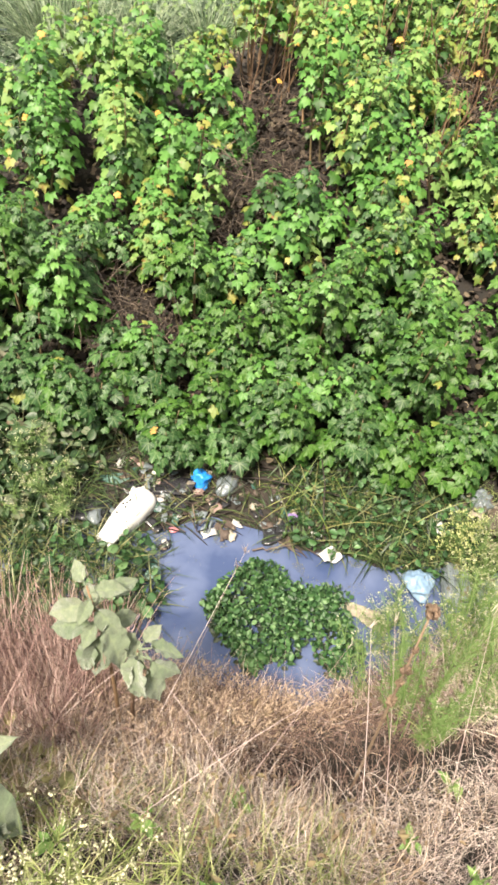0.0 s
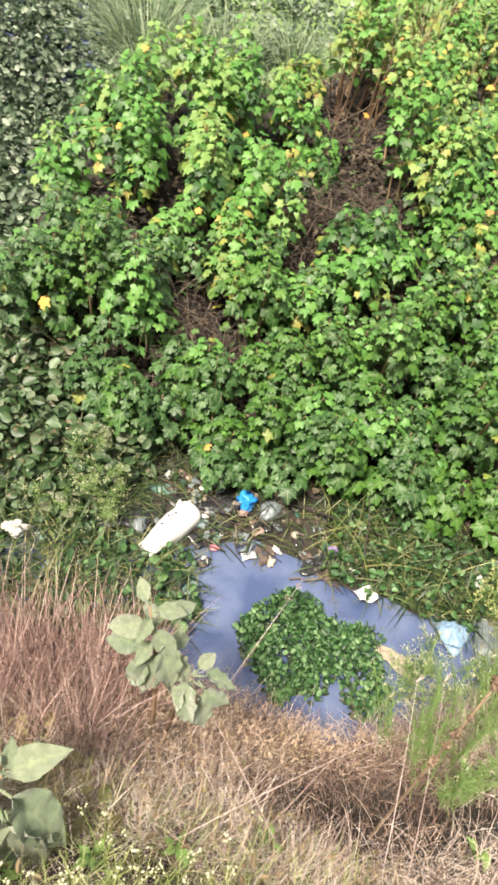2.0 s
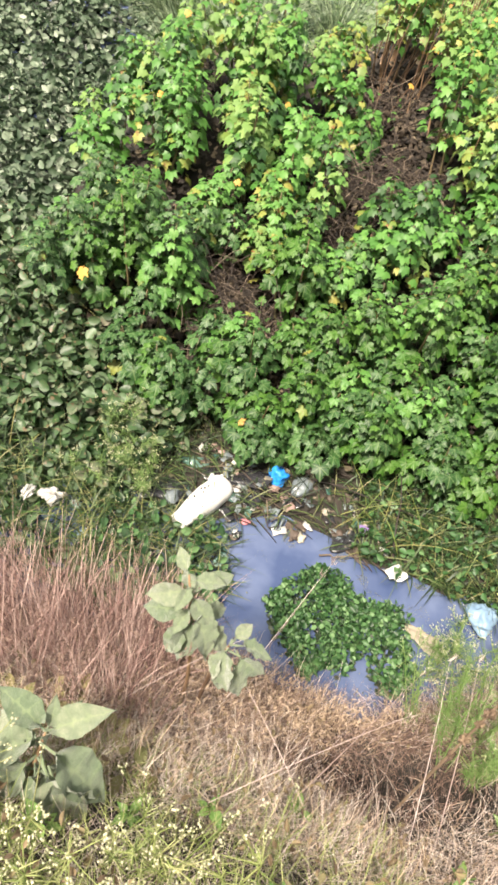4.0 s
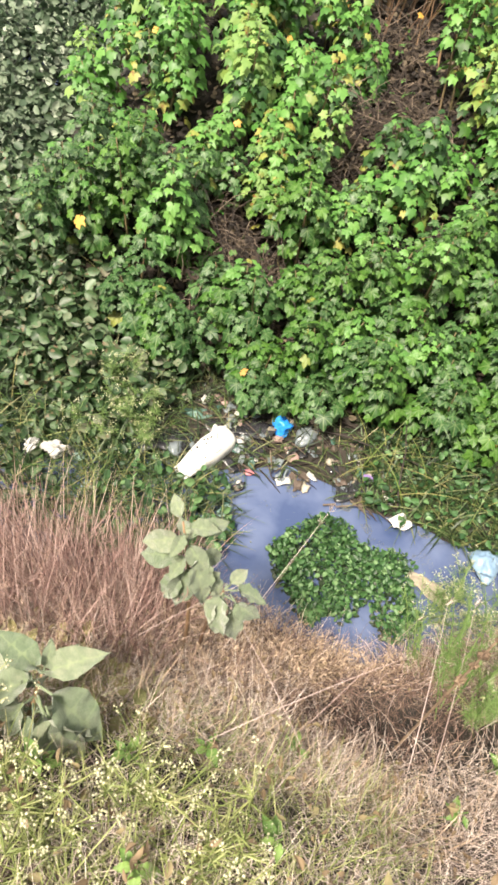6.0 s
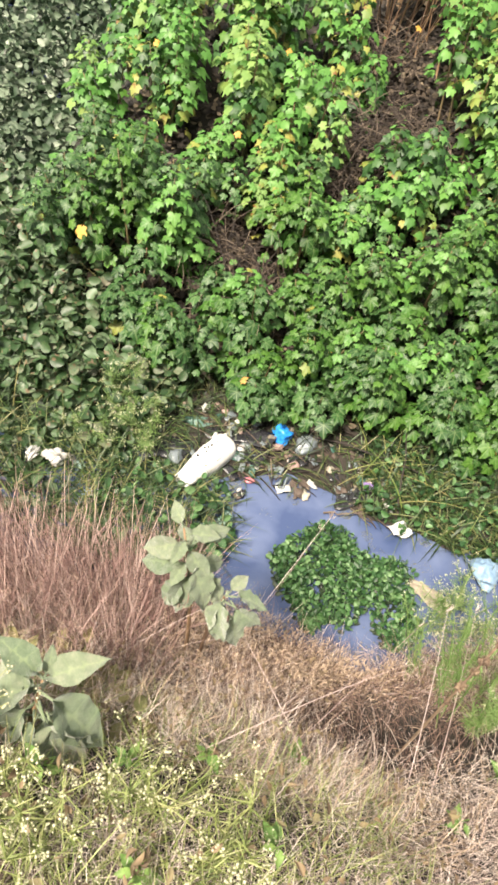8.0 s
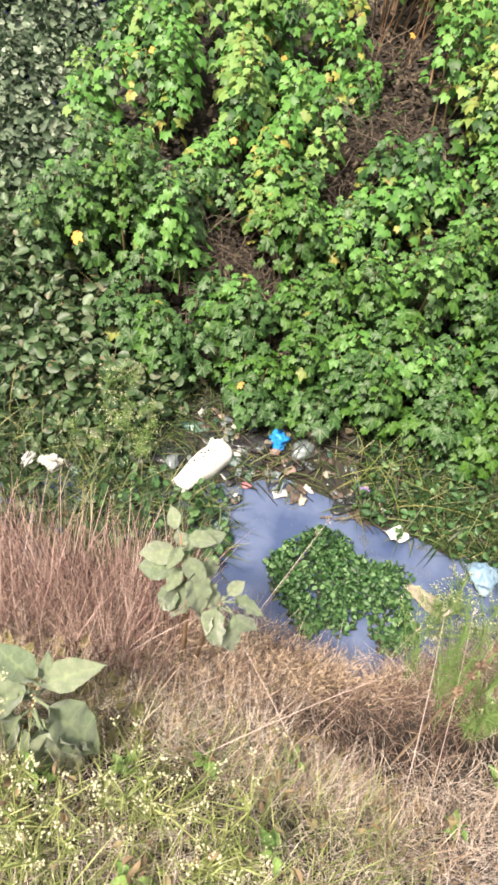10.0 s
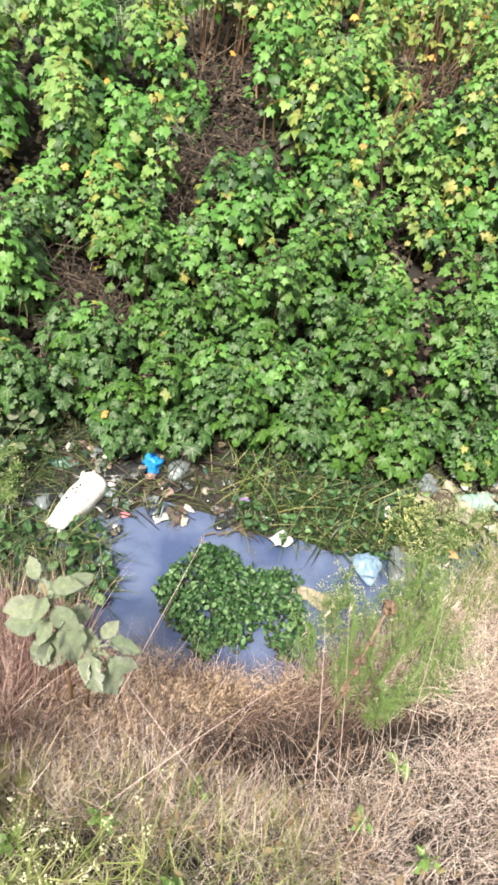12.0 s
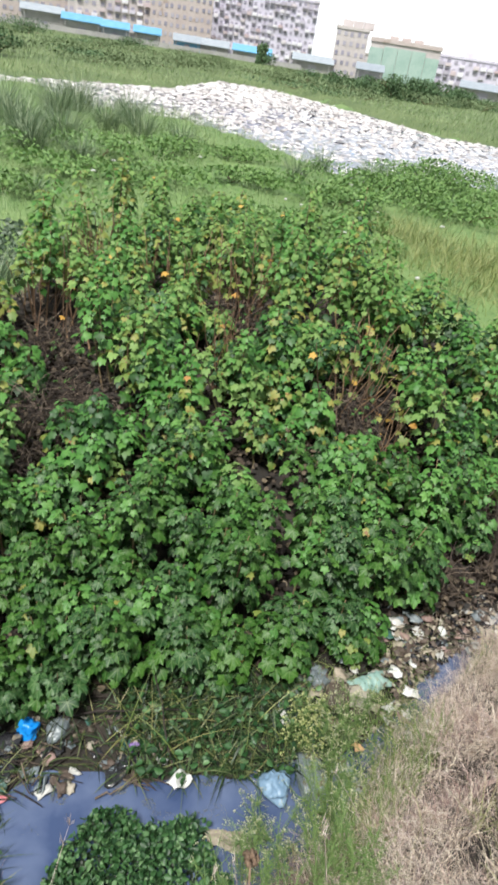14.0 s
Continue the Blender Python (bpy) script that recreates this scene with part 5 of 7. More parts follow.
def flat_lump(seed):
    """A small crumpled piece far off: an uneven, flattened double cone on z = 0."""
    r = random.Random(seed)
    rim = [(0.5 * r.uniform(0.6, 1.1) * math.cos(a), 0.5 * r.uniform(0.6, 1.1) * math.sin(a), r.uniform(0.05, 0.3)) for a in np.linspace(0, 2 * math.pi, 7)[:6]]
    vs = [(r.uniform(-0.15, 0.15), r.uniform(-0.15, 0.15), r.uniform(0.5, 0.8))] + rim
    return np.array(vs), np.array([(0, 1 + k, 1 + (k + 1) % 6) for k in range(6)])


def river_rubbish():
    lump = [flat_lump(s) for s in range(6)]
    for name, label, mat, count in (("floating_rubbish", "carpet of white plastic waste floating on the river", RUBBISH, 36000), ("coloured_rubbish", "scattered coloured plastic among the white waste", RUBBISH_TINT, 1000)):
        xs, ys = [], []
        while len(xs) < count:
            y = 22 + 68 * rng.random() ** 1.25
            x = rng.uniform(-12, 46)
            if line(BACK, x) - 0.4 < y < line(BEYOND, x) + 0.3:
                xs.append(x), ys.append(y)
        shapes = []
        for k in range(6):
            mats = []
            for x, y in zip(xs[k::6], ys[k::6]):
                s = (0.1 + 0.4 * rng.random() ** 2.2) * (0.45 + y / 55) * (0.6 if name[0] == "c" else 1)
                m = pose(x, y, -0.04, rng.normal(0, 6), rng.normal(0, 6), rng.uniform(0, 360)) @ Matrix.Diagonal((s * rng.uniform(0.8, 1.6), s, s * rng.uniform(0.12, 0.42), 1))
                mats.append(np.array(m))
            shapes.append(spread(lump[k], mats))
        thing(name, (0, 0, 0), label, "rubbish", kind="stuff", shape=join(shapes), mat=mat)



def river_film():
    """Sodden film and paper that closes the water between the floating lumps."""
    r = np.random.default_rng(19)
    xs, ys = [], []
    while len(xs) < 9000:
        y, x = 22 + 68 * r.random() ** 1.25, r.uniform(-12, 46)
        if line(BACK, x) - 0.2 < y < line(BEYOND, x) + 0.1:
            xs.append(x), ys.append(y)
    mats = [np.array(pose(x, y, -0.05 + r.uniform(0, 0.03), 0, 0, r.uniform(0, 360)) @ Matrix.Diagonal((*[(0.5 + y / 60) * r.uniform(0.4, 1.1)] * 2, 0.05, 1))) for x, y in zip(xs, ys)]
    thing("floating_film", (0, 0, 0), "sodden pale film and paper closing the river's surface", "rubbish", kind="stuff", shape=spread(flat_lump(9), mats), mat=RUBBISH)


river_rubbish()
river_film()


# ---- far bank: trees, fence, sheds and apartment blocks ----
FAR_LEAF = material("far_foliage", [(0.035, 0.075, 0.03), (0.06, 0.115, 0.045), (0.1, 0.16, 0.065)], 0.7, 0.6, vary=0.6)
FAR_SCRUB = material("far_scrub", [(0.085, 0.125, 0.055), (0.115, 0.16, 0.07), (0.15, 0.195, 0.09)], 0.75, 0.6, vary=0.6)
CONCRETE = material("pale_render", [(0.4, 0.355, 0.355), (0.47, 0.425, 0.425), (0.53, 0.49, 0.49)], 0.85, 0.15, vary=0.0, spots=((0.36, 0.32, 0.3), 0.3, 0.12))
BRICKISH = material("tan_render", [(0.37, 0.305, 0.295), (0.44, 0.375, 0.365), (0.5, 0.44, 0.43)], 0.85, 0.15, vary=0.0, spots=((0.3, 0.23, 0.19), 0.3, 0.12))
LILAC = material("grey_lilac_render", [(0.46, 0.43, 0.53), (0.55, 0.52, 0.62), (0.62, 0.6, 0.69)], 0.85, 0.15, vary=0.0, spots=((0.4, 0.37, 0.4), 0.3, 0.12))
# Window greys lifted pale: the distance haze is put into their colour.
HAZED_OPENING = material("hazed_window", [(0.22, 0.21, 0.27), (0.3, 0.28, 0.35), (0.38, 0.36, 0.42)], 0.35, 1.0, vary=0.85)
BALCONY = material("balcony_front", [(0.36, 0.33, 0.4), (0.55, 0.52, 0.6), (0.72, 0.71, 0.76), (0.44, 0.34, 0.36)], 0.8, 1.0, vary=0.9)
NET = material("green_scaffold_net", [(0.24, 0.35, 0.31), (0.31, 0.42, 0.38), (0.38, 0.47, 0.43)], 0.8, 0.2, vary=0.0)
BLUE_SHEET = material("blue_roof_sheet", [(0.08, 0.24, 0.42), (0.12, 0.31, 0.5), (0.18, 0.38, 0.56)], 0.5, 0.4, vary=0.3)
WHITE_SHEET = material("white_sheet", [(0.2, 0.23, 0.27), (0.27, 0.3, 0.34), (0.35, 0.38, 0.41)], 0.6, 0.5, vary=0.4)
GREY_WALL = material("grey_block_wall", [(0.25, 0.24, 0.24), (0.33, 0.32, 0.32), (0.4, 0.38, 0.37)], 0.85, 0.4, vary=0.2)


def box(x0, x1, y0, y1, z0, z1, bevel=0.0):
    bm = bmesh.new()
    bmesh.ops.create_cube(bm, size=1)
    bmesh.ops.transform(bm, matrix=Matrix.Translation(((x0 + x1) / 2, (y0 + y1) / 2, (z0 + z1) / 2)) @ Matrix.Diagonal((x1 - x0, y1 - y0, z1 - z0, 1)), verts=bm.verts)
    if bevel:
        bmesh.ops.bevel(bm, geom=bm.edges[:], offset=bevel, segments=1, affect="EDGES")
    return bm


def apartment(x, y, turn, width, depth, storeys, storey, cols, mat, label, balconies=False):
    ob = thing("apartment_building", (x, y, 0.3), label, "building", "apartment blocks on the skyline", turn=turn)
    height = storeys * storey
    part("wall", box(-width / 2, width / 2, 0, depth, -0.5, height), mat, ob)
    part("roof", box(-width / 2 - 0.3, width / 2 + 0.3, -0.3, depth + 0.3, height, height + 0.9), mat, ob)
    for k in range(3):
        rx = -width * 0.35 + k * width * 0.33
        part("roof_hut", box(rx, rx + 3.5, depth * 0.3, depth * 0.6, height + 0.9, height + 3.0), mat, ob)
    r = random.Random(int(width * 7 + storeys + x))
    step = width / cols
    glass = box(-step * 0.24, step * 0.24, -0.12, 0.1, 0, storey * 0.45)
    front = box(-step * 0.4, step * 0.4, -0.9, 0.0, 0, storey * 0.36, 0.04)
    awning = box(-step * 0.38, step * 0.38, -0.8, 0.0, storey * 0.78, storey * 0.86)
    shapes = []
    for bm, skin in ((glass, HAZED_OPENING), (front, BALCONY), (awning, BALCONY)):
        me = bpy.data.meshes.new("facade_piece")
        bm.to_mesh(me)
        bm.free()
        me.materials.append(skin)
        shapes.append(me)
    for s in range(storeys):
        for c in range(cols):
            wx = -width / 2 + (c + 0.5) * step
            pane = new("window", shapes[0])
            pane.parent, pane.location = ob, (wx + r.uniform(-0.12, 0.12) * step, 0, s * storey + storey * r.uniform(0.3, 0.4))
            if balconies and r.random() < 0.62:
                rail = new("balcony", shapes[1])
                rail.parent, rail.location = ob, (wx, -0.13, s * storey + 0.1)
                rail.scale = (1, r.uniform(0.6, 1.3), r.uniform(0.7, 1.5))
            elif balconies and r.random() < 0.3:
                shade = new("awning", shapes[2])
                shade.parent, shade.location = ob, (wx, -0.13, s * storey)
    return ob


apartment(69, 318, -11, 46, 14, 9, 2.7, 20, LILAC, "eight-storey grey-lilac apartment block with balconies", True)
apartment(33, 300, -6, 24, 12, 9, 3.1, 10, BRICKISH, "tan apartment block with rows of windows")
apartment(6, 310, -2, 32, 12, 9, 3.1, 11, CONCRETE, "pale brown apartment block behind the sheds", True)
apartment(-24, 320, 4, 30, 12, 9, 3.1, 10, BRICKISH, "tan apartment block with rows of windows")
apartment(86.5, 250, -19, 11, 16, 5, 2.9, 5, CONCRETE, "cream corner of a block with small square windows")
apartment(150, 285, -27, 46, 14, 4, 3.2, 16, LILAC, "long pale apartment block with balconies", True)
apartment(118, 330, -22, 16, 12, 3, 3.2, 5, CONCRETE, "low grey block between taller ones")
apartment(92, 420, -15, 40, 12, 3, 3.2, 10, CONCRETE, "distant low pale block in the haze")


def netted_building():
    ob = thing("building_under_construction", (104, 243, 0.3), "unfinished block wrapped in pale green scaffold netting", "building", turn=-22)
    part("wall", box(-12, 12, 0, 14, -0.5, 12.4), CONCRETE, ob)
    part("roof", box(-12.3, 12.3, -0.4, 14.3, 12.4, 13.6), BRICKISH, ob)
    for k in range(5):
        part("net", box(-12.1 + k * 4.84, -7.4 + k * 4.84, -0.5, -0.12, 1.0, 11.2 - 1.3 * (k == 4) - 0.6 * (k == 0)), NET, ob)
    for k in range(3):
        part("parapet", box(-6 + k * 4.3, -3 + k * 4.3, 2, 5, 13.6, 14.6), BRICKISH, ob)


netted_building()


def shed(x, y, turn, width, wall_h, roof_mat, wall_mat, label):
    ob = thing("shed", (x, y, 0.3), label, "shed", "sheds along the far fence", turn=turn)
    part("wall", box(-width / 2, width / 2, 0, 5, -0.4, wall_h), wall_mat, ob)
    bm = box(-width / 2 - 0.4, width / 2 + 0.4, -1.2, 5.5, wall_h, wall_h + 0.25)
    for v in bm.verts:
        v.co.z += 0.3 * (v.co.y + 1.2)
    part("roof", bm, roof_mat, ob)
    part("door", box(-width * 0.1, width * 0.1, -0.1, 0.1, -0.3, min(2.4, wall_h * 0.8)), HAZED_OPENING, ob)
    for k in (-1, 1):
        part("post", box(k * width * 0.42 - 0.12, k * width * 0.42 + 0.12, -1.0, -0.76, -0.4, wall_h + 0.05), GREY_WALL, ob)


for sx, sy, sturn, sw, sh, srm, swm, slab in (
        (-17, 272, 3, 14, 5.0, WHITE_SHEET, GREY_WALL, "long shed with a white sheet roof"),
        (-4, 268, 0, 13, 4.0, BLUE_SHEET, GREY_WALL, "low shed with a bright blue sheet roof"),
        (7, 262, -2, 9, 3.6, BLUE_SHEET, WHITE_SHEET, "white-walled shed with a blue roof"),
        (18, 266, -4, 9, 3.6, BLUE_SHEET, GREY_WALL, "grey shed with a blue sheet roof"),
        (31, 258, -6, 9, 3.0, WHITE_SHEET, BLUE_SHEET, "blue hut with a pale flat roof"),
        (41, 262, -8, 10, 3.0, WHITE_SHEET, GREY_WALL, "grey shed with a white sheet roof"),
        (56, 268, -11, 14, 3.0, BLUE_SHEET, GREY_WALL, "low shed with a bright blue sheet roof"),
        (74, 250, -15, 14, 3.2, WHITE_SHEET, GREY_WALL, "long grey shed with a pale metal roof"),
        (90, 236, -19, 9, 3.4, WHITE_SHEET, HAZED_OPENING, "dark open shed with a white roof"),
        (128, 226, -28, 16, 3.0, WHITE_SHEET, GREY_WALL, "long grey shed with a pale metal roof"),
        (143, 216, -32, 12, 3.0, WHITE_SHEET, GREY_WALL, "grey shed with a white sheet roof")):
    shed(sx, sy, sturn, sw, sh, srm, swm, slab)


def site_wall():
    ob = thing("site_wall", (0, 0, 0.2), "long grey block wall along the far side of the marsh", "wall", kind="structure")
    xs = np.linspace(-60, 70, 27)
    for a, b in zip(xs[:-1], xs[1:]):
        ya, yb = 258 - 0.12 * a, 258 - 0.12 * b
        bm = box(0, math.hypot(b - a, yb - ya) - 0.15, 0, 0.3, -0.6, 1.9)
        bmesh.ops.transform(bm, matrix=pose(a, ya, 0, 0, 0, math.degrees(math.atan2(yb - ya, b - a))), verts=bm.verts)
        part("panel", bm, GREY_WALL, ob)


site_wall()


def far_tree(x, y, w, h, count, label="dark rounded tree at the edge of the far bank"):
    ob = thing("tree", (x, y, float(land(x, y))), label, "tree", "trees on the far bank")
    rods = [tube(arc((0, 0, -0.2), (0, 0, h * 0.5), 0.0, 4, 0.03 * w), (0.05 * h, 0.045 * h, 0.04 * h, 0.02 * h), 6)]
    rods += [tube(arc((0, 0, h * 0.25), (math.cos(a) * w * 0.3, math.sin(a) * w * 0.3, h * rng.uniform(0.55, 0.8)), 0.1, 4), (0.03 * h, 0.022 * h, 0.015 * h, 0.006 * h), 5) for a in rng.uniform(0, 6.28, 5)]
    part("trunk", join(rods), STEM, ob)
    lumps = [(rng.normal(0, w * 0.22), rng.normal(0, w * 0.2), h * rng.uniform(0.12, 0.78), rng.uniform(0.16, 0.3)) for _ in range(14)]
    mats = []
    for k in range(count):
        lx, ly, lz, lr = lumps[k % len(lumps)]
        d = rng.normal(0, 1, 3)
        d /= np.linalg.norm(d)
        p = np.array([lx, ly, lz]) + d * np.array([w, w, h]) * lr * rng.uniform(0.6, 1.05)
        p[2] = max(p[2], 0.1)
        mats.append(np.array(facing(p, d + rng.normal(0, 0.6, 3), d + rng.normal(0, 0.4, 3), 0.06 * h * rng.uniform(0.6, 1.3))))
    part("crown", spread(SIMPLE, mats), FAR_LEAF, ob)


for tx, ty, tw, th in ((36, 108, 5.5, 2.6), (39.5, 104, 5.5, 2.8), (42, 100, 6, 3.2), (45.5, 99, 6, 3.2), (48, 101, 6, 3.0), (51, 103, 5.5, 3.0), (54.5, 106, 5.5, 2.8), (58, 108, 5.5, 2.4), (52, 232, 6, 6.5), (33, 112, 5, 2.2),
                       (64, 110, 6, 2.0), (72, 116, 6, 2.2), (-7.5, 62, 3.5, 2.2), (-30, 120, 8, 4.5), (8, 170, 9, 2.6), (-12, 150, 9, 2.8)):
    far_tree(tx, ty, tw, th, 1500)
for bx, by, bw, bh in ((4, 78, 6, 1.6), (12, 100, 8, 2.0), (-3, 90, 7, 1.6), (-8, 70, 6, 1.8), (28, 100, 8, 2.2), (38, 110, 9, 2.2), (-14, 110, 8, 2.2), (20, 125, 9, 2.4), (2, 120, 8, 2.2), (-18, 60, 7, 2.2), (46, 96, 9, 2.0), (52, 120, 10, 2.5), (60, 105, 9, 2.2)):
    low_bush(bx, by, bw, bh * 0.7, 1400, FAR_SCRUB, "rough green bush on the far bank", leaf=0.13)
_r = random.Random(5)
for _ in range(46):
    by = _r.uniform(62, 215)
    bx = _r.uniform(-0.22, 0.5) * by
    if by > float(line(BEYOND, bx)) + 4:
        low_bush(bx, by, _r.uniform(5, 12), _r.uniform(0.6, 1.4), 800, FAR_LEAF if _r.random() < 0.15 else FAR_SCRUB, "rough green bush on the far bank", leaf=0.14)


# ---- the two velvet-leaved plants on the bank ----
OVATE = [mesh_of("leaf", *ovate_leaf(s), VELVET) for s in range(4)]


def velvet_plant(x, y, top, leaf_size, whorls, seed, label, arranged=(), bow=1.3):
    r = random.Random(seed)
    z0 = float(land(x, y))
    ob = thing("velvet_leaved_plant", (x, y, z0), label, "plant", "velvet-leaved plants on the bank")
    lx, ly, lz = top[0] - x, top[1] - y, top[2] - z0
    spine = [Vector((lx * s ** bow, ly * s ** bow, lz * s - 0.02)) for s in (0, 0.2, 0.4, 0.6, 0.8, 1.0)]
    part("stem", tube(spine, (0.009, 0.0085, 0.008, 0.007, 0.006, 0.0035), 7), RED_STEM, ob)
    for k, (s, bearing, rise, size, reach) in enumerate(arranged):
        f = min(s * 5, 4.999)
        at = spine[int(f)].lerp(spine[int(f) + 1], f - int(f))
        out = Vector((math.cos(radians(bearing)), math.sin(radians(bearing)), 0))
        base = at + out * reach + Vector((0, 0, 0.4 * reach))
        part("leaf_stalk", tube([tuple(at), tuple(at.lerp(base, 0.5)), tuple(base)], (0.004, 0.0035, 0.003), 5), VELVET, ob)
        leaf = new("leaf", OVATE[k % 4])
        leaf.parent, leaf.matrix_local = ob, facing(base, out + Vector((0, 0, rise)), Vector((r.uniform(-0.7, 0.7), r.uniform(-0.8, 0.2), 1)), size)
    turn = r.uniform(0, 6)
    for k in range(whorls):
        s = 0.25 + 0.75 * (k / (whorls - 1)) ** 0.7
        f = min(s * 5, 4.999)
        at = spine[int(f)].lerp(spine[int(f) + 1], f - int(f))
        turn += 2.4 + r.uniform(-0.3, 0.3)
        out = Vector((math.cos(turn), math.sin(turn), 0))
        size = leaf_size * (1.0 if s < 0.8 else 1.0 - 2.4 * (s - 0.8)) * r.uniform(0.8, 1.12)
        rise = r.uniform(0.2, 0.9) if s > 0.88 else r.uniform(-0.5, 0.25)
        reach = r.uniform(0.3, 1.0) * size if s < 0.85 else 0.2 * size
        base = at + out * reach + Vector((0, 0, 0.35 * reach))
        if reach > 0.3 * size:
            part("leaf_stalk", tube([tuple(at), tuple(at.lerp(base, 0.5) + Vector((0, 0, 0.01))), tuple(base)], (0.003, 0.0027, 0.0023), 5), VELVET, ob)
        m = facing(base, out + Vector((r.uniform(-0.5, 0.5), r.uniform(-0.5, 0.5), rise)), Vector((0, 0, 1)) + out * r.uniform(-0.1, 0.5) + Vector((r.uniform(-0.6, 0.6), r.uniform(-0.6, 0.3), 0)), size)
        leaf = new("leaf", OVATE[k % 4])
        leaf.parent, leaf.matrix_local = ob, m


velvet_plant(-0.39, 0.7, (-0.49, 0.79, 1.5), 0.07, 0, 3, "grey-green plant with broad velvety leaves on one stem",
             ((1.0, 135, 0.4, 0.081, 0.015), (0.97, 15, 0.2, 0.098, 0.02), (0.93, 205, -0.3, 0.138, 0.02), (0.91, 325, -0.3, 0.115, 0.02), (0.91, 45, 0.2, 0.115, 0.05), (0.86, 318, -0.5, 0.161, 0.04),
              (0.83, 188, -0.2, 0.155, 0.03), (0.8, 272, -0.9, 0.172, 0.01), (0.79, 345, -0.4, 0.127, 0.06), (0.77, 235, -0.9, 0.138, 0.03), (0.95, 265, 0.0, 0.075, 0.015), (0.89, 110, 0.1, 0.103, 0.02),
              (0.85, 250, -0.2, 0.086, 0.015), (0.82, 30, -0.2, 0.103, 0.04)), bow=3.0)
velvet_plant(-0.33, 0.68, (-0.3, 0.65, 1.42), 0.07, 0, 8, "side shoot of a grey-green plant with pale velvety leaves",
             ((1.0, 5, 0.1, 0.098, 0.04), (0.97, 275, -0.8, 0.149, 0.01), (0.95, 340, -0.4, 0.115, 0.05), (0.9, 320, -0.8, 0.138, 0.05), (0.88, 290, -1.0, 0.109, 0.04), (0.98, 60, 0.2, 0.081, 0.03), (0.93, 250, -0.6, 0.092, 0.02)), bow=3.0)
velvet_plant(-0.72, 0.1, (-0.7, 0.24, 1.47), 0.11, 6, 5, "tall grey-green plant with large drooping velvety leaves",
             ((1.0, 160, 0.55, 0.144, 0.025), (1.0, 30, 0.6, 0.149, 0.025), (0.98, 85, 1.2, 0.069, 0.025), (0.93, 215, 0.0, 0.155, 0.025), (0.85, 345, -0.35, 0.21, 0.05), (0.82, 170, -0.2, 0.167, 0.025),
              (0.72, 322, -0.6, 0.21, 0.06), (0.7, 235, -0.5, 0.161, 0.025), (0.62, 340, -0.7, 0.18, 0.08), (0.55, 190, -0.5, 0.149, 0.025), (0.5, 20, -0.5, 0.138, 0.025)))


# ---- flowering weeds ----
def weed(x, y, height, spread_w, stems, seed, blossom, label, fine=62, flowers=3, name="flowering_weed", green=None, bud=1.0, lean=(0.0, 0.0)):
    green = green or WEED
    r = random.Random(seed)
    ob = thing(name, (x, y, float(land(x, y))), label, "weed", "weeds by the ditch")
    bases, buds, stalks = [], [], []
    for k in range(stems):
        a = r.uniform(0, 6.28)
        tall = r.uniform(0.55, 1.05)
        end = Vector((math.cos(a) * spread_w * r.random() + lean[0] * tall, math.sin(a) * spread_w * r.random() + lean[1] * tall, height * tall))
        pts = arc((r.uniform(-.04, .04), r.uniform(-.04, .04), -0.02), end, r.uniform(-0.03, 0.06), 6, 0.01)
        rods = [tube(pts, (0.0034, 0.0031, 0.0027, 0.0023, 0.0018, 0.0012), 4)]
        for j in range(fine):
            s = r.uniform(0.15, 0.95)
            f = min(s * 5, 4.999)
            q = np.array(pts[int(f)]) * (1 - f + int(f)) + np.array(pts[int(f) + 1]) * (f - int(f))
            bases.append(q)
        for j in range(flowers):
            q = np.array(end) + np.array((r.gauss(0, 0.05), r.gauss(0, 0.05), r.uniform(-0.12, 0.05)))
            low = np.array(pts[4])
            stalks.append(tube([tuple(low), tuple((low + q) / 2 + (0, 0, -0.01)), tuple(q)], (0.0018, 0.0016, 0.001), 3))
            for _ in range(6):
                buds.append(np.array(pose(*(q + np.array((r.gauss(0, 0.008), r.gauss(0, 0.008), r.gauss(0, 0.005)))), 0, 0, r.uniform(0, 360)) @ Matrix.Diagonal((*[bud * r.uniform(0.004, 0.009)] * 2, bud * 0.006, 1))))
        part("stem", rods[0], green, ob)
    bases = np.array(bases)
    n = len(bases)
    if n:
        part("foliage", blades(bases, rng.uniform(0.02, 0.08, n), rng.uniform(0.002, 0.0045, n), rng.uniform(0, 6.28, n), rng.uniform(0.8, 1.8, n), rng.uniform(-0.3, 0.8, n), 3), green, ob)
        tagged(ob.children[-1], kind="stuff")
    tagged(part("blossom", spread(BUD, buds), blossom, ob), kind="stuff")
    tagged(part("inflorescence", join(stalks), green, ob), kind="stuff")


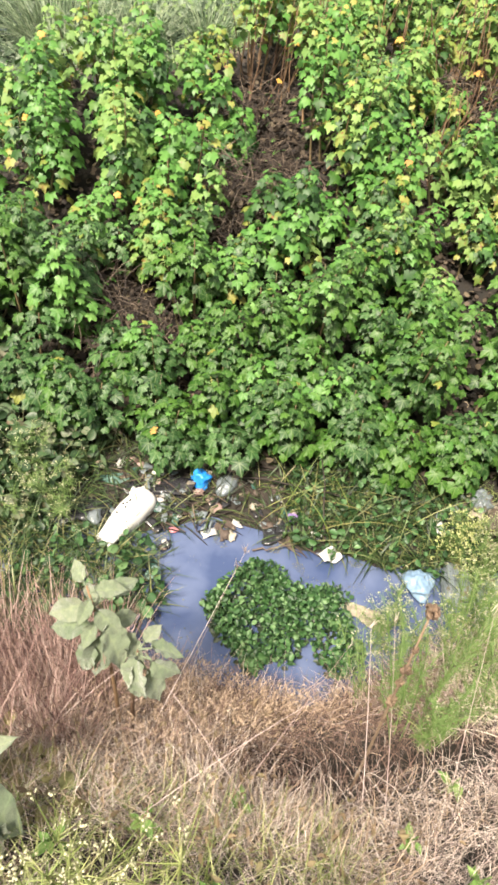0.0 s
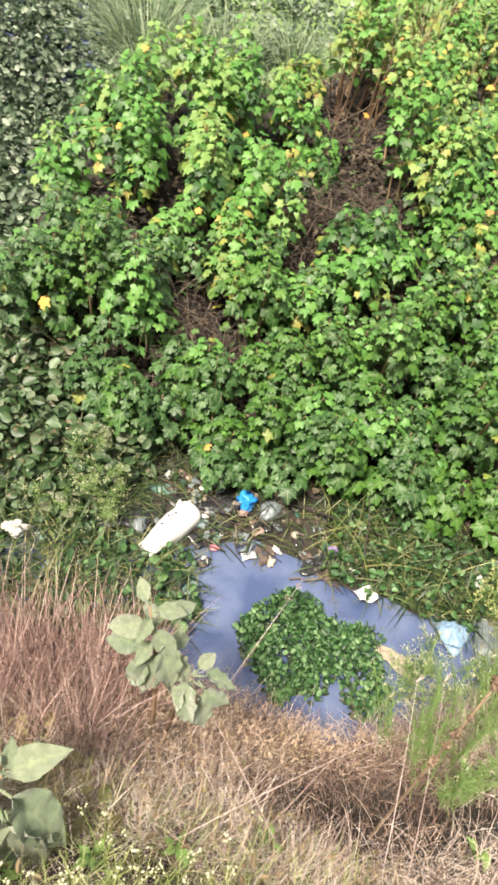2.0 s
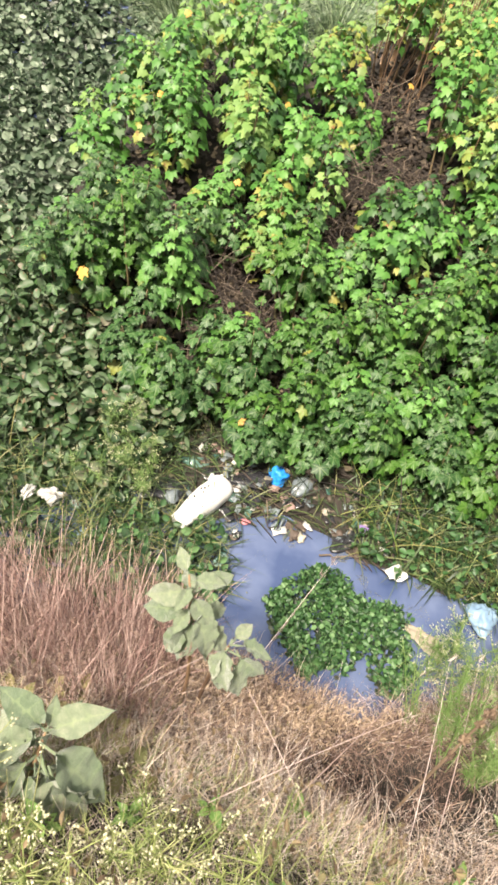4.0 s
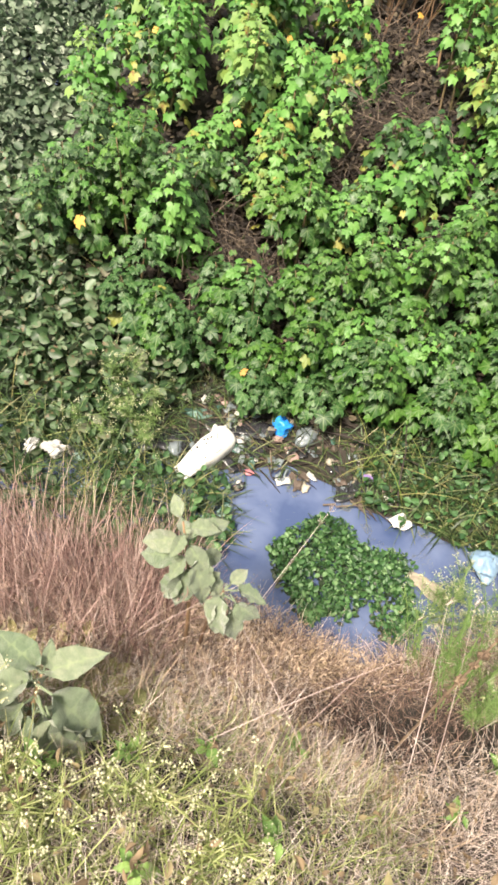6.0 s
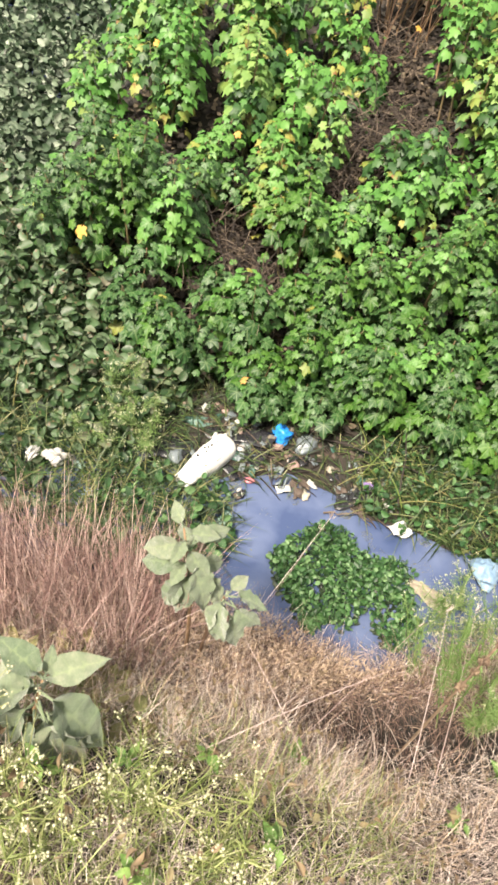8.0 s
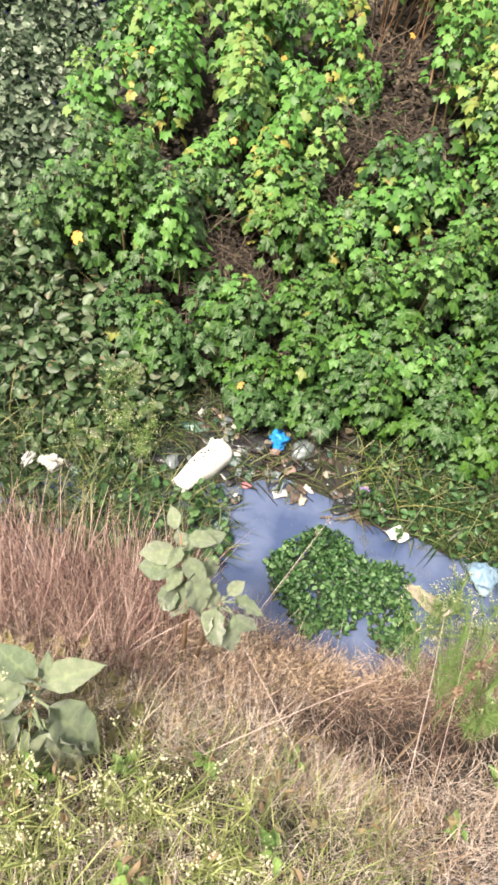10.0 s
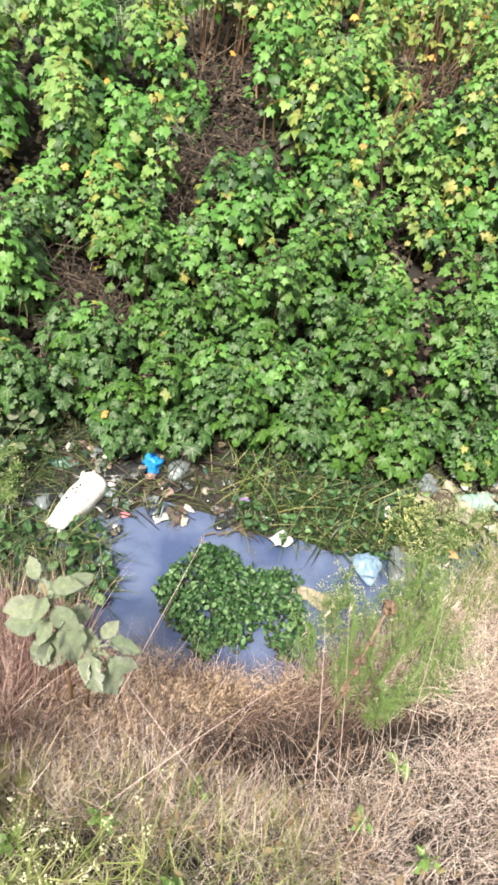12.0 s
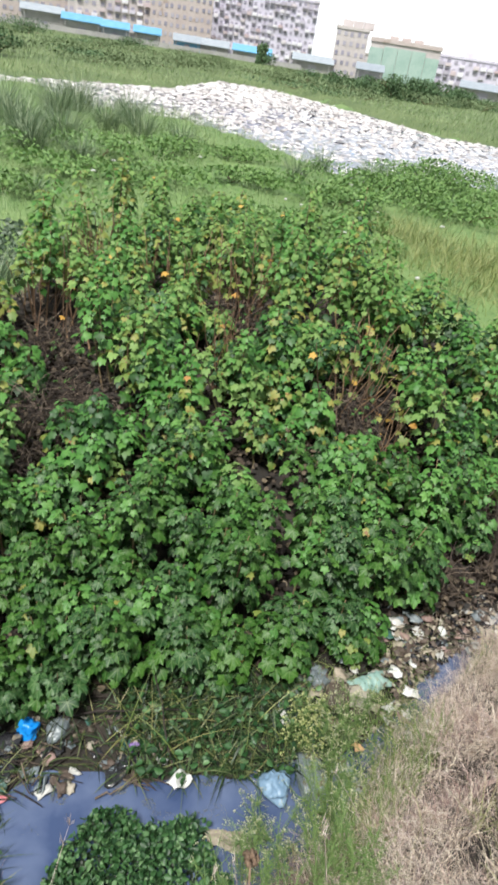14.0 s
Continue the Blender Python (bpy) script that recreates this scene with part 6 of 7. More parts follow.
BUD = (np.array([(0, 0, 0.5), (0.5, 0, 0.1), (-0.1, 0.5, 0.0), (-0.5, -0.1, 0.1), (0.1, -0.5, 0.0), (0, 0, -0.4)]), np.array([(0, 1, 2), (0, 2, 3), (0, 3, 4), (0, 4, 1), (5, 2, 1), (5, 3, 2), (5, 4, 3), (5, 1, 4)]))
for wx, wy, wh, ww, wk, ws, tilt, leafy, wlab in ((0.86, 0.9, 0.68, 0.26, 6, 1, (-0.14, 0.36), 60, "feathery green weed with pale yellow flower heads"), (1.0, 1.0, 0.7, 0.28, 6, 2, (0.0, 0.38), 60, "feathery green weed with pale yellow flower heads"),
                                              (1.14, 1.2, 0.62, 0.28, 7, 3, (-0.05, 0.3), 80, "bushy weed with yellow flower heads"), (1.34, 1.6, 0.48, 0.26, 8, 4, (0.0, 0.15), 90, "bushy weed with yellow flower heads"),
                                              (0.72, 1.04, 0.42, 0.18, 5, 5, (-0.1, 0.45), 40, "thin weed with a few pale flowers"), (0.98, 0.86, 0.4, 0.24, 9, 6, (0.05, 0.2), 110, "bushy feathery green weed on the bank"),
                                              (1.16, 1.0, 0.4, 0.24, 9, 7, (0.05, 0.2), 110, "bushy feathery green weed on the bank"), (0.86, 1.04, 0.3, 0.2, 7, 8, (0.0, 0.2), 110, "bushy feathery green weed on the bank")):
    weed(wx, wy, wh, ww, wk, ws, BLOSSOM, wlab, leafy, 3 if leafy < 100 else 1, bud=1.0, lean=tilt)
for wx, wy, ws in ((1.42, 1.74, 41), (1.02, 1.6, 42), (1.45, 1.95, 43), (1.7, 2.12, 44), (0.85, 1.45, 45)):
    weed(wx, wy, 0.5, 0.2, 8, ws, BLOSSOM, "bushy weed with pale yellow flower heads", 45, 12)
for wx, wy, ws in ((1.34, 2.06, 51), (1.46, 2.14, 52), (1.28, 2.16, 53), (1.4, 2.24, 54)):
    weed(wx, wy, 0.24, 0.14, 6, ws, BLOSSOM_YELLOW, "low weed thick with yellow flower heads", 16, 6, bud=1.7)
for wx, wy, ws in ((-1.15, 2.02, 11), (-1.32, 1.88, 12), (-1.02, 1.98, 13), (-1.3, 2.2, 14)):
    weed(wx, wy, 0.4, 0.18, 7, ws, BLOSSOM, "yellow-green weed flowering among hyacinth", 60, 7, bud=1.0)
for wx, wy, ws in ((-0.66, -0.02, 21), (-0.55, -0.08, 22), (-0.36, 0.06, 23), (-0.12, 0.0, 24), (-0.82, 0.02, 25), (-0.74, -0.1, 26)):
    weed(wx, wy, 0.3, 0.15, 8, ws, BLOSSOM_WHITE, "low olive weed with tiny cream flowers", 24, 6, green=OLIVE, bud=1.1)


def seed_stalk():
    ob = thing("seed_stalk", (0.62, 0.62, float(land(0.62, 0.62))), "brown dead flower stalk with knobbly seed heads", "weed")
    z0 = float(land(0.62, 0.62))
    top = Vector((0.47 - 0.62, 0.7 - 0.62, 1.8 - z0))
    pts = [Vector((0, 0, -0.02)).lerp(top, s) for s in (0, 0.25, 0.5, 0.75, 1.0)]
    part("stem", tube(pts, (0.006, 0.0055, 0.005, 0.004, 0.003), 6), SEEDHEAD, ob)
    for s, w in ((1.0, 0.042), (0.86, 0.02), (0.77, 0.034), (0.71, 0.028), (0.62, 0.032), (0.52, 0.026)):
        v, t = crumpled(s * 9, 4, 1.3)
        v = v + 0.09 * np.sin(v[:, ::-1] * 23 + s * 7)
        head = part("seed_head", (v * np.array((w, w, w * 1.5)), t), SEEDHEAD, ob)
        head.location = Vector((0, 0, 0)).lerp(top, s) - Vector((0, 0, w * 0.5))


seed_stalk()


def straw(a, b, sag, width=0.0016):
    """A single long pale grass stalk from a to b."""
    ob = thing("grass_stalk", a, "long pale dry grass stalk leaning over the bank", "grass", "single tall stalks")
    rel = tuple(np.array(b) - np.array(a))
    part("stalk", tube(arc((0, 0, -0.02), rel, sag, 8), [width * (1 - 0.09 * i) for i in range(8)], 5), STRAW, ob)
    tip = np.array(arc((0, 0, -0.02), rel, sag, 8)[-1])
    base = tip + rng.normal(0, 0.006, (14, 3))
    part("ear", blades(base, rng.uniform(0.02, 0.06, 14), 0.003, rng.uniform(0, 6.28, 14), rng.uniform(0.05, 0.35, 14), 0.3, 2), STRAW_PALE, ob)


def rooted(x, y):
    return (x, y, float(land(x, y)))


for a, b, sag in ((rooted(-0.28, 0.62), (0.0, 1.2, 1.15), 0.0), (rooted(-0.25, 0.66), (-0.02, 1.16, 1.1), -0.02), (rooted(0.56, 0.42), (0.48, 0.95, 1.2), 0.02), (rooted(0.62, 0.4), (0.52, 0.9, 1.35), 0.02),
                  (rooted(0.68, 0.22), (0.72, 0.78, 1.7), 0.02), (rooted(0.05, 0.35), (0.45, 0.95, 1.0), 0.05), (rooted(-0.3, 0.2), (0.35, 0.7, 1.2), 0.08), (rooted(0.85, 0.5), (0.8, 0.9, 1.5), 0.0),
                  (rooted(-0.7, 0.5), (-0.25, 0.75, 1.25), 0.05), (rooted(0.2, 0.3), (-0.3, 0.75, 1.1), 0.06), (rooted(1.3, 0.9), (1.1, 1.35, 1.0), 0.05), (rooted(-1.1, 0.6), (-1.0, 1.05, 1.2), 0.0)):
    straw(a, b, sag)


# ---- litter in and beside the ditch ----
def lump_thing(name, place, size, turn, mat, label, category, seed, detail=3, ridge=0.4, group="litter in the ditch"):
    v, t = crumpled(seed, detail, ridge)
    v = v * (1.0, 1.0, 1.0) / max(np.ptp(v[:, 0]), np.ptp(v[:, 1]))
    return thing(name, place, label, category, group, shape=(v * np.array(size), t), mat=mat, turn=turn)


def wrapper(name, place, w, h, turn, mat, label, seed, category="wrapper", curl=0.3, ragged=1.0):
    """A bent piece of sheet with thickness."""
    n, m = 7, 5
    g = np.array([[(i / (n - 1) - 0.5) * w, (j / (m - 1) - 0.5) * h] for j in range(m) for i in range(n)])
    g = np.array([(a + ragged * 0.3 * w * noise.noise((a / w * 1.9, b / h * 1.9, seed * 1.7)) + ragged * 0.1 * w * noise.noise((a / w * 6, b / h * 6, seed)), b + ragged * 0.34 * h * noise.noise((a / w * 1.9 + 9, b / h * 1.9, seed * 2.3)) + ragged * 0.1 * h * noise.noise((a / w * 6, b / h * 6 + 5, seed))) for a, b in g])
    z = np.array([curl * 0.35 * w * noise.noise((a / w * 1.7 + seed * 3.1, b / h * 1.5, seed)) + 0.06 * w * noise.noise((a / w * 5, b / h * 5 + seed, 3)) for a, b in g])
    z -= z.min() - 0.004
    top = np.column_stack([g, z + 0.003])
    low = np.column_stack([g, z])
    k = n * m
    i = np.array([j * n + c for j in range(m - 1) for c in range(n - 1)])
    tr = np.concatenate([np.stack([i, i + 1, i + n + 1], 1), np.stack([i, i + n + 1, i + n], 1)])
    rim = list(range(n)) + [r * n + n - 1 for r in range(1, m)] + [(m - 1) * n + c for c in range(n - 2, -1, -1)] + [r * n for r in range(m - 2, 0, -1)]
    side = []
    for a, b in zip(rim, rim[1:] + rim[:1]):
        side += [(a, a + k, b + k), (a, b + k, b)]
    return thing(name, place, label, category, "litter in the ditch", shape=(np.concatenate([top, low]), np.concatenate([tr, tr[:, ::-1] + k, np.array(side)])), mat=mat, turn=turn)


def folded_bag(place, w, h, turn, mat, label, seed):
    """A limp bag lying spread out, with long folds down its length and a ragged mouth."""
    n, m = 19, 9
    top, low = [], []
    for j in range(m):
        for i in range(n):
            u, v = i / (n - 1) - 0.5, j / (m - 1) - 0.5
            a = u * w * (1 + 0.12 * math.sin(5 * v + seed)) + 0.01 * noise.noise((v * 6, u * 3, seed))
            b = v * h + (0.03 * noise.noise((u * 9, seed, 1)) if j in (0, m - 1) else 0.0)
            puff = (1 - (2 * u) ** 4) * (1 - (2 * v) ** 4)
            z = 0.05 * puff + 0.011 * math.sin(u * 34 + 2 * v + seed) * puff + 0.02 * noise.noise((u * 3, v * 3, seed * 2)) * puff
            top.append((a, b, 0.006 + max(z, 0)))
            low.append((a, b, 0.0))
    k = n * m
    i = np.array([j * n + c for j in range(m - 1) for c in range(n - 1)])
    tr = np.concatenate([np.stack([i, i + 1, i + n + 1], 1), np.stack([i, i + n + 1, i + n], 1)])
    rim = list(range(n)) + [r * n + n - 1 for r in range(1, m)] + [(m - 1) * n + c for c in range(n - 2, -1, -1)] + [r * n for r in range(m - 2, 0, -1)]
    side = []
    for a, b in zip(rim, rim[1:] + rim[:1]):
        side += [(a, a + k, b + k), (a, b + k, b)]
    return thing("plastic_bag", place, label, "bag", "litter in the ditch", shape=(np.array(top + low), np.concatenate([tr, tr[:, ::-1] + k, np.array(side)])), mat=mat, turn=turn)


def bottle(place, length, turn, mat, label):
    prof = [(0.0, 0.1), (0.04, 0.13), (0.3, 0.125), (0.34, 0.118), (0.6, 0.13), (0.78, 0.1), (0.88, 0.05), (0.98, 0.048)]
    ob = thing("plastic_bottle", place, label, "bottle", "litter in the ditch", turn=turn)
    part("body", tube([(length * s, 0, 0.12 * length) for s, _ in prof], [length * q for _, q in prof], 12), mat, ob)
    part("cap", tube([(length * 0.985, 0, 0.12 * length), (length * 1.06, 0, 0.12 * length)], [0.055 * length] * 2, 10), BLUE, ob)


def white_sack():
    """A stuffed white sack lying at the water's edge: bulging body, gathered ear at one end, open torn mouth at the other."""
    ob = thing("sack", (-0.66, 1.97, 0.0), "stuffed white plastic sack with dark specks lying at the water's edge", "sack", turn=63)
    rows, ring, vs, ts = 30, 28, [], []
    for i in range(rows):
        u = 1 - (1 - i / (rows - 1)) ** 1.6
        cap = max(0.0, 1 - max(0.0, (u - 0.78) / 0.22) ** 3) ** 0.4
        wide = (0.054 + 0.03 * float(smooth(0.0, 0.6, u))) * (0.12 + 0.88 * cap)
        thick = (0.02 + 0.062 * float(smooth(0.0, 0.5, u))) * (0.1 + 0.9 * cap)
        for k in range(ring):
            a = 2 * math.pi * k / ring
            c, d = math.cos(a), math.sin(a)
            y, z = wide * math.copysign(abs(c) ** 0.8, c), thick * math.copysign(abs(d) ** 0.8, d)
            x = -0.21 + 0.43 * u + 0.007 * math.sin(9 * c) * (u < 0.05)
            crease = 0.03 * noise.noise((x * 11, y * 11, z * 9)) + 0.006 * math.sin(70 * y + 20 * x) * (1 - float(smooth(0.0, 0.5, u)))
            vs.append((x, y * (1 + 2 * crease), max(-0.01, z * (1 + 4 * crease) + 0.07 + 1.5 * crease * thick)))
    for i in range(rows - 1):
        for k in range(ring):
            a, b = i * ring + k, i * ring + (k + 1) % ring
            ts += [(a, b, b + ring), (a, b + ring, a + ring)]
    for i, flip in ((0, 1), (rows - 1, -1)):
        vs.append(tuple(np.mean(vs[i * ring:(i + 1) * ring], 0) + np.array((0.03 if i == 0 else -0.01, 0, 0))))
        ts += [(len(vs) - 1, i * ring + (k + 1) % ring, i * ring + k)[::flip] for k in range(ring)]
    body = part("body", (np.array(vs), np.array(ts)), SACK, ob)
    for ex, ey, grow in ((0.17, 0.085, 1.3), (0.215, 0.045, 1.1)):
        ear = crumpled(2.5 + ex, 3, 0.2)
        e = part("corner_knot", (ear[0] * np.array((0.042, 0.036, 0.04)) * grow, ear[1]), SACK, ob)
        e.location = (ex, ey, 0.075)
    for px, py in ((0.02, 0.02), (0.05, 0.035), (0.075, 0.03), (-0.04, 0.035), (0.035, 0.05)):
        d = crumpled(px * 50, 1, 0.5)
        e = part("speck", (d[0] * np.array((0.026, 0.02, 0.014)), d[1]), BLACK, body)
        e.location = (px, py, 0.146 - 3 * py * py)


white_sack()
lump_thing("plastic_bag", (-0.27, 2.34, 0.03), (0.15, 0.14, 0.13), 20, BLUE, "bright blue crumpled plastic bag", "bag", 1.3, 4, 0.4)
lump_thing("plastic_bag", (-0.1, 2.34, 0.03), (0.2, 0.14, 0.1), 60, GREY, "translucent grey plastic bag half filled", "bag", 2.1)
lump_thing("plastic_bag", (-0.8, 2.26, 0.02), (0.24, 0.1, 0.08), 10, DARK_GREEN, "dark green translucent plastic bag", "bag", 3.2)
lump_thing("plastic_bag", (-0.85, 2.04, 0.0), (0.2, 0.24, 0.07), 40, BLACK, "wet black plastic bag under the sack", "bag", 4.4)
lump_thing("plastic_bag", (-0.84, 1.96, 0.03), (0.13, 0.1, 0.06), 80, GREY, "crumpled grey plastic film", "bag", 4.9)
lump_thing("plastic_scrap", (-0.37, 1.985, 0.0), (0.09, 0.045, 0.025), 25, PINK, "small pink plastic scrap at the waterline", "scrap", 5.2, 2, 0.2)
wrapper("wrapper", (-0.17, 2.2, 0.03), 0.1, 0.06, 120, SALMON, "faded pink wrapper lying on mud", 1)
wrapper("wrapper", (0.57, 1.95, 0.02), 0.13, 0.08, 30, FOAM, "folded white plastic sheet floating by the bank", 2, curl=1.4, ragged=0.35)
wrapper("wrapper", (0.34, 2.18, 0.04), 0.08, 0.06, 10, PURPLE, "purple and white wrapper on the mud", 3, curl=0.8)
wrapper("board", (0.76, 1.63, -0.008), 0.16, 0.1, -12, SODDEN, "sodden beige board floating beside the hyacinth", 71, "board", 1.2)
wrapper("board", (0.88, 1.58, -0.004), 0.11, 0.09, 55, SODDEN, "broken piece of sodden beige board", 72, "board", 0.7)
lump_thing("plastic_bag", (1.11, 1.84, 0.03), (0.2, 0.22, 0.12), 8, PALE_BLUE, "pale blue crumpled plastic bag in the shallows", "bag", 6.3, 4, 0.5)
folded_bag((1.34, 1.9, 0.03), 0.17, 0.3, -6, GREY, "pale grey plastic film in the shallows", 2)
folded_bag((1.5, 1.82, 0.1), 0.15, 0.26, 4, GREY, "wet grey plastic bag at the foot of the bank", 3)
lump_thing("plastic_bag", (-0.44, 1.66, 0.03), (0.1, 0.09, 0.05), 40, TEAL, "pale teal plastic film among weeds", "bag", 7.7)
lump_thing("foam_block", (-1.47, 1.66, 0.08), (0.18, 0.12, 0.11), 30, WHITE, "white crumpled foam packaging", "packaging", 8.1, 4, 0.9)
lump_thing("foam_block", (-1.6, 1.63, 0.08), (0.12, 0.09, 0.08), 70, WHITE, "white crumpled foam packaging", "packaging", 8.6, 4, 0.9)
lump_thing("plastic_bag", (-1.33, 1.68, 0.07), (0.08, 0.06, 0.04), 0, TEAL, "blue-green plastic scrap in wet weeds", "bag", 9.1)
lump_thing("plastic_bag", (-1.2, 1.55, 0.0), (0.16, 0.13, 0.03), 0, PALE_BLUE, "pale blue plastic film under the water's edge", "bag", 9.5)
folded_bag((1.53, 2.49, 0.1), 0.16, 0.12, -40, GREY, "dirty pale grey plastic bag on the mud", 5)
wrapper("plastic_cup", (1.24, 2.24, 0.1), 0.05, 0.12, 10, WHITE, "crushed white plastic cup", 73, "cup", 1.2)
folded_bag((1.9, 2.44, 0.09), 0.3, 0.13, 14, TEAL, "pale teal plastic bag on the mud", 11)
lump_thing("carton", (1.66, 2.36, 0.05), (0.26, 0.2, 0.11), 50, BROWN, "sodden brown carton lying in the mud", "carton", 12.2)
wrapper("wrapper", (2.13, 2.31, 0.11), 0.11, 0.08, -30, FOAM, "torn white foam tray lying in grass", 61, "tray", 1.3)
wrapper("wrapper", (1.94, 2.21, 0.1), 0.09, 0.07, 20, WHITE, "creased white wrapper lying in grass", 62, curl=1.4)
wrapper("wrapper", (1.64, 1.98, 0.12), 0.06, 0.05, 0, ORANGE, "crumpled orange wrapper in grass", 63, curl=1.5)
lump_thing("plastic_bag", (1.78, 2.34, 0.08), (0.24, 0.2, 0.06), 0, BEIGE, "beige sodden plastic film trodden into mud", "bag", 14.4)
bottle((-0.02, 2.42, 0.01), 0.2, 70, GREY, "clear crushed plastic bottle")
bottle((2.4, 2.75, 0.02), 0.22, 150, GREY, "clear crushed plastic bottle")
bottle((-0.6, 2.25, 0.02), 0.2, -20, GREY, "clear dirty plastic bottle")
lump_thing("plastic_bag", (2.54, 3.02, 0.04), (0.1, 0.1, 0.07), 0, YELLOW, "small yellow plastic bag on the rubbish", "bag", 15.1)


for hx, hd, hw, hm, hl in ((2.12, 0.16, 0.13, FOAM, "crumpled white plastic bag on the heap"), (2.28, 0.12, 0.11, FOAM, "clean white foam lump on the heap"), (2.45, 0.2, 0.1, WHITE, "crumpled white plastic on the heap"), (2.42, 0.34, 0.13, GREY, "grey translucent bag on the heap"),
                           (2.62, 0.12, 0.12, FOAM, "white torn foam on the heap"), (2.66, 0.28, 0.15, PALE_BLUE, "faded blue plastic on the heap"), (2.85, 0.18, 0.16, WHITE, "white plastic bag on the heap"), (3.0, 0.1, 0.14, GREY, "grey plastic bag at the end of the ditch"),
                           (2.3, 0.3, 0.1, SALMON, "faded pink packet on the heap"), (2.2, 0.26, 0.12, BROWN, "sodden brown carton on the heap"), (2.54, 0.26, 0.1, SALMON, "faded pink plastic on the heap"), (2.95, 0.3, 0.16, BEIGE, "beige plastic sheet on the heap")):
    hy = float(far_edge(hx)) + hd
    lump_thing("heap_litter", (hx, hy, float(land(hx, hy)) + 0.04), (hw, 0.75 * hw, 0.5 * hw), 137 * hx, hm, hl, "rubbish", 7 * hx, 3, 0.7)


def scatter_litter(x0, x1, y0, y1, count, seed, bright=False, big=1.0):
    """Small scraps, each a thing of its own, over a strip of shore."""
    r = random.Random(seed)
    for k in range(count):
        px, py = r.uniform(x0, x1), r.uniform(y0, y1)
        z = max(0.0, float(land(px, py))) + (0.04 if bright else 0.005)
        mat, word = r.choice([(FOAM, "clean white"), (WHITE, "white"), (GREY, "grey"), (BEIGE, "beige"), (BEIGE, "beige"), (BROWN, "brown"), (SALMON, "faded pink"), (SODDEN, "sodden beige"), (SODDEN, "sodden beige"), (BROWN, "brown"), (BROWN, "brown")] if bright and r.random() < 0.75 else [(WHITE, "white"), (GREY, "grey"), (GREY, "grey"), (BEIGE, "beige"), (BROWN, "brown"), (BROWN, "brown"), (SALMON, "faded pink"), (DARK_GREEN, "dark green"), (BLACK, "black"), (BLACK, "black")])
        if r.random() < 0.78:
            wrapper("wrapper", (px, py, z), big * r.uniform(0.03, 0.1), big * r.uniform(0.025, 0.065), r.uniform(0, 360), mat, word + " scrap of wrapping on the shore", k + seed, curl=r.uniform(0.4, 1.4))
        else:
            lump_thing("plastic_scrap", (px, py, z), (r.uniform(0.03, 0.09), r.uniform(0.02, 0.07), r.uniform(0.015, 0.045)), r.uniform(0, 360), mat, word + " crumpled plastic scrap on the shore", "scrap", k * 1.7 + seed, 3, 1.0)


scatter_litter(-0.8, 0.5, 1.98, 2.42, 95, 1)
scatter_litter(-0.62, -0.4, 1.35, 1.9, 12, 2)
scatter_litter(1.35, 2.2, 2.02, 2.62, 70, 3, True, 1.1)
scatter_litter(2.05, 3.2, 2.64, 3.12, 150, 4, True, 1.1)
scatter_litter(-1.7, -1.0, 1.55, 2.0, 10, 5)


def rubbish_crumbs():
    """Torn card, sticks, film and mud trodden into the heap at the end of the ditch."""
    r = np.random.default_rng(23)
    for name, mat, count, label in (("card_crumbs", BROWN, 420, "torn brown card trodden into the heap"), ("film_crumbs", SODDEN, 150, "sodden beige shreds trodden into the heap"), ("black_crumbs", BLACK, 170, "wet black shreds trodden into the heap")):
        mats = []
        for _ in range(count):
            u, v = r.random(), r.random()
            x = 2.05 + 1.15 * u
            y = float(far_edge(x)) + 0.4 * v - 0.06
            z = max(0.0, float(land(x, y))) + 0.02 + 0.1 * r.random() * (1 - abs(2 * v - 1))
            mats.append(np.array(pose(x, y, z, r.normal(0, 30), r.normal(0, 30), r.uniform(0, 360)) @ Matrix.Diagonal((r.uniform(0.03, 0.11), r.uniform(0.015, 0.05), r.uniform(0.02, 0.05), 1))))
        thing(name, (0, 0, 0), label, "rubbish", kind="stuff", shape=join([spread(flat_lump(k), mats[k::5]) for k in range(5)]), mat=mat)


rubbish_crumbs()


def branch(a, b, width, sag, label):
    ob = thing("branch", a, label, "branch", "fallen branches")
    part("wood", tube(arc((0, 0, 0), tuple(np.array(b) - np.array(a)), sag, 7, 0.012), [width * (1 - 0.1 * i) for i in range(7)], 7), TWIG, ob)


branch((2.2, 3.06, 0.2), (2.85, 3.1, 0.26), 0.042, 0.0, "dark rotting log lying over rubbish")
branch((2.35, 3.25, 0.2), (3.25, 3.1, 0.2), 0.016, 0.03, "dark rotting branch lying over rubbish")
branch((3.1, 3.3, 0.15), (3.6, 3.9, 0.6), 0.012, 0.05, "grey bare branch leaning on shrubs")
branch((3.05, 3.55, 0.3), (3.8, 3.75, 0.35), 0.01, 0.05, "grey bare branch lying on dead brush")
branch((2.5, 3.4, 0.15), (3.4, 3.45, 0.25), 0.009, 0.05, "dry brown branch lying over rubbish")
branch((2.9, 3.0, 0.05), (3.5, 3.6, 0.4), 0.01, 0.08, "thin bare branch leaning on shrubs")
branch((-0.2, 2.42, 0.05), (0.75, 2.3, 0.1), 0.007, 0.08, "yellowed reed stem fallen along the shore")
branch((0.55, 1.98, 0.04), (0.42, 2.7, 0.3), 0.006, 0.05, "yellowed reed stem fallen along the shore")
branch((0.1, 1.93, 0.02), (0.4, 1.97, 0.03), 0.006, 0.03, "curved green reed stem floating in the water")


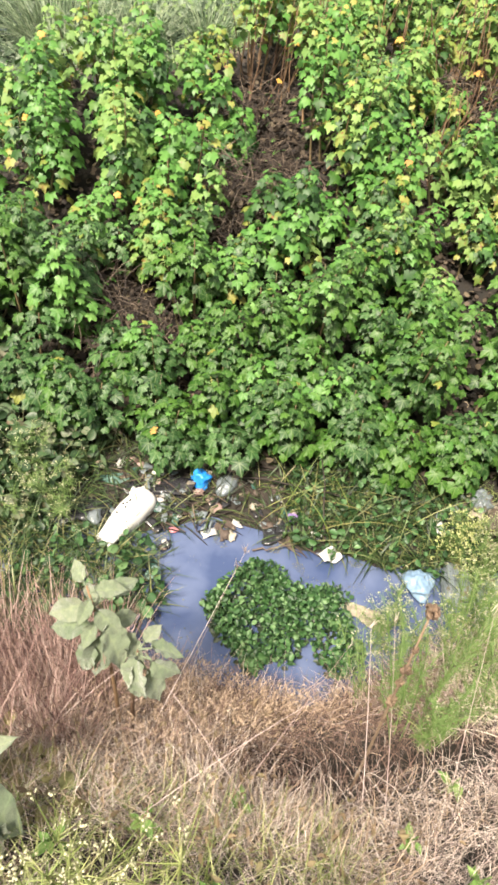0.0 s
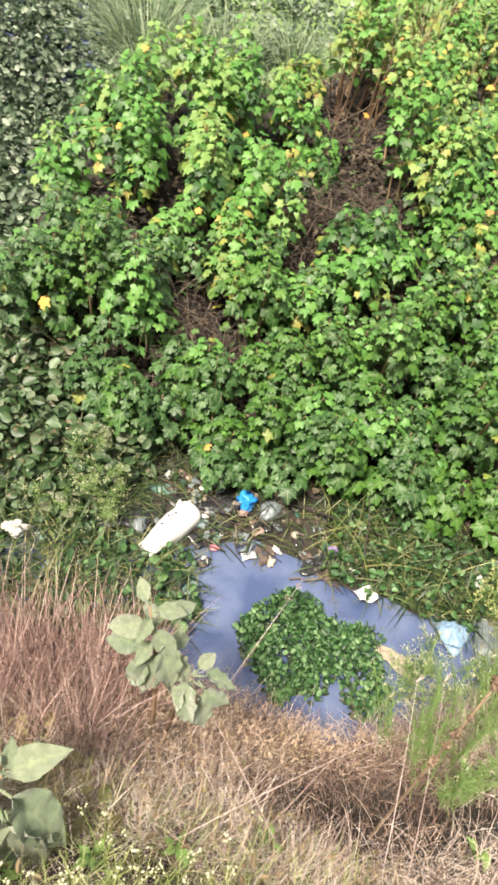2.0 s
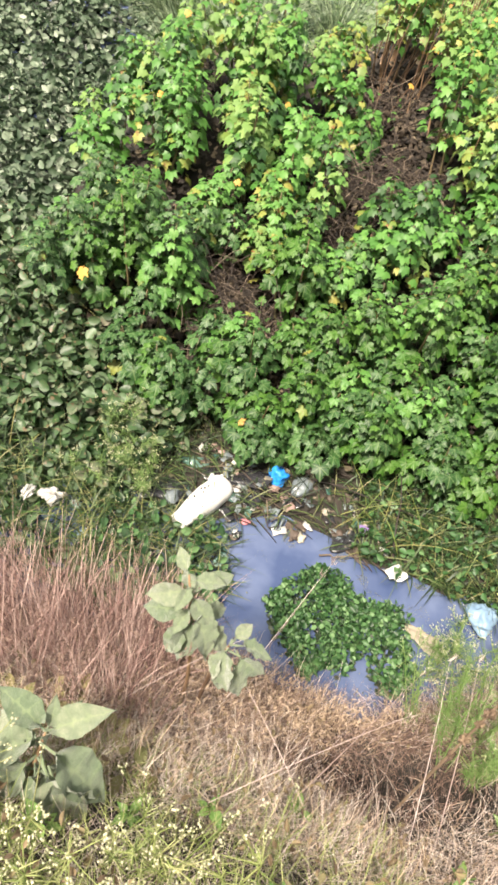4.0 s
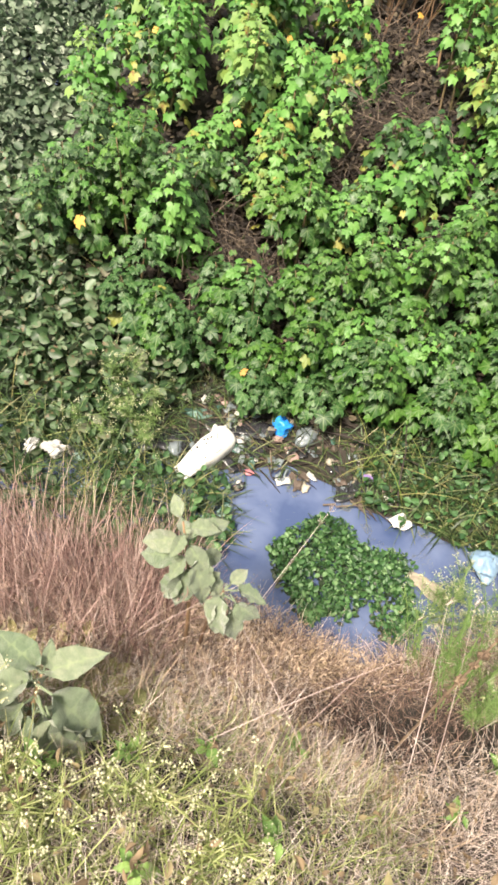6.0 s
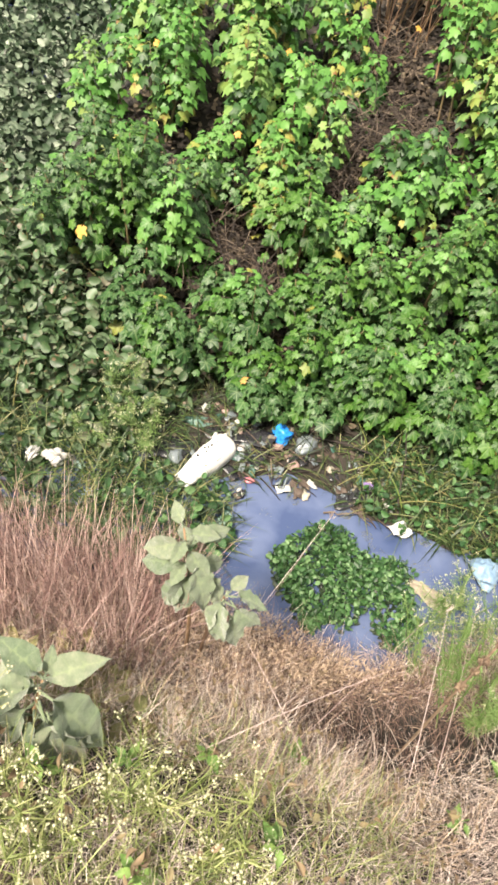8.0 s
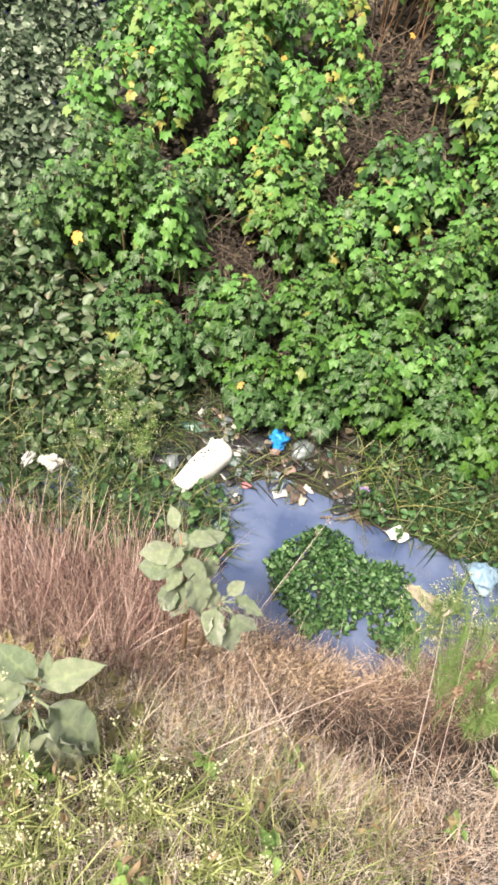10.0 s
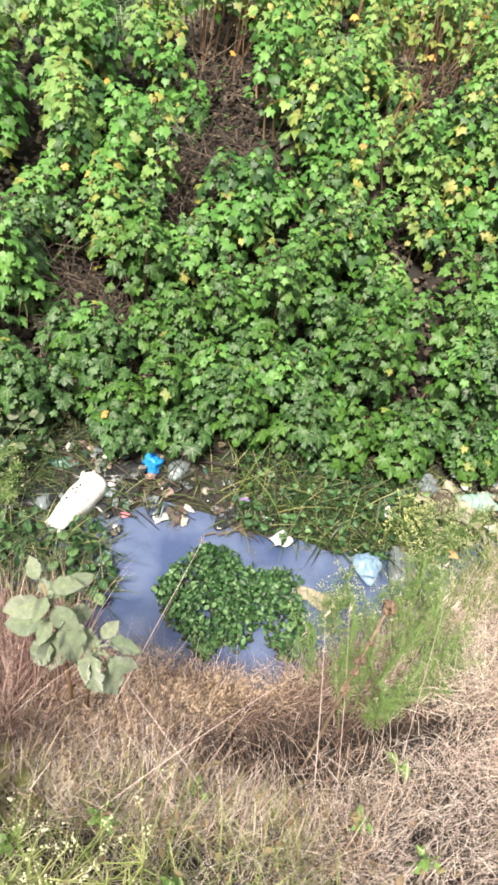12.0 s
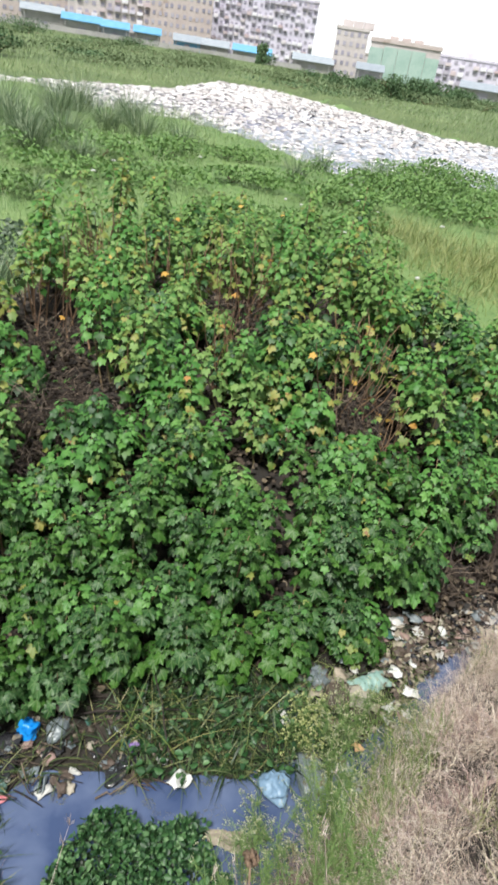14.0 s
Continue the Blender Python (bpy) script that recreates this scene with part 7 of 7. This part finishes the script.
def shore_sticks():
    """Bits of stalk and stick washed up between the sack and the shrubs."""
    r = np.random.default_rng(31)
    rods = []
    for _ in range(150):
        x = r.uniform(-0.95, 0.55)
        y = float(far_edge(x)) + r.uniform(0.0, 0.45)
        z, a, q = max(0.0, float(land(x, y))) + r.uniform(0.005, 0.03), r.normal(0.1, 0.6), r.uniform(0.04, 0.2)
        d = np.array((math.cos(a) * q, math.sin(a) * q, r.normal(0, 0.01)))
        rods.append(tube([(x, y, z), tuple(np.array((x, y, z)) + d * 0.5 + (0, 0, 0.006)), tuple(np.array((x, y, z)) + d)], (0.004, 0.0045, 0.002), 4))
    thing("stick_litter", (0, 0, 0), "brown sticks and stalks washed up on the shore", "sticks", kind="stuff", shape=join(rods), mat=TWIG)


shore_sticks()


def shore_film(x, y, w, h, turn, mat, label, seed):
    wrapper("plastic_film", (x, y, max(0.0, float(land(x, y))) + 0.004), w, h, turn, mat, label, seed, "film", 0.5)


for k, (fx, fy, fw, fh, ft, fm, fl) in enumerate((
        (-0.92, 2.0, 0.3, 0.2, 30, BLACK, "wet black plastic film beside the sack"), (-0.62, 2.18, 0.22, 0.12, -20, BLACK, "wet black plastic film on the mud"),
        (-0.45, 2.25, 0.24, 0.1, 10, BLACK, "wet black sheet under the shrubs"), (-0.38, 2.15, 0.16, 0.1, 70, BLACK, "wet black plastic film on the mud"),
        (0.22, 2.06, 0.14, 0.1, 30, BLACK, "wet black film at the waterline"), (0.3, 2.12, 0.14, 0.1, 80, BLACK, "wet black plastic film on the mud"),
        (1.35, 2.35, 0.2, 0.14, 30, GREY, "grey plastic film on the mud"), (1.75, 2.45, 0.24, 0.2, 10, BEIGE, "beige sodden sheet among litter"),
        (2.5, 3.1, 0.3, 0.15, 20, BROWN, "brown sodden sheet among litter"), (2.9, 3.2, 0.26, 0.14, -30, BLACK, "wet black plastic film among litter"))):
    shore_film(fx, fy, fw, fh, ft, fm, fl, 40 + k)


def floating_scum():
    """Small chips, seeds and duckweed that gather along the far waterline."""
    n = 9000
    x = rng.uniform(-0.75, 0.9, n)
    y = far_edge(x) - np.abs(rng.normal(0, 0.1, n)) + 0.02
    keep = rough_noise(x, y, 6.0, 63.0) > 0.22
    x, y = x[keep], y[keep]
    mats = [np.array(pose(a, b, 0.002, 0, 0, rng.uniform(0, 360)) @ Matrix.Diagonal((rng.uniform(0.002, 0.008), rng.uniform(0.002, 0.006), 0.002, 1))) for a, b in zip(x, y)]
    thing("floating_scum", (0, 0, 0), "greenish beige scum of seeds and chips along the waterline", "scum", kind="stuff", shape=spread(BUD, mats), mat=SCUM)
    n = 420
    x = rng.uniform(-0.5, 0.9, n)
    y = near_edge(x) + np.abs(rng.normal(0, 0.12, n))
    mats = [np.array(pose(a, b, 0.002, 0, 0, rng.uniform(0, 360)) @ Matrix.Diagonal((rng.uniform(0.006, 0.02), rng.uniform(0.005, 0.012), 0.006, 1))) for a, b in zip(x, y)]
    thing("floating_chaff", (0, 0, 0), "brown chaff floating by the near shore", "scum", kind="stuff", shape=spread(BUD, mats), mat=SCUM)


SCUM = material("scum", [(0.06, 0.07, 0.034), (0.128, 0.14, 0.076), (0.225, 0.226, 0.153), (0.098, 0.078, 0.06)], 0.8, 20, vary=0.9)
floating_scum()


def marsh_scraps():
    """White scraps caught in the marsh grass."""
    r = random.Random(77)
    for k in range(26):
        y = r.uniform(9.5, 24)
        x = r.uniform(0.0, 0.55) * y + r.uniform(-1, 1)
        z = float(land(x, y)) + r.uniform(0.25, 0.45)
        bush = lump_thing("plastic_scrap", (x, y, z), (0.08 + y * 0.004, 0.07 + y * 0.003, 0.06), r.uniform(0, 360), WHITE, "white plastic scrap caught in marsh grass", "scrap", k * 2.3, 2, 0.5, "scraps in the marsh")


marsh_scraps()
